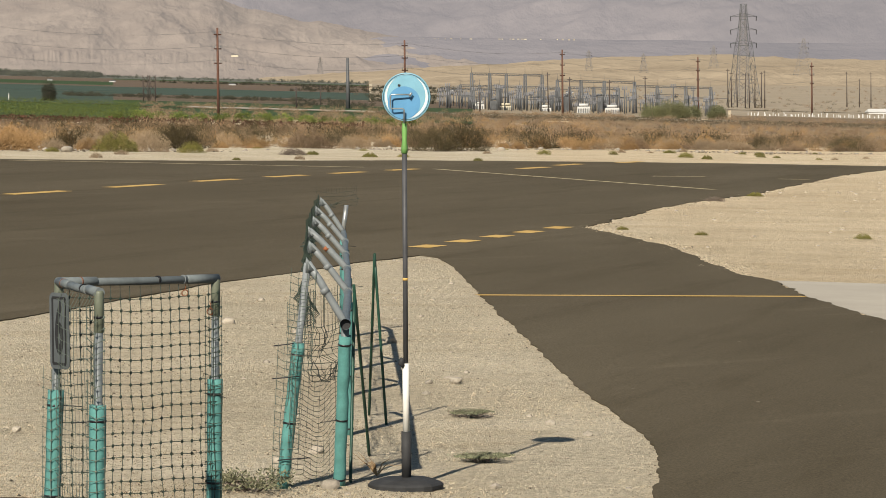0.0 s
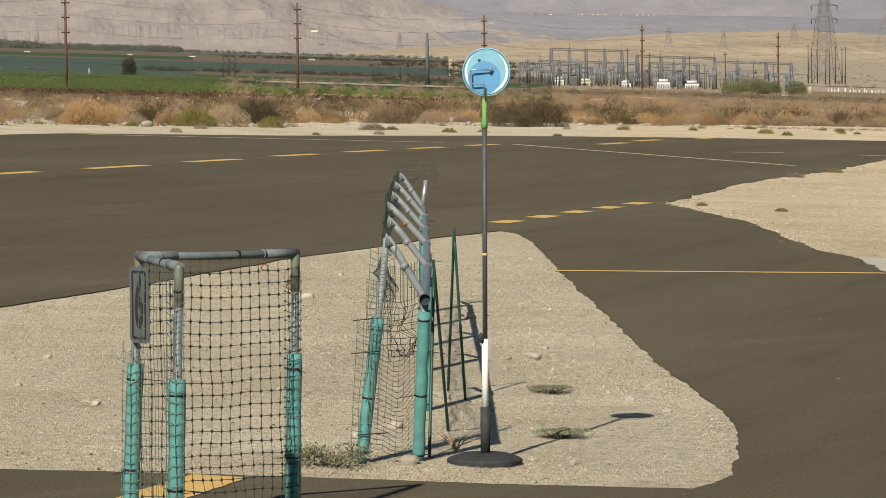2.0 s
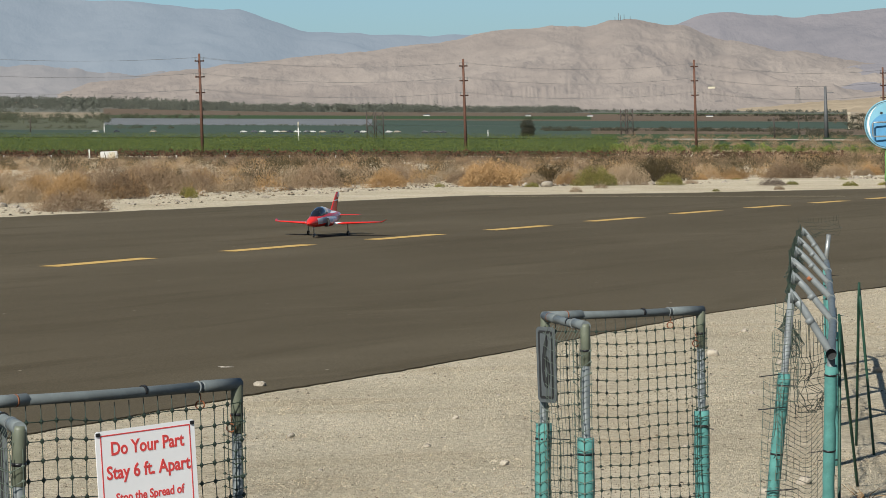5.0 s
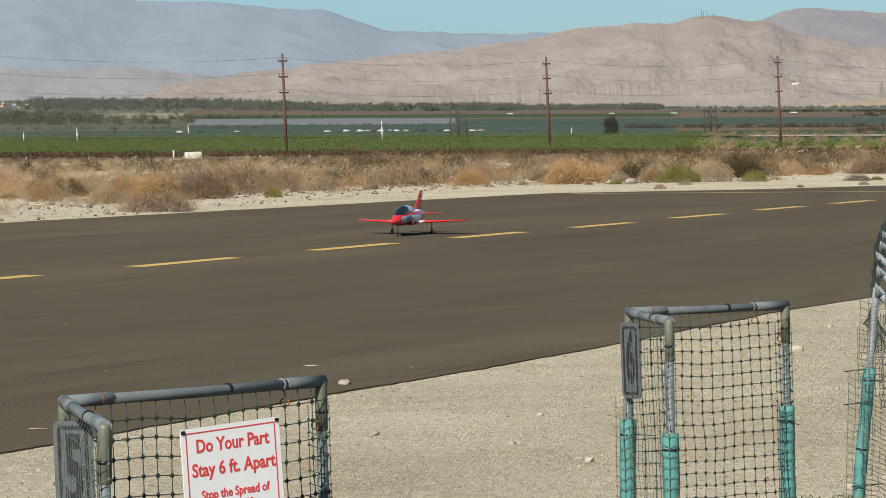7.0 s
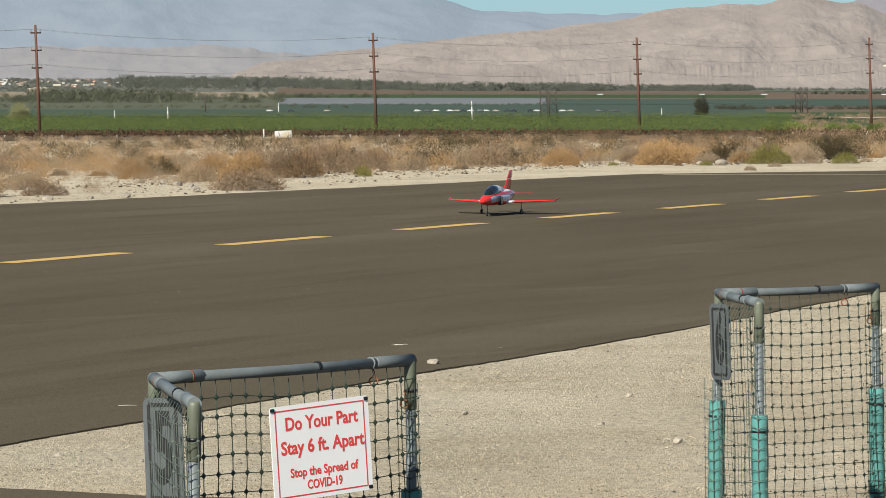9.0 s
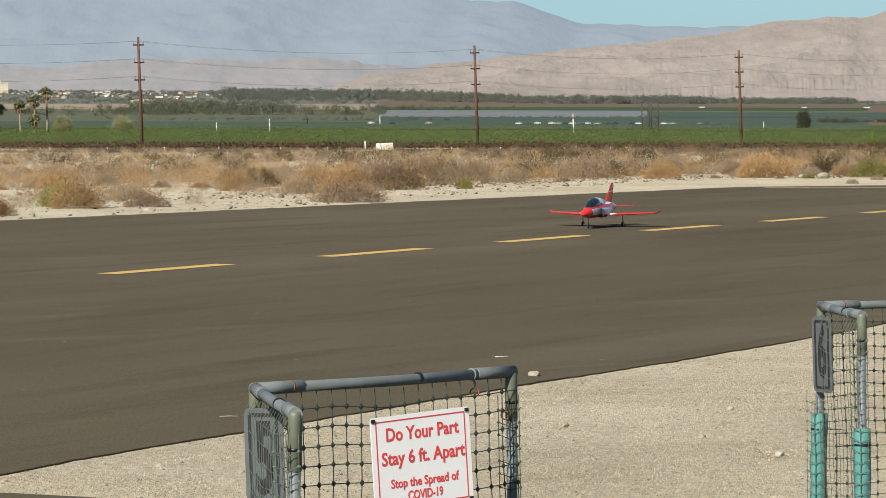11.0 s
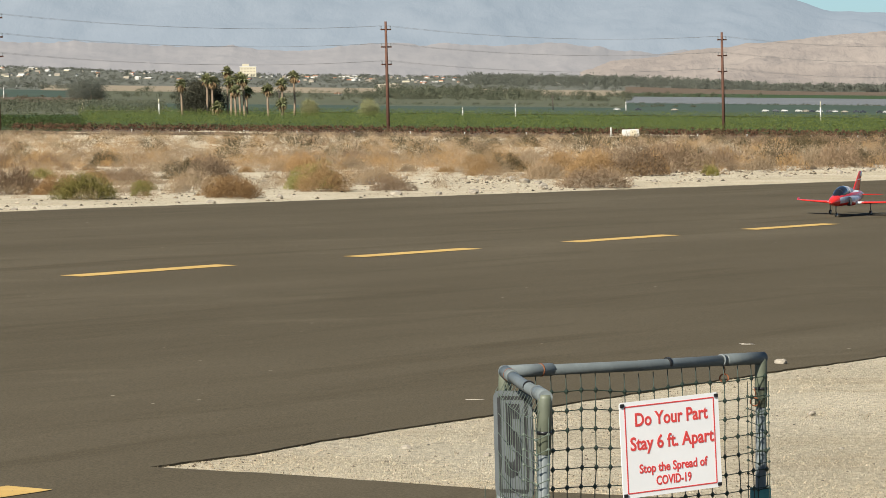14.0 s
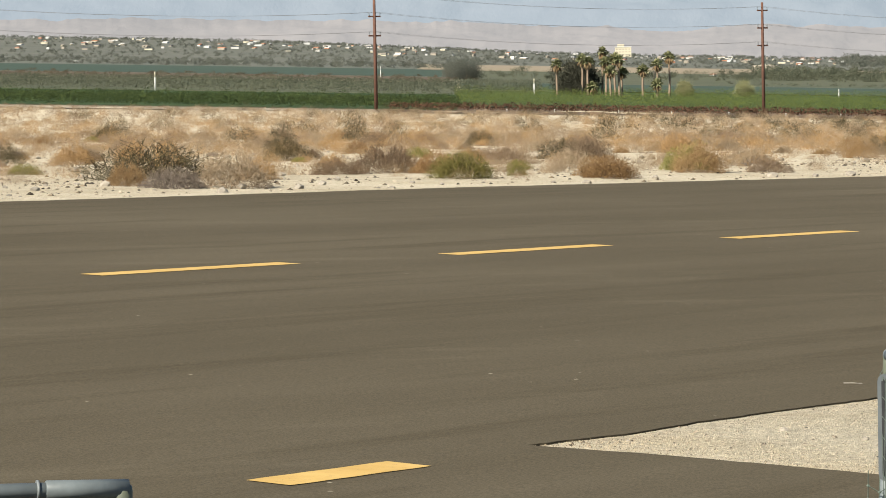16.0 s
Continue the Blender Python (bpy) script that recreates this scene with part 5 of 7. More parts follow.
def on_verge(rng):
    while True:
        az = rng.uniform(-9, 31)
        edge = VERGE[max(-22, min(65, round(az * 2)))]
        x, y = polar(az, edge + 1.0 + 0.6 * bare(az) + rng.random() ** 1.3 * (34 + 60 * smooth(12, 18, az)))
        if not inside(x, y, RUNWAY):
            return x, y


def on_island(rng):
    while True:
        x, y = rng.uniform(-7.2, 1.4), 17.6 + 25.8 * rng.random() ** 1.5
        if inside(x, y, ISLAND):
            return x, y


def on_edges(rng):
    """Loose gravel that has crept over the rim of the asphalt."""
    k = rng.randrange(len(ISLAND))
    a, b = Vector(ISLAND[k]), Vector(ISLAND[(k + 1) % len(ISLAND)])
    p = a.lerp(b, rng.random())
    return p.x + rng.gauss(0, 0.13), p.y + rng.gauss(0, 0.26)


def on_right_edge(rng):
    """Gravel spilled over the rim between taxiway and bare sand."""
    k = rng.randrange(15, 26)
    a, b = Vector(RUNWAY[k]), Vector(RUNWAY[k + 1])
    p = a.lerp(b, rng.random())
    return p.x + rng.gauss(0.05, 0.16), p.y + rng.gauss(0, 0.35)


def on_right(rng):
    while True:
        x, y = rng.uniform(2, 11), rng.uniform(40.5, 90)
        if not inside(x, y, RUNWAY):
            return x, y


build_scrub()
scatter_far("far_brush_golden", GOLD, 1800, -10, 32, 80, 330, 1.0, 330, 0.018, 21, "belt of golden dry brush across the desert")
scatter_far("far_brush_straw", STRAW, 2000, -10, 32, 78, 330, 1.0, 330, 0.018, 22, "belt of pale dry brush across the desert")
scatter_far("far_brush_brown", UMBER, 1500, -10, 32, 95, 345, 1.1, 330, 0.020, 23, "belt of dark brown brush across the desert")
scatter_far("far_brush_dark", OLIVE, 380, -10, 32, 95, 345, 1.5, 620, 0.013, 24, "scattered dark creosote across the desert", 0.62)
scatter_far("crest_brush", UMBER, 1100, -10, 12, 230, 374, 1.3, 260, 0.03, 27, "dark brown brush along the brink of the desert", 0.5)
scatter_far("crest_creosote", OLIVE, 420, -10, 20, 180, 318, 1.4, 300, 0.03, 28, "dark creosote along the brink of the desert", 0.6)
scatter_far("crest_straw", STRAW, 900, 12, 32, 220, 350, 1.1, 240, 0.03, 29, "pale brush along the brink of the desert", 0.5)
scatter_far("brink_brush", UMBER, 1300, 10, 32, 300, 374, 0.75, 200, 0.03, 30, "low brown brush on the brink of the desert", 0.45)
scatter_far("low_brush", GOLD, 900, 11, 32, 62, 190, 0.6, 240, 0.014, 35, "small tufts of golden brush on stony sand", 0.5)
scatter_far("mid_brush", STRAW, 1700, 15, 32, 75, 260, 0.8, 260, 0.016, 41, "open cover of pale brush over the desert", 0.5)
scatter_far("mid_golden_brush", GOLD, 1200, 15, 32, 80, 260, 0.8, 260, 0.016, 42, "open cover of golden brush over the desert", 0.5)
scatter_far("low_grey_brush", STRAW, 1500, 11, 32, 60, 190, 0.55, 240, 0.014, 36, "small tufts of pale brush on stony sand", 0.5)
scatter_far("far_brush_rust", UMBER, 1500, -10, 5, 300, 640, 1.9, 240, 0.04, 25, "reddish brush flats before the substation", 0.45)
scatter_far("flat_brush", STRAW, 1100, -10, 2, 330, 540, 1.3, 260, 0.03, 43, "pale dry brush over the brown flat", 0.5)
scatter_far("flat_gold_brush", GOLD, 900, -10, 2, 330, 520, 1.3, 260, 0.03, 44, "golden dry brush over the brown flat", 0.5)
scatter_far("flat_scrub", OLIVE, 420, -10, 1.2, 830, 1500, 1.5, 90, 0.1, 45, "dark bushes dotted over the tan flats", 0.6)
scatter_far("hill_scrub", UMBER, 800, -10, 1.5, 900, 2500, 1.7, 90, 0.12, 26, "dark scrub dotted over the far foothills", 0.6)
scatter_stones("verge_stones", 1700, on_verge, 0.04, 0.26, 31, "pale stones strewn along the desert verge")
scatter_stones("island_gravel", 12000, on_island, 0.008, 0.036, 32, "small gravel strewn over the sandy island", GRAVEL)
scatter_stones("edge_gravel", 13000, on_edges, 0.006, 0.026, 33, "loose gravel along the broken asphalt edge", GRAVEL)
def scatter_grit(name, count, poly, y0, y1, lo, hi, seed, label):
    """Coarse sand grains that stand up from the ground, as one mesh of small pyramids."""
    rng = np.random.default_rng(seed)
    xs = [p[0] for p in poly]
    x = rng.uniform(min(xs), max(xs), count * 2)
    y = y0 + (y1 - y0) * rng.uniform(0, 1, count * 2) ** 1.6
    chance = rng.uniform(-0.35, 0.6, count * 2).tolist()
    keep = np.array([inside(a, b, poly) and noise.noise((a * 0.5, b * 0.9, 5.0)) < c for a, b, c in zip(x.tolist(), y.tolist(), chance)])
    x, y = x[keep][:count], y[keep][:count]
    n = len(x)
    s = lo + (hi - lo) * rng.uniform(0, 1, n) ** 3
    t = rng.uniform(0, math.tau, n)
    z = SLOPE * x - 0.006
    h = s * rng.uniform(0.45, 0.95, n)
    vs = [np.stack([x + 0.55 * s * np.cos(t + k * math.tau / 3), y + 0.55 * s * np.sin(t + k * math.tau / 3), z], 1) for k in range(3)]
    vs += [np.stack([x + 0.25 * s * np.cos(t + 1 + k * math.tau / 3), y + 0.25 * s * np.sin(t + 1 + k * math.tau / 3), z + h * (1 - 0.15 * k)], 1) for k in range(3)]
    v = np.stack(vs, 1).reshape(-1, 3)
    b = np.arange(n)[:, None] * 6
    f = np.concatenate([b + np.array(q) for q in ((0, 1, 4, 3), (1, 2, 5, 4), (2, 0, 3, 5))])
    f = f.tolist() + (b + np.array((3, 4, 5))).tolist()
    return tagged(new(name, raw_mesh(name, v, f, GRIT)), label, "gravel", kind="stuff")


scatter_grit("island_grit", 95000, ISLAND, 17.6, 43.4, 0.004, 0.013, 39, "coarse grit covering the sandy island")
scatter_stones("verge_gravel", 15000, on_verge, 0.025, 0.12, 37, "small gravel strewn along the desert verge", GRAVEL)
scatter_stones("island_stones", 130, on_island, 0.022, 0.085, 38, "loose stones on the sandy island")
scatter_stones("rim_gravel", 5200, on_right_edge, 0.018, 0.06, 40, "loose gravel spilled over the asphalt rim", GRIT)
scatter_stones("right_gravel", 260, on_right, 0.03, 0.10, 34, "small stones on the bare sand")


def build_rocks():
    rng = random.Random(9)
    for x, y, s in ((-5.16, 26.45, 0.10), (0.08, 25.1, 0.10), (-0.3, 26.0, 0.07), (-0.12, 25.0, 0.06), (-0.75, 20.2, 0.09), (-1.25, 29.5, 0.10), (-0.62, 18.5, 0.10), (-0.95, 19.6, 0.08), (-1.9, 30.5, 0.12), (-0.45, 28.8, 0.11),
                    (-10.0, 92.4, 0.34), (-20.6, 65.4, 0.30), (-20.9, 66.2, 0.22), (2.1, 125.0, 0.34), (-22.8, 61.4, 0.25), (-26.7, 50.4, 0.2), (-4.2, 22.5, 0.05), (-2.6, 21.0, 0.06), (-3.3, 24.0, 0.05)):
        bm = stone_mesh(rng, 0.65)
        bmesh.ops.subdivide_edges(bm, edges=bm.edges, cuts=1, use_grid_fill=True, smooth=0.6)
        for v in bm.verts:
            v.co *= 1 + 0.10 * noise.noise(v.co * 4 + Vector((x, y, 0)))
        ob = part("rock", bm, STONE, None, "", Matrix.Translation((x, y, land(x, y) + s * 0.12)) @ pose(0, 0, 0, 0, 0, rng.uniform(0, 360)) @ Matrix.Scale(s, 4))
        tagged(ob, "pale weathered stone half sunk in sand", "rock", "loose rocks")


build_rocks()


def build_weeds():
    rng = np.random.default_rng(77)
    for x, y, w, h in ((0.16, 22.6, 0.24, 0.045), (0.21, 20.0, 0.27, 0.05), (-1.03, 18.28, 0.42, 0.12)):
        v, f, c = leaves(rng, 1300, w, h, 0.011, 0.1, 34)
        e = thing("weed", Matrix.Translation((x, y, flat(x, y) - 0.008)), "low grey-green weed spreading over bare sand", "weed", "low weeds")
        ob = new("foliage", raw_mesh("foliage", v, f, WEED))
        ob.parent = e
        ob = new("woody_base", limbs(rng, c, 0.003, "woody_base", ASH))
        ob.parent = e
    # dry twigs by the marker
    bm = bmesh.new()
    for k in range(7):
        a = rng.uniform(0.2, 2.6)
        chain(bm, [(0, 0, 0), (0.08 * math.cos(a), 0.03, 0.05 + 0.03 * rng.random()), (0.22 * math.cos(a), 0.05, 0.03 + 0.10 * rng.random())], [0.004, 0.003, 0.001], 5, False)
    ob = part("dry_twigs", bm, GOLD, None, "", Matrix.Translation((-0.38, 19.1, flat(-0.38, 19.1))))
    tagged(ob, "few dry brown twigs lying on sand", "twigs")


build_weeds()


def build_litter():
    """Bleached twigs and scraps lying on the asphalt."""
    rng = random.Random(15)
    bleached = simple("bleached twig", (0.40, 0.36, 0.30), 0.8, 0, 0.2, 40.0)
    for x, y, n, size in ((-5.8, 28.2, 3, 0.10), (-6.6, 22.5, 1, 0.14)):
        bm = bmesh.new()
        for k in range(n):
            a = rng.uniform(-0.5, 0.5) + (math.pi if k % 2 else 0)
            p = Vector((rng.uniform(-0.3, 0.3) * size, rng.uniform(-0.2, 0.2) * size, 0.004))
            d = Vector((math.cos(a), math.sin(a), 0)) * size
            chain(bm, [p, p + d * 0.5 + Vector((0, 0, 0.004 * rng.random())), p + d + Vector((0, 0.02, 0.004 * rng.random()))], [0.003, 0.0025, 0.0015], 5)
        tagged(part("twig", bm, bleached, None, "", Matrix.Translation((x, y, flat(x, y) + 0.007))), "bleached dry twig lying on asphalt", "twig", "twigs on the runway")


build_litter()


# ---- farmland, trees and buildings in the valley ----
def soil_material(name, lo, hi, scale=0.05, rows=0.0):
    n = Nodes(name, 0.95, 0, 0.1)
    col = n.ramp(n.noise(scale, 6.0, 0.65, (1.0, 0.25, 1.0, 20.0)), [(0.35, lo), (0.65, hi)])
    col = n.mix(0.6, col, n.ramp(n.noise(scale * 14, 4.0, 0.7), [(0.3, grey(0.7)), (0.7, grey(1.25))]), "MULTIPLY")
    n.colour(col)
    return n.m


CROP = soil_material("blue-green crop", (0.042, 0.060, 0.045), (0.060, 0.082, 0.060))
# olive ground whose grey cast is valley haze put into the colour
PLAIN = soil_material("haze-greyed olive plain", (0.088, 0.092, 0.075), (0.145, 0.142, 0.116), 0.02)
NURSERY = soil_material("weedy nursery ground", (0.065, 0.072, 0.045), (0.11, 0.11, 0.07))
GRASS = soil_material("bright green crop", (0.032, 0.052, 0.022), (0.05, 0.076, 0.03))
SOIL = soil_material("tilled brown soil", (0.095, 0.068, 0.046), (0.14, 0.105, 0.074))
FLATS = soil_material("tan desert flats", (0.25, 0.205, 0.145), (0.32, 0.268, 0.195), 0.02)
HEDGE_SOIL = soil_material("dark litter soil", (0.15, 0.108, 0.068), (0.21, 0.157, 0.10))
ROAD = soil_material("pale gravel road", (0.33, 0.29, 0.23), (0.42, 0.375, 0.30), 0.1)
DRY = soil_material("dry tan field", (0.21, 0.17, 0.115), (0.28, 0.23, 0.16))
COVER = soil_material("pale crop cover", (0.11, 0.118, 0.12), (0.17, 0.175, 0.18))
VINE = plant_material("vine leaves", [(0, (0.095, 0.135, 0.034)), (0.6, (0.16, 0.21, 0.052)), (1, (0.25, 0.28, 0.08))])
CITRUS = plant_material("citrus leaves", [(0, (0.032, 0.056, 0.018)), (0.6, (0.068, 0.105, 0.032)), (1, (0.13, 0.165, 0.055))])
PALM_FROND = plant_material("fan palm fronds", [(0, (0.15, 0.17, 0.08)), (1, (0.40, 0.40, 0.22))])
FROND = plant_material("grey green date fronds", [(0, (0.075, 0.09, 0.062)), (1, (0.17, 0.185, 0.13))])
# leaf colour lightened and greyed to carry the haze over distant trees
HAZED_LEAF = plant_material("haze-paled far foliage", [(0, (0.115, 0.13, 0.114)), (0.6, (0.14, 0.155, 0.134)), (1, (0.17, 0.182, 0.155))])
BROWN_SCRUB = plant_material("dull brown thicket", [(0, (0.08, 0.07, 0.045)), (1, (0.17, 0.14, 0.10))])
MID_TREE = plant_material("dull olive tree foliage", [(0, (0.075, 0.088, 0.062)), (1, (0.135, 0.147, 0.102))])
TAMARISK = plant_material("soft grey green tamarisk", [(0, (0.15, 0.165, 0.085)), (1, (0.27, 0.28, 0.155))])
DARK_TREE = plant_material("dark tamarisk foliage", [(0, (0.035, 0.038, 0.026)), (1, (0.10, 0.10, 0.072))])
HEDGE = plant_material("rust brown dead hedge", [(0, (0.10, 0.052, 0.034)), (1, (0.19, 0.105, 0.066))])
PALM_TRUNK = simple("grey brown palm trunk", (0.22, 0.16, 0.11), 0.9, 0, 0.3, 3.0, 0.02)
THATCH = plant_material("dead palm skirt", [(0, (0.20, 0.13, 0.07)), (1, (0.36, 0.26, 0.15))])
# paler copy of the grey steel below, distance haze painted into it
HAZY_STEEL = simple("hazy far steel", (0.20, 0.185, 0.17), 0.7, 0.0, 0.15, 1.0)
GREY_STEEL = simple("dull grey steel", (0.085, 0.087, 0.088), 0.6, 0.1, 0.25, 1.0)
WHITE_WALL = simple("sunlit white wall", (0.46, 0.45, 0.42), 0.8, 0, 0.08, 0.3)
TAN_WALL = simple("dusty tan wall", (0.27, 0.235, 0.185), 0.85, 0, 0.12, 0.3)
CREAM = simple("cream rendered wall", (0.44, 0.395, 0.29), 0.8, 0, 0.08, 0.1)
TERRACOTTA = simple("terracotta roof", (0.36, 0.17, 0.10), 0.9, 0, 0.2, 0.6)
GLASS_DARK = simple("dark window glass", (0.03, 0.035, 0.045), 0.15, 0, 0.1, 2.0, 0, 0.6)


def field(a0, a1, r0, r1, mat, label, lift=0.25):
    cols, rws = max(2, int((a1 - a0) * 4)), 14 if r1 < 1800 else 40
    verts, faces = [], []
    for j in range(rws + 1):
        r = r0 * (r1 / r0) ** (j / rws)
        for i in range(cols + 1):
            x, y = polar(a0 + (a1 - a0) * i / cols, r)
            verts.append((x, y, land(x, y) + lift))
    for j in range(rws):
        for i in range(cols):
            a = j * (cols + 1) + i
            faces.append((a, a + cols + 1, a + cols + 2, a + 1))
    return tagged(mesh_part("field", verts, faces, mat), label, "field", kind="structure")


def crop_rows(name, a0, a1, radii, height, width, step, size, per, mat, seed, label):
    """Rows of leafy growth across the line of sight, as one mesh."""
    rng = np.random.default_rng(seed)
    pts, scale = [], []
    for r in radii:
        count = int(radians(a1 - a0) * r / step)
        az = np.radians(a0 + (a1 - a0) * (np.arange(count) + rng.uniform(-0.3, 0.3, count)) / count)
        rr = r + rng.normal(0, width * 0.2, count)
        x, y = -rr * np.sin(az), rr * np.cos(az)
        full = 0.75 + 0.35 * np.array([noise.noise((a * 900, r * 0.1, seed)) for a in az])
        for k in range(per):
            z = height * full * rng.uniform(0.1, 1.0, count) ** 0.7
            pts.append(np.stack([x + rng.normal(0, step * 0.4, count), y + rng.normal(0, width * 0.3, count), z, x * 0, x, y], 1))
    p = np.concatenate(pts)
    ground = np.array([land(a, b) for a, b in zip(p[:, 4], p[:, 5])])
    c = np.stack([p[:, 0], p[:, 1], p[:, 2] + ground], 1)
    n = len(c)
    a = rng.normal(0, 1, (n, 3))
    b = np.cross(a, rng.normal(0, 1, (n, 3)))
    a = a / np.linalg.norm(a, axis=1)[:, None] * size * rng.uniform(0.5, 1.2, n)[:, None]
    b = b / np.linalg.norm(b, axis=1)[:, None] * size * rng.uniform(0.4, 0.9, n)[:, None]
    v = np.stack([c - a, c + b, c + a, c - b], 1).reshape(-1, 3)
    k = np.arange(n)[:, None] * 4
    ob = new(name, raw_mesh(name, v, [tuple(q) for q in (k + np.array([0, 1, 2, 3])).tolist()], mat))
    return tagged(ob, label, "crop", kind="stuff")


def woodland(name, spots, mat, seed, label, cards=220):
    """Far trees that run together: lumpy crowns of leaf clumps over short trunks, as one mesh."""
    rng = np.random.default_rng(seed)
    vs, fs, base = [], [], 0
    for x, y, w, h in spots:
        z0 = land(x, y)
        m = 4
        cc = np.stack([rng.normal(0, 0.26, m) * w, rng.normal(0, 0.26, m) * w, h * rng.uniform(0.05, 0.6, m)], 1)
        c = cc[rng.integers(0, m, cards)] + rng.normal(0, 1, (cards, 3)) * np.array([0.12 * w, 0.12 * w, 0.11 * h])
        c[:, 2] = np.maximum(c[:, 2], 0.03 * h) + z0
        c[:, 0] += x
        c[:, 1] += y
        a = rng.normal(0, 1, (cards, 3))
        b = np.cross(a, rng.normal(0, 1, (cards, 3)))
        s = 0.66 * h / math.sqrt(cards)
        a = a / np.linalg.norm(a, axis=1)[:, None] * s
        b = b / np.linalg.norm(b, axis=1)[:, None] * s * rng.uniform(0.5, 1.0, cards)[:, None]
        vs.append(np.stack([c - a, c + b, c + a, c - b], 1).reshape(-1, 3))
        fs += [tuple(q) for q in (base + np.arange(cards)[:, None] * 4 + np.array([0, 1, 2, 3])).tolist()]
        base += 4 * cards
        t = 0.03 * h
        vs.append(np.array([(x - t, y, z0 - 0.3), (x + t, y, z0 - 0.3), (x + t, y, z0 + 0.4 * h), (x - t, y, z0 + 0.4 * h), (x, y + t, z0 - 0.3), (x, y + t, z0 + 0.4 * h)]))
        fs += [(base, base + 1, base + 2, base + 3), (base + 1, base + 4, base + 5, base + 2)]
        base += 6
    ob = new(name, raw_mesh(name, np.concatenate(vs), fs, mat))
    return tagged(ob, label, "trees", kind="stuff")


def belt(rng, count, a0, a1, r0, r1, h0, h1):
    out = []
    for _ in range(count):
        x, y = polar(rng.uniform(a0, a1), rng.uniform(r0, r1))
        h = rng.uniform(h0, h1)
        out.append((x, y, h * rng.uniform(0.9, 1.7), h))
    return out


def palm_mesh(rng, height):
    """A fan palm: a slim trunk, a skirt of dead fronds and a round head."""
    bm = chain(bmesh.new(), [(0.02 * height * math.sin(k * 0.5), 0, height * k / 6) for k in range(7)], [0.26, 0.2, 0.18, 0.17, 0.16, 0.16, 0.15], 8)
    trunk = bpy.data.meshes.new("trunk")
    bm.to_mesh(trunk)
    bm.free()
    trunk.materials.append(PALM_TRUNK)
    heads = []
    for mat, n, lo, hi, length in ((PALM_FROND, 90, -0.35, 1.45, 1.25), (THATCH, 60, -1.45, -0.5, 1.1)):
        vs, fs = [], []
        for k in range(n):
            az, el = rng.uniform(0, math.tau), rng.uniform(lo, hi)
            d = Vector((math.cos(az) * math.cos(el), math.sin(az) * math.cos(el), math.sin(el)))
            side = d.cross(Vector((0, 0, 1))).normalized() * 0.16
            o = Vector((0.02 * height * math.sin(3.0), 0, height))
            tip = o + d * length * rng.uniform(0.8, 1.15) - Vector((0, 0, 0.25))
            mid = o + d * length * 0.62
            b = len(vs)
            vs += [tuple(o), tuple(mid + side), tuple(tip), tuple(mid - side)]
            fs.append((b, b + 1, b + 2, b + 3))
        heads.append(raw_mesh("fronds" if mat is PALM_FROND else "dead_skirt", vs, fs, mat))
    return trunk, heads


def build_palms():
    rng = random.Random(4)
    for az, h, r in ((20.7, 6.0, 552), (20.3, 6.9, 556), (20.19, 6.6, 549), (19.96, 8.1, 560), (19.9, 6.6, 550), (19.82, 5.2, 547), (19.74, 7.2, 556), (19.68, 6.9, 548), (19.63, 5.0, 551), (19.29, 5.4, 550), (19.05, 6.3, 556), (18.86, 7.5, 558),
                     (19.06, 3.2, 549), (20.12, 2.6, 545)):
        x, y = polar(az, r)
        e = thing("palm_tree", pose(x, y, land(x, y) - 0.2, rng.uniform(-2, 2), rng.uniform(-2, 2), rng.uniform(0, 360)), "tall fan palm with a skirt of dead fronds", "palm tree", "palm grove")
        trunk, heads = palm_mesh(rng, h - 0.9)
        for name, me in (("trunk", trunk), ("fronds", heads[0]), ("dead_skirt", heads[1])):
            ob = new(name, me)
            ob.parent = e
    spots = []
    for az, r, w, h in ((20.44, 562, 6.0, 6.4), (20.25, 560, 4.8, 5.4), (18.61, 553, 2.6, 2.7), (17.64, 556, 2.8, 2.9), (6.45, 640, 2.3, 3.8), (22.2, 870, 7, 6), (22.4, 880, 5, 4.6), (-3.78, 640, 5.6, 3.4), (-3.45, 640, 3.6, 2.6), (-4.05, 644, 4.0, 2.6), (-4.52, 650, 3.0, 2.6)):
        x, y = polar(az, r)
        bm = chain(bmesh.new(), [(0, 0, -0.2), (0.05 * w, 0, h * 0.2), (0, 0.03 * w, h * 0.5)], [0.05 * h, 0.04 * h, 0.02 * h], 8)
        e = thing("tree", pose(x, y, land(x, y)), "rounded dense tree standing among the fields", "tree", "single trees")
        part("trunk", bm, PALM_TRUNK, e)
        v, f, c = leaves(np.random.default_rng(int(az * 100) % 1000), 12000 if w > 5 else 7000, w, h, 0.15 if az > 20 else 0.10, 0.03, 90)
        ob = new("crown", raw_mesh("crown", v, f, TAMARISK if az < 0 else PALM_FROND if az in (18.61, 17.64) else (DARK_TREE if r < 700 else HAZED_LEAF)))
        ob.parent = e


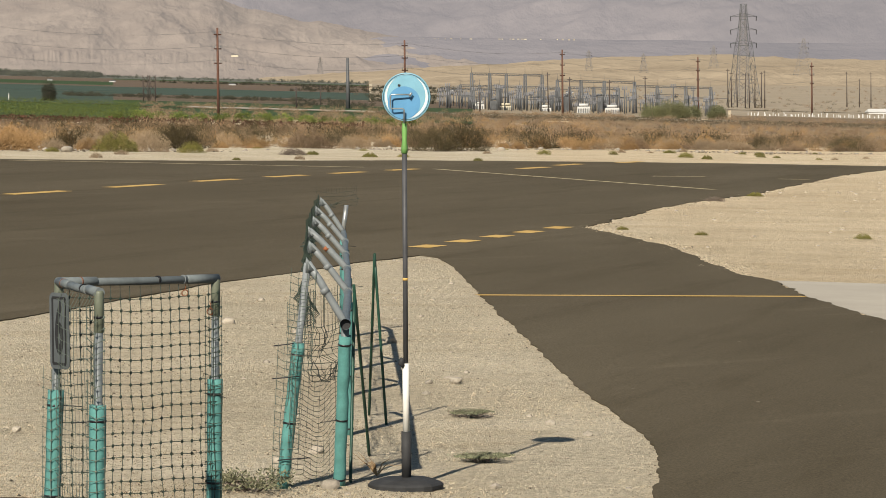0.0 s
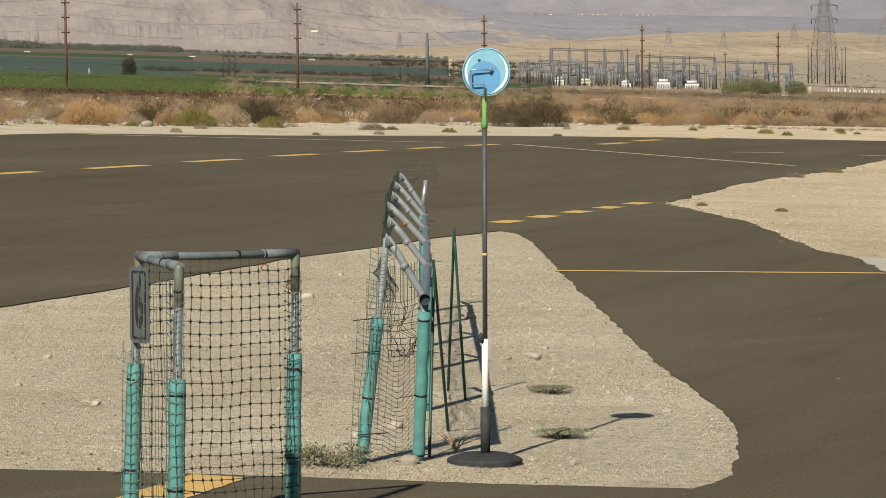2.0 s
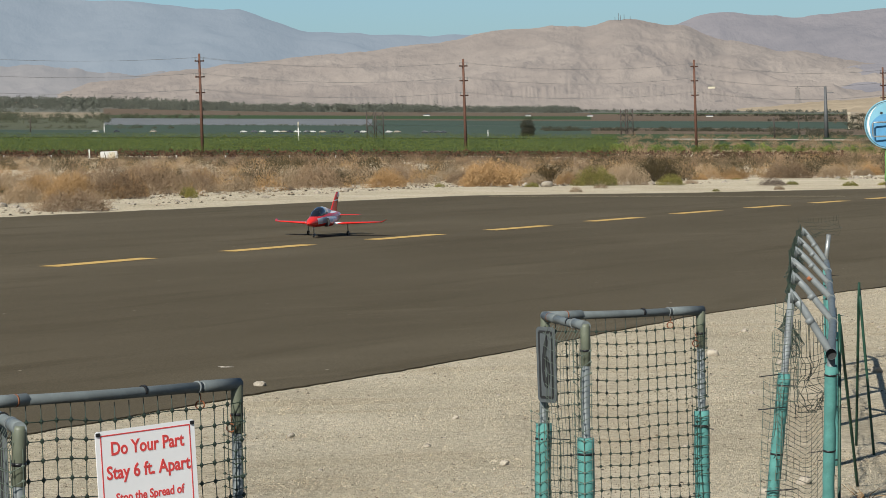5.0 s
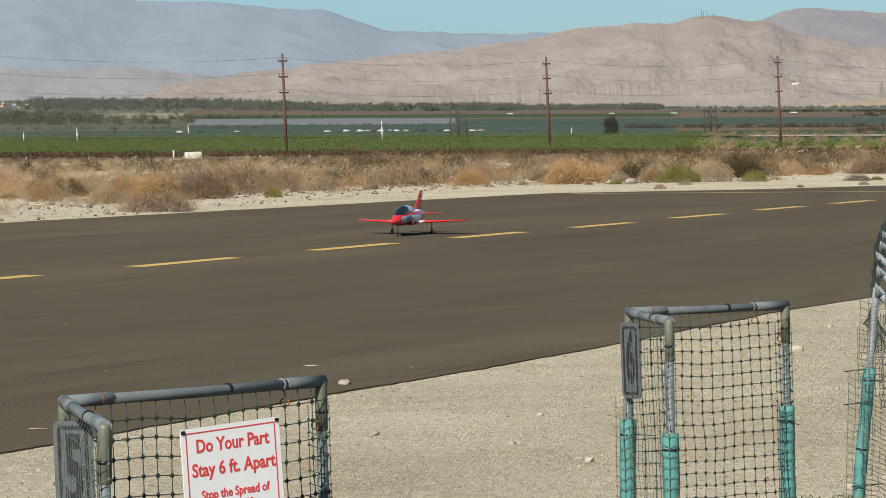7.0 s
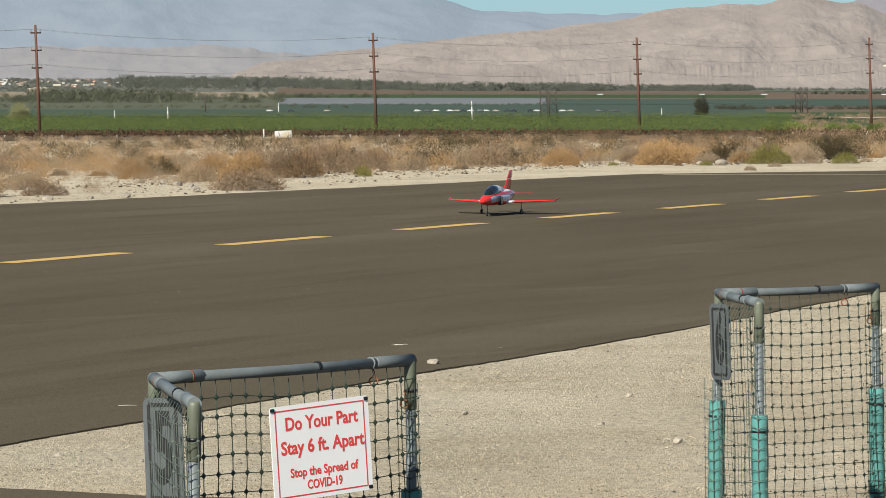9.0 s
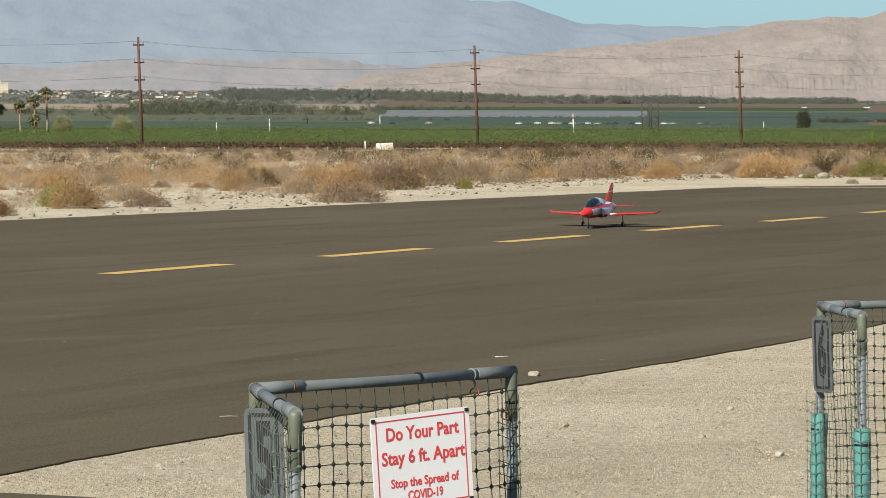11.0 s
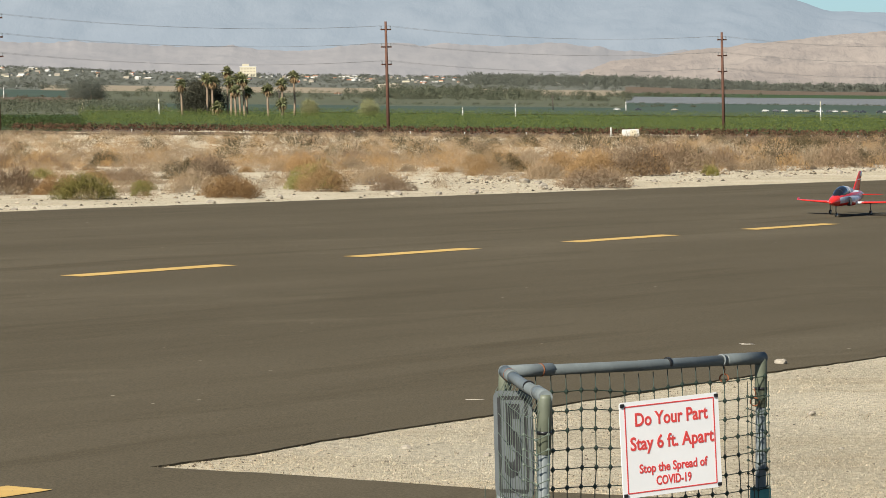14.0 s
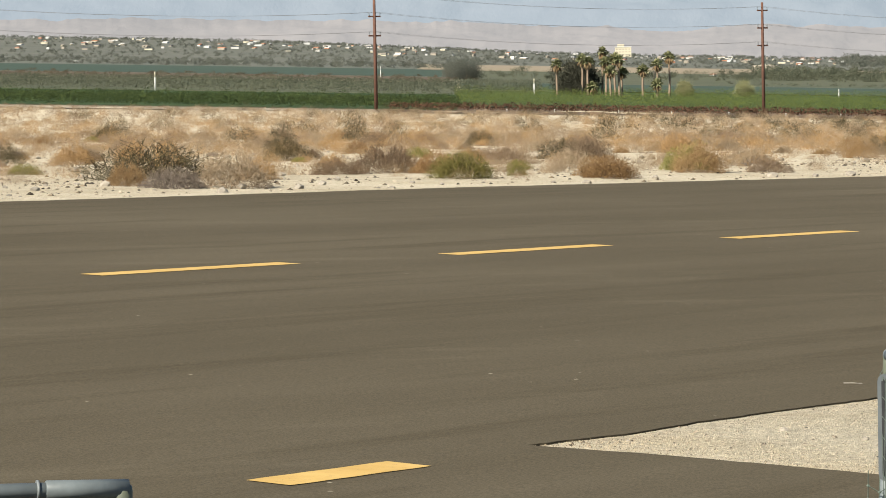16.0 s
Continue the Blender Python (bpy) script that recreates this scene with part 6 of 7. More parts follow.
def build_fields():
    field(5.0, 22.35, 409, 605, GRASS, "vineyard ground green with cover crop", 0.15)
    field(-0.5, 5.0, 470, 586, GRASS, "green vegetable field behind the desert", 0.15)
    field(5.4, 13.4, 606, 940, CROP, "broad flat blue-green crop field")
    field(13.4, 22.3, 606, 770, CROP, "long blue-green crop field")
    field(13.4, 22.3, 772, 1380, NURSERY, "weedy ground below the tree clumps")
    field(9.0, 13.4, 945, 1340, COVER, "field under pale crop covers")
    field(5.4, 9.0, 945, 1245, CROP, "flat blue-green crop field")
    field(5.4, 13.4, 1345, 1720, GRASS, "narrow green crop strip")
    field(5.4, 9.0, 1248, 1342, SOIL, "brown strip between two crops")
    field(13.4, 23.0, 1385, 2060, DRY, "dry tan field in the valley")
    field(-0.5, 5.4, 588, 700, GRASS, "green vegetable strip behind the gravel road")
    field(-0.5, 5.4, 702, 872, SOIL, "tilled brown field with palms")
    field(1.2, 5.4, 875, 1245, CROP, "flat blue-green crop field")
    field(-10.5, 1.15, 905, 2950, FLATS, "tan desert flats dotted with scrub", 0.2)
    field(1.2, 5.4, 1250, 2150, SOIL, "tilled brown field")
    field(5.4, 13.4, 1725, 2400, SOIL, "tilled brown field before the tree belt")
    field(1.2, 13.4, 2405, 3560, PLAIN, "haze-greyed olive plain below the buff hills", 0.15)
    field(1.2, 5.4, 2155, 2400, GRASS, "green field below the hills")
    field(22.36, 33.0, 380, 540, GRASS, "orchard ground green with weeds", 0.1)
    field(22.36, 33.0, 777, 945, SOIL, "dry brown ground behind the date nursery")
    field(22.36, 33.0, 948, 1430, CROP, "long dark green crop field")
    field(-10.0, 1.15, 415, 582, HEDGE_SOIL, "dark brown weedy flat behind the brush", 0.05)
    field(-10.5, -4.75, 606, 735, HEDGE_SOIL, "brown weedy flat before the white posts", 0.1)
    field(-10.5, -4.75, 738, 903, FLATS, "tan sandy ground behind the white posts", 0.1)
    field(1.2, 23.5, 354, 408, SOIL, "brown weedy bank below the dead hedge", 0.05)
    field(23.5, 33.0, 356, 383, FLATS, "tan sandy berm before the orchard", 0.05)
    field(22.36, 33.0, 542, 775, NURSERY, "weedy ground of the date nursery", 0.1)
    field(22.36, 33.0, 1435, 3600, PLAIN, "haze-greyed olive plain below the town", 0.15)
    field(13.4, 22.36, 2065, 3600, PLAIN, "haze-greyed olive plain below the hills", 0.15)
    crop_rows("vineyard", 5.0, 22.4, [412 + 4 * k for k in range(4)] + [434 + 9 * k for k in range(9)] + [520 + 16 * k for k in range(6)], 1.5, 1.2, 0.40, 0.062, 26, VINE, 51, "rows of bright green vines in the valley")
    field(-4.9, 4.2, 584, 604, ROAD, "pale gravel road behind the green hedge", 0.3)
    rng = np.random.default_rng(52)
    for k in range(17):
        az = 5.35 - 0.345 * k + rng.uniform(-0.04, 0.04)
        if az < 0.2:
            break
        x, y = polar(az, 436 + rng.uniform(-2, 2))
        e = thing("hedge_bush", pose(x, y, land(x, y) - 0.05, 0, 0, rng.uniform(0, 360)), "rounded leafy green bush in a planted row", "bush", "green hedge bushes")
        s = rng.uniform(0.85, 1.1) * (1.0 if az > 1 else 0.8)
        v, f, c = leaves(rng, 1500, 2.3 * s, 1.35 * s, 0.10, 0.05, 40)
        crown = new("crown", raw_mesh("crown", v, f, VINE))
        crown.parent = e
        stem = new("woody_base", limbs(rng, c[:8], 0.03, "woody_base", ASH))
        stem.parent = e
    crop_rows("orchard", 22.36, 33.0, [384 + 7 * k for k in range(7)], 1.85, 2.4, 0.4, 0.10, 40, CITRUS, 53, "dense dark green citrus orchard rows")
    crop_rows("dead_hedge", 1.2, 23.5, [377, 379, 381, 383], 1.1, 0.8, 0.25, 0.12, 8, HEDGE, 54, "low rust-brown dead hedge along the field")
    crop_rows("date_nursery", 21.0, 33.0, [546 + 18 * k for k in range(13)], 1.5, 3.0, 0.8, 0.15, 22, FROND, 55, "grey-green rows of young date palms")
    rng = random.Random(6)
    woodland("tree_belt", belt(rng, 420, 5.6, 8.4, 2450, 3000, 4.0, 7.0) + belt(rng, 800, 8.0, 16, 2350, 2950, 5.5, 9.0) + belt(rng, 120, 1.2, 5.6, 2500, 3000, 2.5, 4.0) + belt(rng, 150, 13.4, 22.3, 2080, 2500, 2.6, 4.5), HAZED_LEAF, 61, "dull belt of far trees across the valley", 110)
    woodland("field_trees", belt(rng, 70, 13.3, 18, 960, 1360, 2.6, 4.4) + belt(rng, 90, 14.9, 17.4, 1000, 1320, 3.6, 6.4) + belt(rng, 60, 12.2, 18, 800, 840, 1.0, 1.6) + belt(rng, 70, 17.4, 22.3, 900, 1330, 1.8, 4.0) + belt(rng, 40, 11.2, 13.6, 1350, 1400, 2.0, 3.4) + belt(rng, 110, 8.8, 13.4, 940, 952, 0.6, 1.0), MID_TREE, 66, "dark clumps of trees and hedges between fields", 260)
    woodland("palm_rows", belt(rng, 230, -0.3, 4.9, 1760, 1900, 1.5, 2.6) + belt(rng, 70, -0.4, 2.6, 1250, 1500, 1.6, 2.8), DARK_TREE, 62, "dark rows of date palms across the fields")
    woodland("date_hedge", belt(rng, 190, 1.6, 6.2, 765, 800, 1.0, 1.8) + belt(rng, 60, 1.2, 2.4, 640, 720, 0.9, 1.7) + belt(rng, 50, 0.1, 1.2, 800, 1100, 1.4, 2.6), DARK_TREE, 63, "dark hedge of date palms between fields")
    woodland("town_trees", belt(rng, 1500, 14, 33, 2500, 3300, 2.2, 4) + belt(rng, 1000, 22, 33, 1480, 2450, 2.2, 4.0) + belt(rng, 160, 15, 22.3, 2080, 2500, 2.2, 3.6) + belt(rng, 700, 13, 33, 3300, 3650, 3.0, 5.0), HAZED_LEAF, 64, "grey-green trees between the houses of a far town", 80)
    woodland("scrub_trees", belt(rng, 260, 22, 33, 780, 940, 0.9, 1.8), BROWN_SCRUB, 65, "brown scrub behind the date nursery")
    crop_rows("brown_thicket", -9.8, 1.1, [545 + 9 * k for k in range(5)], 0.9, 2.0, 0.30, 0.10, 14, BROWN_SCRUB, 57, "low dark brown thicket along the desert flat")


def house(az, r, el, w, d, h, wall, roof, turn, label):
    x, y = polar(az, r)
    z = land(x, y) if el is None else EYE + r * math.tan(radians(el))
    e = thing("house", pose(x, y, z, 0, 0, turn), label, "building", "buildings of the far town")
    bm = box(bmesh.new(), (0, 0, h / 2 - 0.5), (w, d, h + 1))
    b = part("wall", bm, wall, e)
    bm = bmesh.new()
    v = [bm.verts.new(p) for p in ((-w * 0.53, -d * 0.55, h), (w * 0.53, -d * 0.55, h), (w * 0.53, d * 0.55, h), (-w * 0.53, d * 0.55, h), (-w * 0.45, 0, h + d * 0.2), (w * 0.45, 0, h + d * 0.2))]
    for q in ((0, 1, 5, 4), (2, 3, 4, 5), (1, 2, 5), (3, 0, 4), (3, 2, 1, 0)):
        bm.faces.new([v[i] for i in q])
    part("roof", bm, roof, e)
    return e


def build_town():
    rng = random.Random(12)
    whites = "small white flat-fronted building in the far town"
    for k in range(230):
        az = rng.uniform(14.0, 31.5)
        wall = rng.choices((WHITE_WALL, CREAM, TAN_WALL, TERRACOTTA), (5, 3, 5, 0.8))[0]
        house(az, rng.uniform(2450, 3150), None, rng.uniform(1.6, 7.0) * rng.random() ** 0.3, 3.0, rng.uniform(0.8, 1.6), wall, rng.choice((WHITE_WALL, GREY_STEEL, TAN_WALL, TERRACOTTA)), rng.uniform(-25, 25), whites)
    for az, el, w in ((19.67, 0.26, 5), (18.14, 0.165, 6), (17.17, 0.14, 8), (16.56, 0.12, 4), (28.6, 0.86, 6), (26.8, 0.80, 4), (25.9, 0.74, 7), (24.6, 0.71, 4), (23.4, 0.66, 5)):
        house(az, 1240 if az < 22.3 else 1735, None, w * 0.38, 1.6, 0.7, WHITE_WALL, TERRACOTTA if az == 18.14 else WHITE_WALL, rng.uniform(-20, 20), "low white farm building among the fields")
    for az, el, w in ((3.45, 0.0, 6.5), (3.4, 0.405, 8), (6.43, 0.21, 5), (5.41, 0.2, 6), (8.1, 0.27, 6), (-2.1, 0.086, 7), (-0.15, 0.09, 6)):
        up = el > 0.1 and (az < 0 or az == 3.4)
        house(az, (3050 if az < 0 else 3600) if up else 1700, el if up else None, w * (0.9 if up else 0.5), 2, 1.0 if up else 0.7, CREAM if up else WHITE_WALL, GREY_STEEL, rng.uniform(-10, 10), "long white shed below the hills")
    for k in range(26):
        az = rng.uniform(-2.2, 1.0)
        house(az, 4045, 0.648 + 0.016 * az, rng.uniform(1, 3.2), 2, 0.8, rng.choice((CREAM, TAN_WALL, TAN_WALL)), TAN_WALL, 0, "small pale house on the valley slope")
    # the cream hotel and the storage tank
    x, y = polar(19.6, 3000)
    e = thing("hotel", pose(x, y, EYE + 3000 * math.tan(radians(0.745)), 0, 0, 19.6), "tall cream hotel block rising above the palms", "building")
    part("wall", box(box(bmesh.new(), (0, 0, 0), (14, 9, 14)), (-2, 0, 8), (6, 7, 3)), CREAM, e)
    for i in range(5):
        for j in range(3):
            part("window", box(bmesh.new(), (-5.4 + 2.7 * i, -4.52, 0.6 + 2.3 * j), (1.5, 0.1, 0.8)), TAN_WALL, e)
    part("roof", box(bmesh.new(), (0, 0, 7.2), (14.6, 9.6, 0.5)), WHITE_WALL, e)
    x, y = polar(17.28, 1790)
    e = thing("storage_tank", pose(x, y, EYE + 1790 * math.tan(radians(0.465))), "wide cream storage tank beyond the fields", "tank")
    # cream shell given the tan wall colour, dimmed to paint in haze
    part("shell", tube(bmesh.new(), (0, 0, -4), (0, 0, 2.2), 6.6, seg=28), TAN_WALL, e)
    part("roof", tube(bmesh.new(), (0, 0, 2.2), (0, 0, 2.6), 6.65, 1.0, 28), CREAM, e)


def build_pickups():
    """Farm trucks parked along the field road."""
    rng = random.Random(3)
    first = None
    body_dark = simple("dark vehicle paint", (0.03, 0.032, 0.04), 0.3, 0, 0.1, 2.0, 0, 0.5)
    for az, tone in ((13.55, "white"), (13.2, "dark"), (12.6, "tan"), (11.12, "white"), (10.95, "dark"), (10.81, "white"), (10.58, "white"), (10.46, "tan"), (10.36, "dark"), (10.24, "white"), (10.08, "dark"),
                     (9.99, "white"), (9.82, "tan"), (9.64, "dark"), (9.53, "dark"), (9.26, "dark"), (9.15, "white"), (8.73, "white"), (8.59, "tan"), (8.14, "dark"), (8.01, "dark"), (7.92, "dark"), (7.83, "dark")):
        r = 702 + rng.uniform(-4, 4)
        x, y = polar(az, r)
        e = thing("pickup_truck", pose(x, y, land(x, y) + 0.25, 0, 0, az + rng.uniform(-12, 12)) @ Matrix.Scale(0.72, 4), tone + " pickup truck parked beside the crop field", "pickup truck", "parked farm trucks")
        paint = {"white": WHITE_WALL, "tan": TAN_WALL, "dark": body_dark}[tone]
        part("body", box(bmesh.new(), (0, 0, 0.34), (1.9, 0.75, 0.30), None, 0.05), paint, e)
        part("cab", box(bmesh.new(), (-0.1, 0, 0.60), (0.8, 0.68, 0.30), None, 0.07), paint, e)
        part("window", box(bmesh.new(), (-0.1, 0, 0.62), (0.6, 0.70, 0.16)), GLASS_DARK, e)
        for wx in (-0.6, 0.6):
            for wy in (-0.33, 0.33):
                part("wheel", tube(bmesh.new(), (wx, wy - 0.06, 0.16), (wx, wy + 0.06, 0.16), 0.16, seg=12), BLACK, e)


OLD_POLE = simple("weathered dark pole timber", (0.055, 0.042, 0.036), 0.85, 0, 0.3, 1.5)


def build_posts():
    rng = random.Random(8)
    for k in range(15):
        x, y = polar(8.6 + 0.93 * k + rng.uniform(-0.1, 0.1), 375)
        e = thing("irrigation_riser", pose(x, y, land(x, y)), "short white irrigation riser before the dead hedge", "pipe", "white irrigation risers")
        part("pipe", tube(bmesh.new(), (0, 0, -0.1), (0, 0, 0.3), 0.04, seg=8), WHITE_WALL, e)
        part("valve", tube(bmesh.new(), (-0.07, 0, 0.3), (0.07, 0, 0.3), 0.06, seg=8), WHITE_WALL, e)
    for az, r, h in ((27.31, 532, 3.0), (21.08, 544, 2.7), (16.09, 581, 1.5), (15.22, 569, 2.2), (10.22, 560, 3.2), (23.6, 900, 3.0), (7.1, 640, 1.4), (13.4, 700, 2.0)):
        x, y = polar(az, r)
        e = thing("field_post", pose(x, y, land(x, y)), "white standpipe post among the crop rows", "post", "white field posts")
        part("shaft", tube(bmesh.new(), (0, 0, -0.2), (0, 0, h * 0.72), 0.11, seg=10), WHITE_WALL, e)
        part("cap", tube(bmesh.new(), (0, 0, h * 0.74), (0, 0, h), 0.09, seg=10), WHITE_WALL if r > 560 else CREAM, e)
    for az, r, h in ((19.1, 720, 4), (19.3, 722, 3.6), (14.6, 700, 3.4), (2.4, 620, 4.2), (2.0, 700, 4.5),
                     (-4.7, 1000, 11.4), (-4.76, 1010, 10.6), (-4.85, 1000, 10.4), (-4.98, 980, 10.2), (-5.05, 990, 10.2), (-5.14, 1000, 11.2), (-5.25, 1010, 10.8), (-5.3, 1000, 11.2), (-6.64, 1150, 12), (-6.84, 1150, 9.8), (-7.03, 1150, 12), (-2.1, 690, 7.4), (-2.75, 690, 7.0), (-0.62, 660, 4.0), (-3.35, 700, 8.0), (-1.75, 700, 8.2)):
        x, y = polar(az, r)
        e = thing("timber_pole", pose(x, y, land(x, y) - 0.2, 0, rng.uniform(-1, 1), 0), "dark slim timber pole standing far off", "pole", "far timber poles")
        part("shaft", tube(bmesh.new(), (0, 0, 0), (0, 0, h), 0.12 if r < 800 else 0.18, 0.09, 8), OLD_POLE, e)
        part("crossarm", box(bmesh.new(), (0, 0, h - 0.5), (1.0, 0.1, 0.12)), OLD_POLE, e)
    for azs, r, h in (((9.09, 8.97), 610, 4.7), ((8.94, 8.82), 613, 4.7), ((4.91, 4.83), 676, 5.3), ((4.80, 4.71), 678, 5.3)):
        x, y = polar(azs[0], r)
        p = polar(azs[1], r)
        d = Vector((p[0] - x, p[1] - y, 0))
        e = thing("braced_frame", pose(x, y, land(x, y)), "dark timber pole frame with crossed bracing", "pole", "braced pole frames")
        for o in (Vector(), d):
            part("shaft", tube(bmesh.new(), o - Vector((0, 0, 0.2)), o + Vector((0, 0, h)), 0.10, 0.08, 8), OLD_POLE, e)
        for k in range(3):
            lo, hi = Vector((0, 0, h * (0.12 + 0.28 * k))), Vector((0, 0, h * (0.40 + 0.28 * k)))
            part("brace", tube(tube(bmesh.new(), lo, hi + d, 0.045, seg=5), lo + d, hi, 0.045, seg=5), OLD_POLE, e)
    x, y = polar(1.55, 637)
    e = thing("steel_pole", pose(x, y, land(x, y)), "thick grey steel transmission pole", "pole")
    part("shaft", tube(bmesh.new(), (0, 0, -0.3), (0, 0, 9.6), 0.42, 0.24, 14), GREY_STEEL, e)
    part("arm", box(bmesh.new(), (0.7, 0, 8.4), (1.6, 0.1, 0.12)), GREY_STEEL, e)
    # the white box behind the brush, and the white fence by the substation
    x, y = polar(13.34, 371)
    e = thing("utility_box", pose(x, y, land(x, y), 0, 0, 13), "white utility cabinet standing behind the brush", "cabinet")
    part("body", box(bmesh.new(), (0, 0, 0.35), (1.8, 0.8, 0.9), None, 0.04), WHITE_WALL, e)
    part("door", box(bmesh.new(), (0.3, -0.41, 0.4), (0.7, 0.03, 0.6)), CREAM, e)
    x, y = polar(13.66, 371)
    tagged(part("marker_post", tube(bmesh.new(), (x, y, land(x, y)), (x, y, land(x, y) + 1.0), 0.08, seg=8), WHITE_WALL), "thin white marker post in the brush", "post")
    a = polar(-5.0, 745)
    b = polar(-7.9, 770)
    e = thing("white_fence", pose(*a, land(*a)), "row of white posts beside the substation yard", "fence")
    for k in range(56):
        u = k / 55 + rng.uniform(-0.01, 0.01)
        x, y = a[0] + (b[0] - a[0]) * u, a[1] + (b[1] - a[1]) * u
        h = rng.uniform(0.45, 1.0)
        part("post", box(bmesh.new(), (x - a[0], y - a[1], land(x, y) - land(*a) + h / 2), (rng.uniform(0.10, 0.30), 0.12, h)), WHITE_WALL, e)
    house(-7.15, 905, -0.69, 6.0, 4, 1.2, WHITE_WALL, WHITE_WALL, 5, "low white shed beside the substation yard")


def lattice_tower(az, r, el, h, spread, arms=True):
    x, y = polar(az, r)
    e = thing("transmission_tower", pose(x, y, EYE + r * math.tan(radians(el)), 0, 0, az + 15), "grey steel lattice transmission tower", "pylon", "transmission towers")
    steel = GREY_STEEL if r < 1200 else HAZY_STEEL
    t = 0.00006 * r if r < 2000 else 0.000028 * r
    wide = lambda z: spread * (1 - z / h) ** 1.25 + 0.045 * h * (0.55 if z > h * 0.6 else 0.8)
    zs = [h * u for u in (0, 0.14, 0.27, 0.39, 0.5, 0.6, 0.69, 0.77, 0.85, 0.93, 1.0)]
    for sx, sy in ((1, 1), (1, -1), (-1, 1), (-1, -1)):
        part("leg", chain(bmesh.new(), [(sx * wide(z), sy * wide(z), z) for z in zs], t * 1.3, 4), steel, e)
    bm = bmesh.new()
    for z0, z1 in zip(zs, zs[1:]):
        a, b = wide(z0), wide(z1)
        for s in (1, -1):
            for p, q in (((-a, s * a, z0), (b, s * b, z1)), ((a, s * a, z0), (-b, s * b, z1)), ((s * a, -a, z0), (s * b, b, z1)), ((s * a, a, z0), (s * b, -b, z1)), ((-b, s * b, z1), (b, s * b, z1))):
                tube(bm, p, q, t * 0.7, seg=4, caps=False)
    part("bracing", bm, steel, e)
    if arms:
        for z in (0.62, 0.75, 0.88):
            for s in (1, -1):
                bm = bmesh.new()
                L = 0.13 * h
                tube(bm, (s * 0.3, 0, z * h + 0.03 * h), (s * L, 0, z * h), t, seg=4)
                tube(bm, (s * 0.3, 0, z * h), (s * L, 0, z * h), t, seg=4)
                arm = part("arm", bm, steel, e)
                part("insulator", tube(bmesh.new(), (s * L, 0, z * h), (s * L * 0.97, 0, z * h - 0.045 * h), t * 2.2, t * 1.6, 6), DARK_PAINT, arm)
    return e


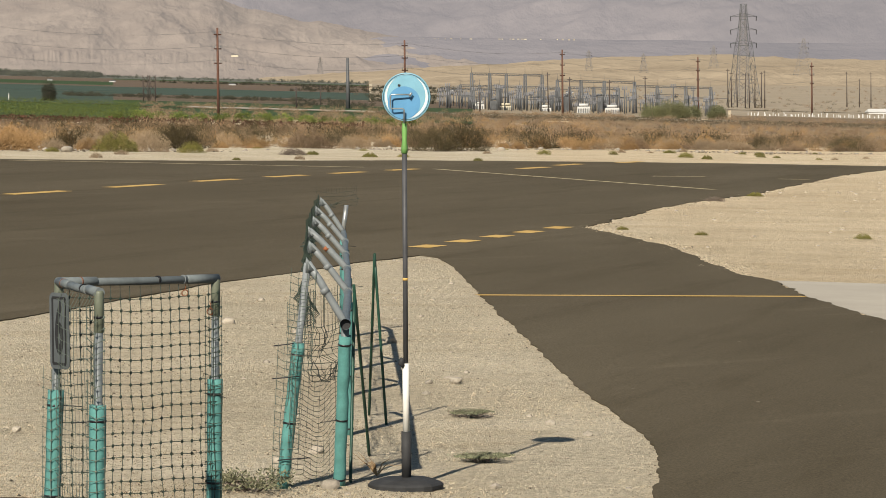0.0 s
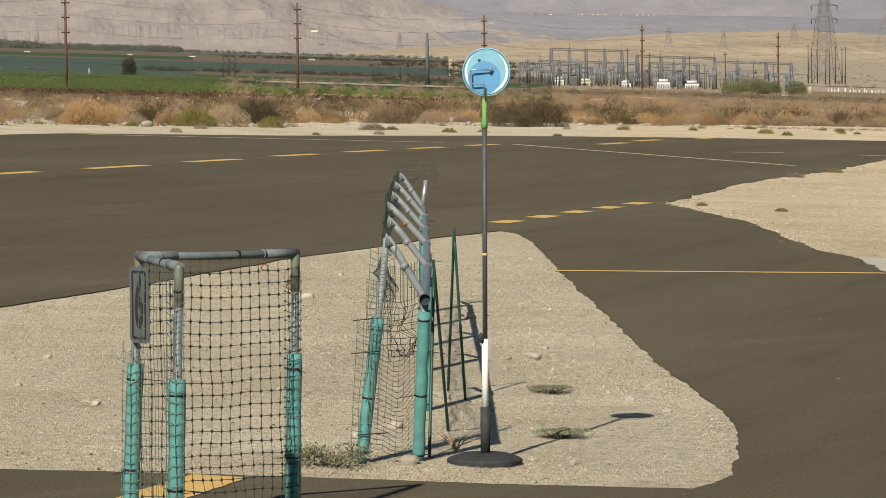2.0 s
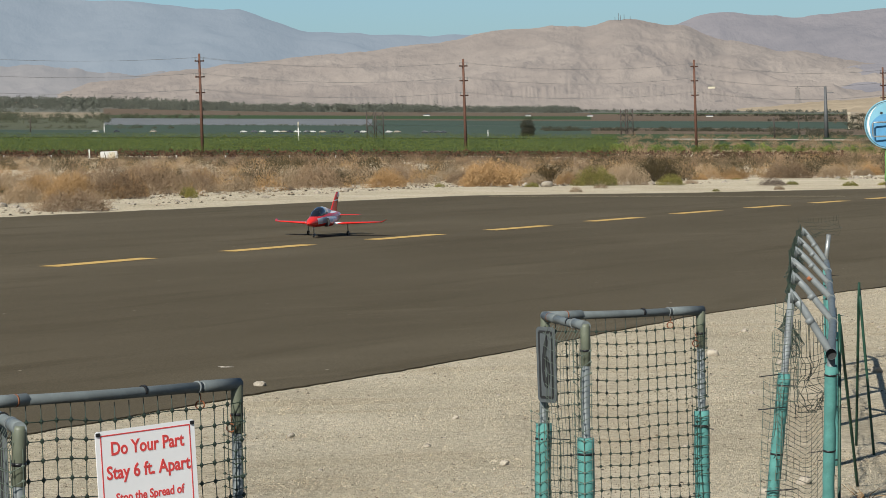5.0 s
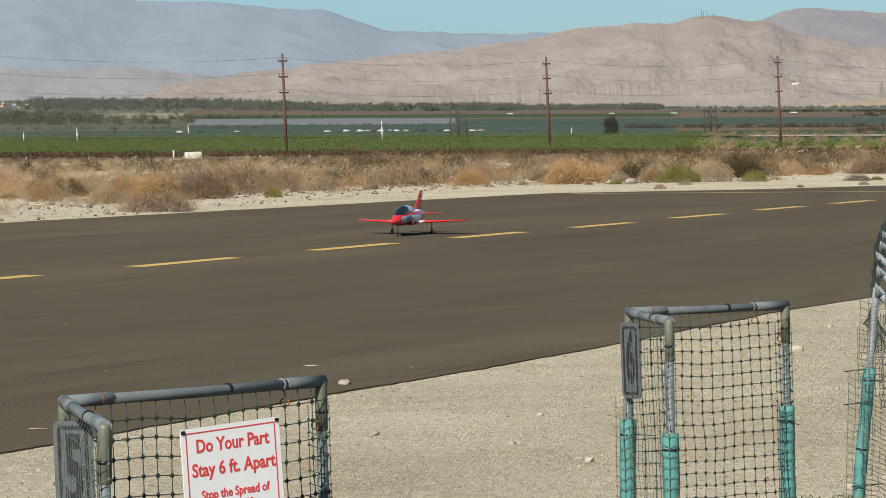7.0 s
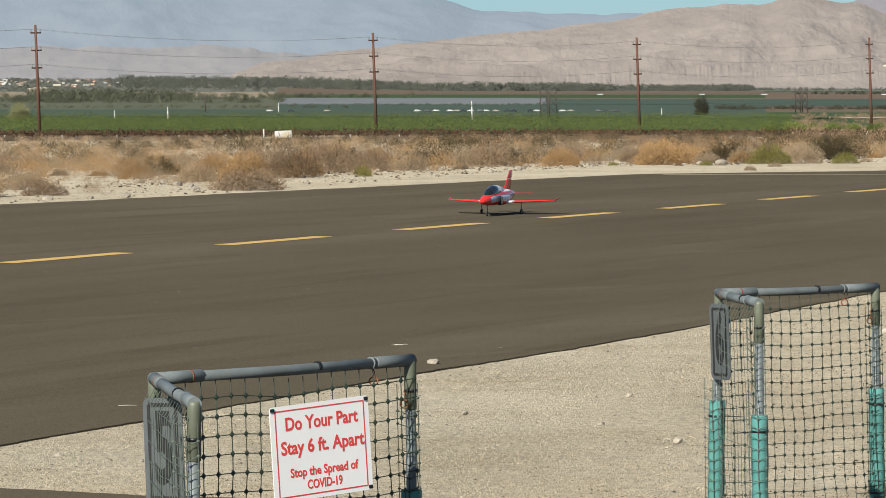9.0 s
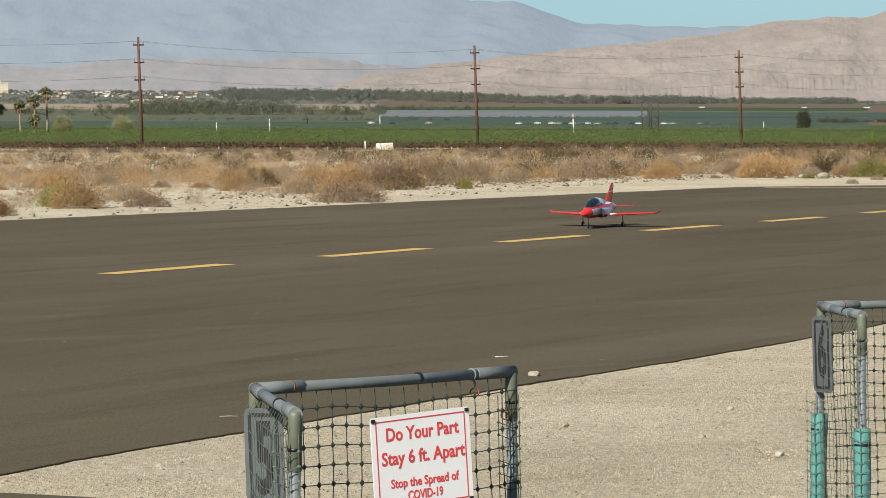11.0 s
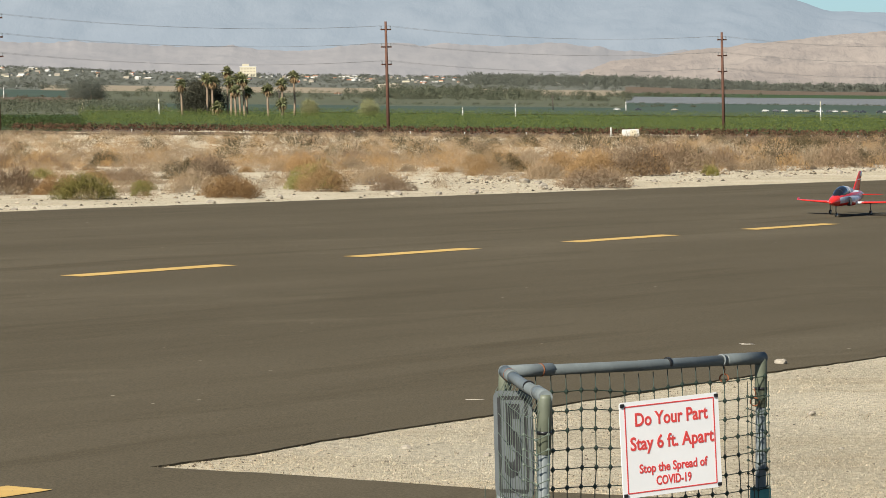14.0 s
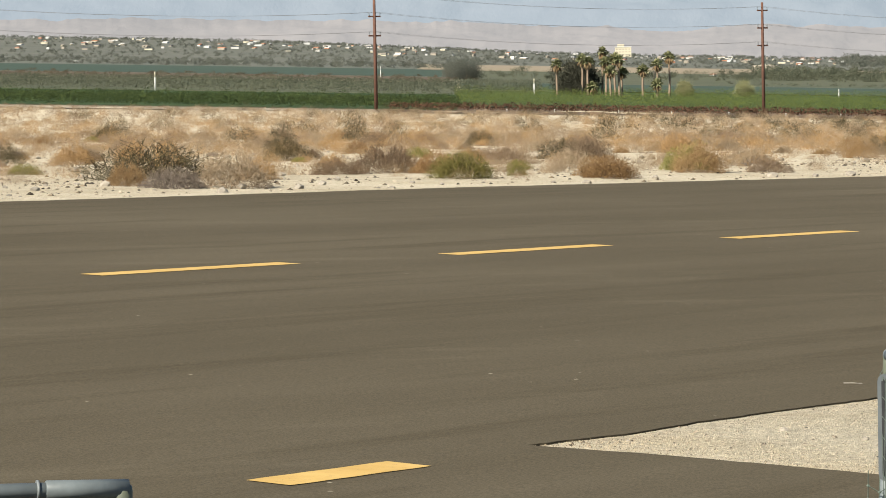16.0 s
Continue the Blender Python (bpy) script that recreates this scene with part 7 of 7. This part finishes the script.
def build_substation():
    rng = random.Random(2)
    x0, y0 = polar(-2.1, 720)
    z0 = land(x0, y0)
    e = thing("substation", pose(x0, y0, z0), "electrical substation of grey steel gantries and busbars", "substation")
    at = lambda az, r: (polar(az, r)[0] - x0, polar(az, r)[1] - y0, land(*polar(az, r)) - z0)
    field(-4.7, 0.7, 640, 900, DRY, "pale gravel yard of the substation", 0.1)
    # gantries: pairs of tapered columns under a beam
    for row, h, r in (((-0.49, -0.79, -1.06, -1.37, -1.65), 7.6, 735), ((-1.9, -2.29, -2.67, -3.17), 6.6, 728), ((-3.17, -3.54, -4.01, -4.42), 5.9, 740), ((-0.3, -0.62, -0.95, -1.28, -1.6, -1.92), 5.0, 760), ((-0.1, -0.5, -0.92), 4.4, 712), ((-2.1, -2.5, -2.9), 5.2, 752)):
        tops = []
        for az in row:
            x, y, z = at(az, r)
            for s in (-0.35, 0.35):
                part("column", chain(bmesh.new(), [(x + s * 0.9, y, z), (x + s * 0.5, y, z + h)], [0.24, 0.17], 6), GREY_STEEL, e)
            part("spire", tube(bmesh.new(), (x, y, z + h - 0.1), (x, y, z + h + 1.3), 0.05, 0.02, 6), GREY_STEEL, e)
            tops.append(Vector((x, y, z + h)))
        for a, b in zip(tops, tops[1:]):
            bm = bmesh.new()
            for dz in (0.0, -0.35):
                tube(bm, a + Vector((0, 0, dz)), b + Vector((0, 0, dz)), 0.06, seg=4)
            n = 8
            for k in range(n):
                tube(bm, a.lerp(b, k / n) + Vector((0, 0, -0.35 * (k % 2))), a.lerp(b, (k + 1) / n) + Vector((0, 0, -0.35 * ((k + 1) % 2))), 0.035, seg=4)
            part("beam", bm, GREY_STEEL, e)
    # switchgear: posts with white insulators
    pale = simple("pale porcelain", (0.19, 0.19, 0.20), 0.4, 0, 0.1, 3.0)
    bm = chain(bmesh.new(), [(0, 0, 0.08 * q) for q in range(9)], [0.13 if q % 2 == 0 else 0.07 for q in range(9)], 6)
    stack = bpy.data.meshes.new("insulator")
    bm.to_mesh(stack)
    bm.free()
    stack.materials.append(pale)
    for k in range(230):
        az = rng.uniform(-4.5, 0.1)
        r = rng.uniform(690, 790)
        x, y, z = at(az, r)
        h = rng.uniform(1.2, 3.4) + (rng.uniform(0, 2.6) if k % 3 == 0 else 0)
        g = part("switchgear_post", tube(bmesh.new(), (x, y, z), (x, y, z + h), 0.11, seg=6), GREY_STEEL, e)
        part("crossbar", box(bmesh.new(), (x, y, z + h), (1.0, 0.12, 0.1)), GREY_STEEL, g)
        for s in (-0.4, 0.0, 0.4):
            ob = new("insulator", stack)
            ob.parent = g
            ob.location = (x + s, y, z + h + 0.04)
    for k in range(26):
        a = rng.uniform(-4.2, -0.1)
        p, q = at(a, rng.uniform(700, 780)), at(a - rng.uniform(0.2, 0.6), rng.uniform(700, 780))
        h = rng.uniform(2.2, 4.6)
        part("busbar", tube(bmesh.new(), (p[0], p[1], p[2] + h), (q[0], q[1], q[2] + h), 0.05, seg=5), GREY_STEEL, e)
    for az, r, w, h, mat in ((-0.6, 720, 2.4, 1.1, WHITE_WALL), (-0.85, 705, 1.6, 2.0, GREY_STEEL), (-1.05, 718, 2.6, 0.9, CREAM), (-2.33, 690, 2.6, 1.4, WHITE_WALL), (-2.8, 690, 2.8, 1.3, WHITE_WALL), (-2.05, 700, 0.9, 3.2, GREY_STEEL), (-2.6, 700, 1.0, 3.4, GREY_STEEL), (-1.7, 712, 2.4, 0.8, WHITE_WALL)):
        x, y, z = at(az, r)
        bm = box(bmesh.new(), (x, y, z + h / 2), (w, 1.5, h), None, 0.08)
        tr = part("transformer", bm, mat, e)
        bm = bmesh.new()
        for k in range(int(w / 0.35)):
            box(bm, (x - w / 2 + 0.2 + 0.35 * k, y - 0.85, z + h * 0.45), (0.12, 0.25, h * 0.6))
        part("radiator", bm, GREY_STEEL, tr)
        part("conservator", tube(bmesh.new(), (x - w * 0.35, y, z + h + 0.35), (x + w * 0.35, y, z + h + 0.35), 0.28, seg=10), mat, tr)


build_palms()
build_fields()
build_town()
build_pickups()
build_posts()
build_substation()
lattice_tower(-4.96, 1100, -0.52, 32.5, 3.4)
lattice_tower(-4.95, 1240, -0.5, 33.0, 1.0, False)
lattice_tower(-5.94, 2300, -0.02, 25.0, 5.0)
lattice_tower(-4.47, 2500, 0.12, 16.5, 2.6)
lattice_tower(-3.32, 2600, 0.06, 14.5, 2.4)
lattice_tower(-2.42, 2500, 0.1, 15.0, 2.0)
lattice_tower(2.0, 2900, 0.1, 14.0, 2.0)


def build_masts():
    for az, el, h in ((4.89, 1.56, 8.5), (4.80, 1.56, 7.0), (4.86, 1.56, 6.0), (4.70, 1.55, 5.0), (4.95, 1.54, 5.5)):
        x, y = polar(az, 4190)
        z = EYE + 4190 * math.tan(radians(el))
        tagged(part("radio_mast", tube(bmesh.new(), (x, y, z - 4), (x, y, z + h), 0.35, 0.25, 6), GREY_STEEL), "thin radio mast on the hill crest", "mast", "radio masts")


build_masts()
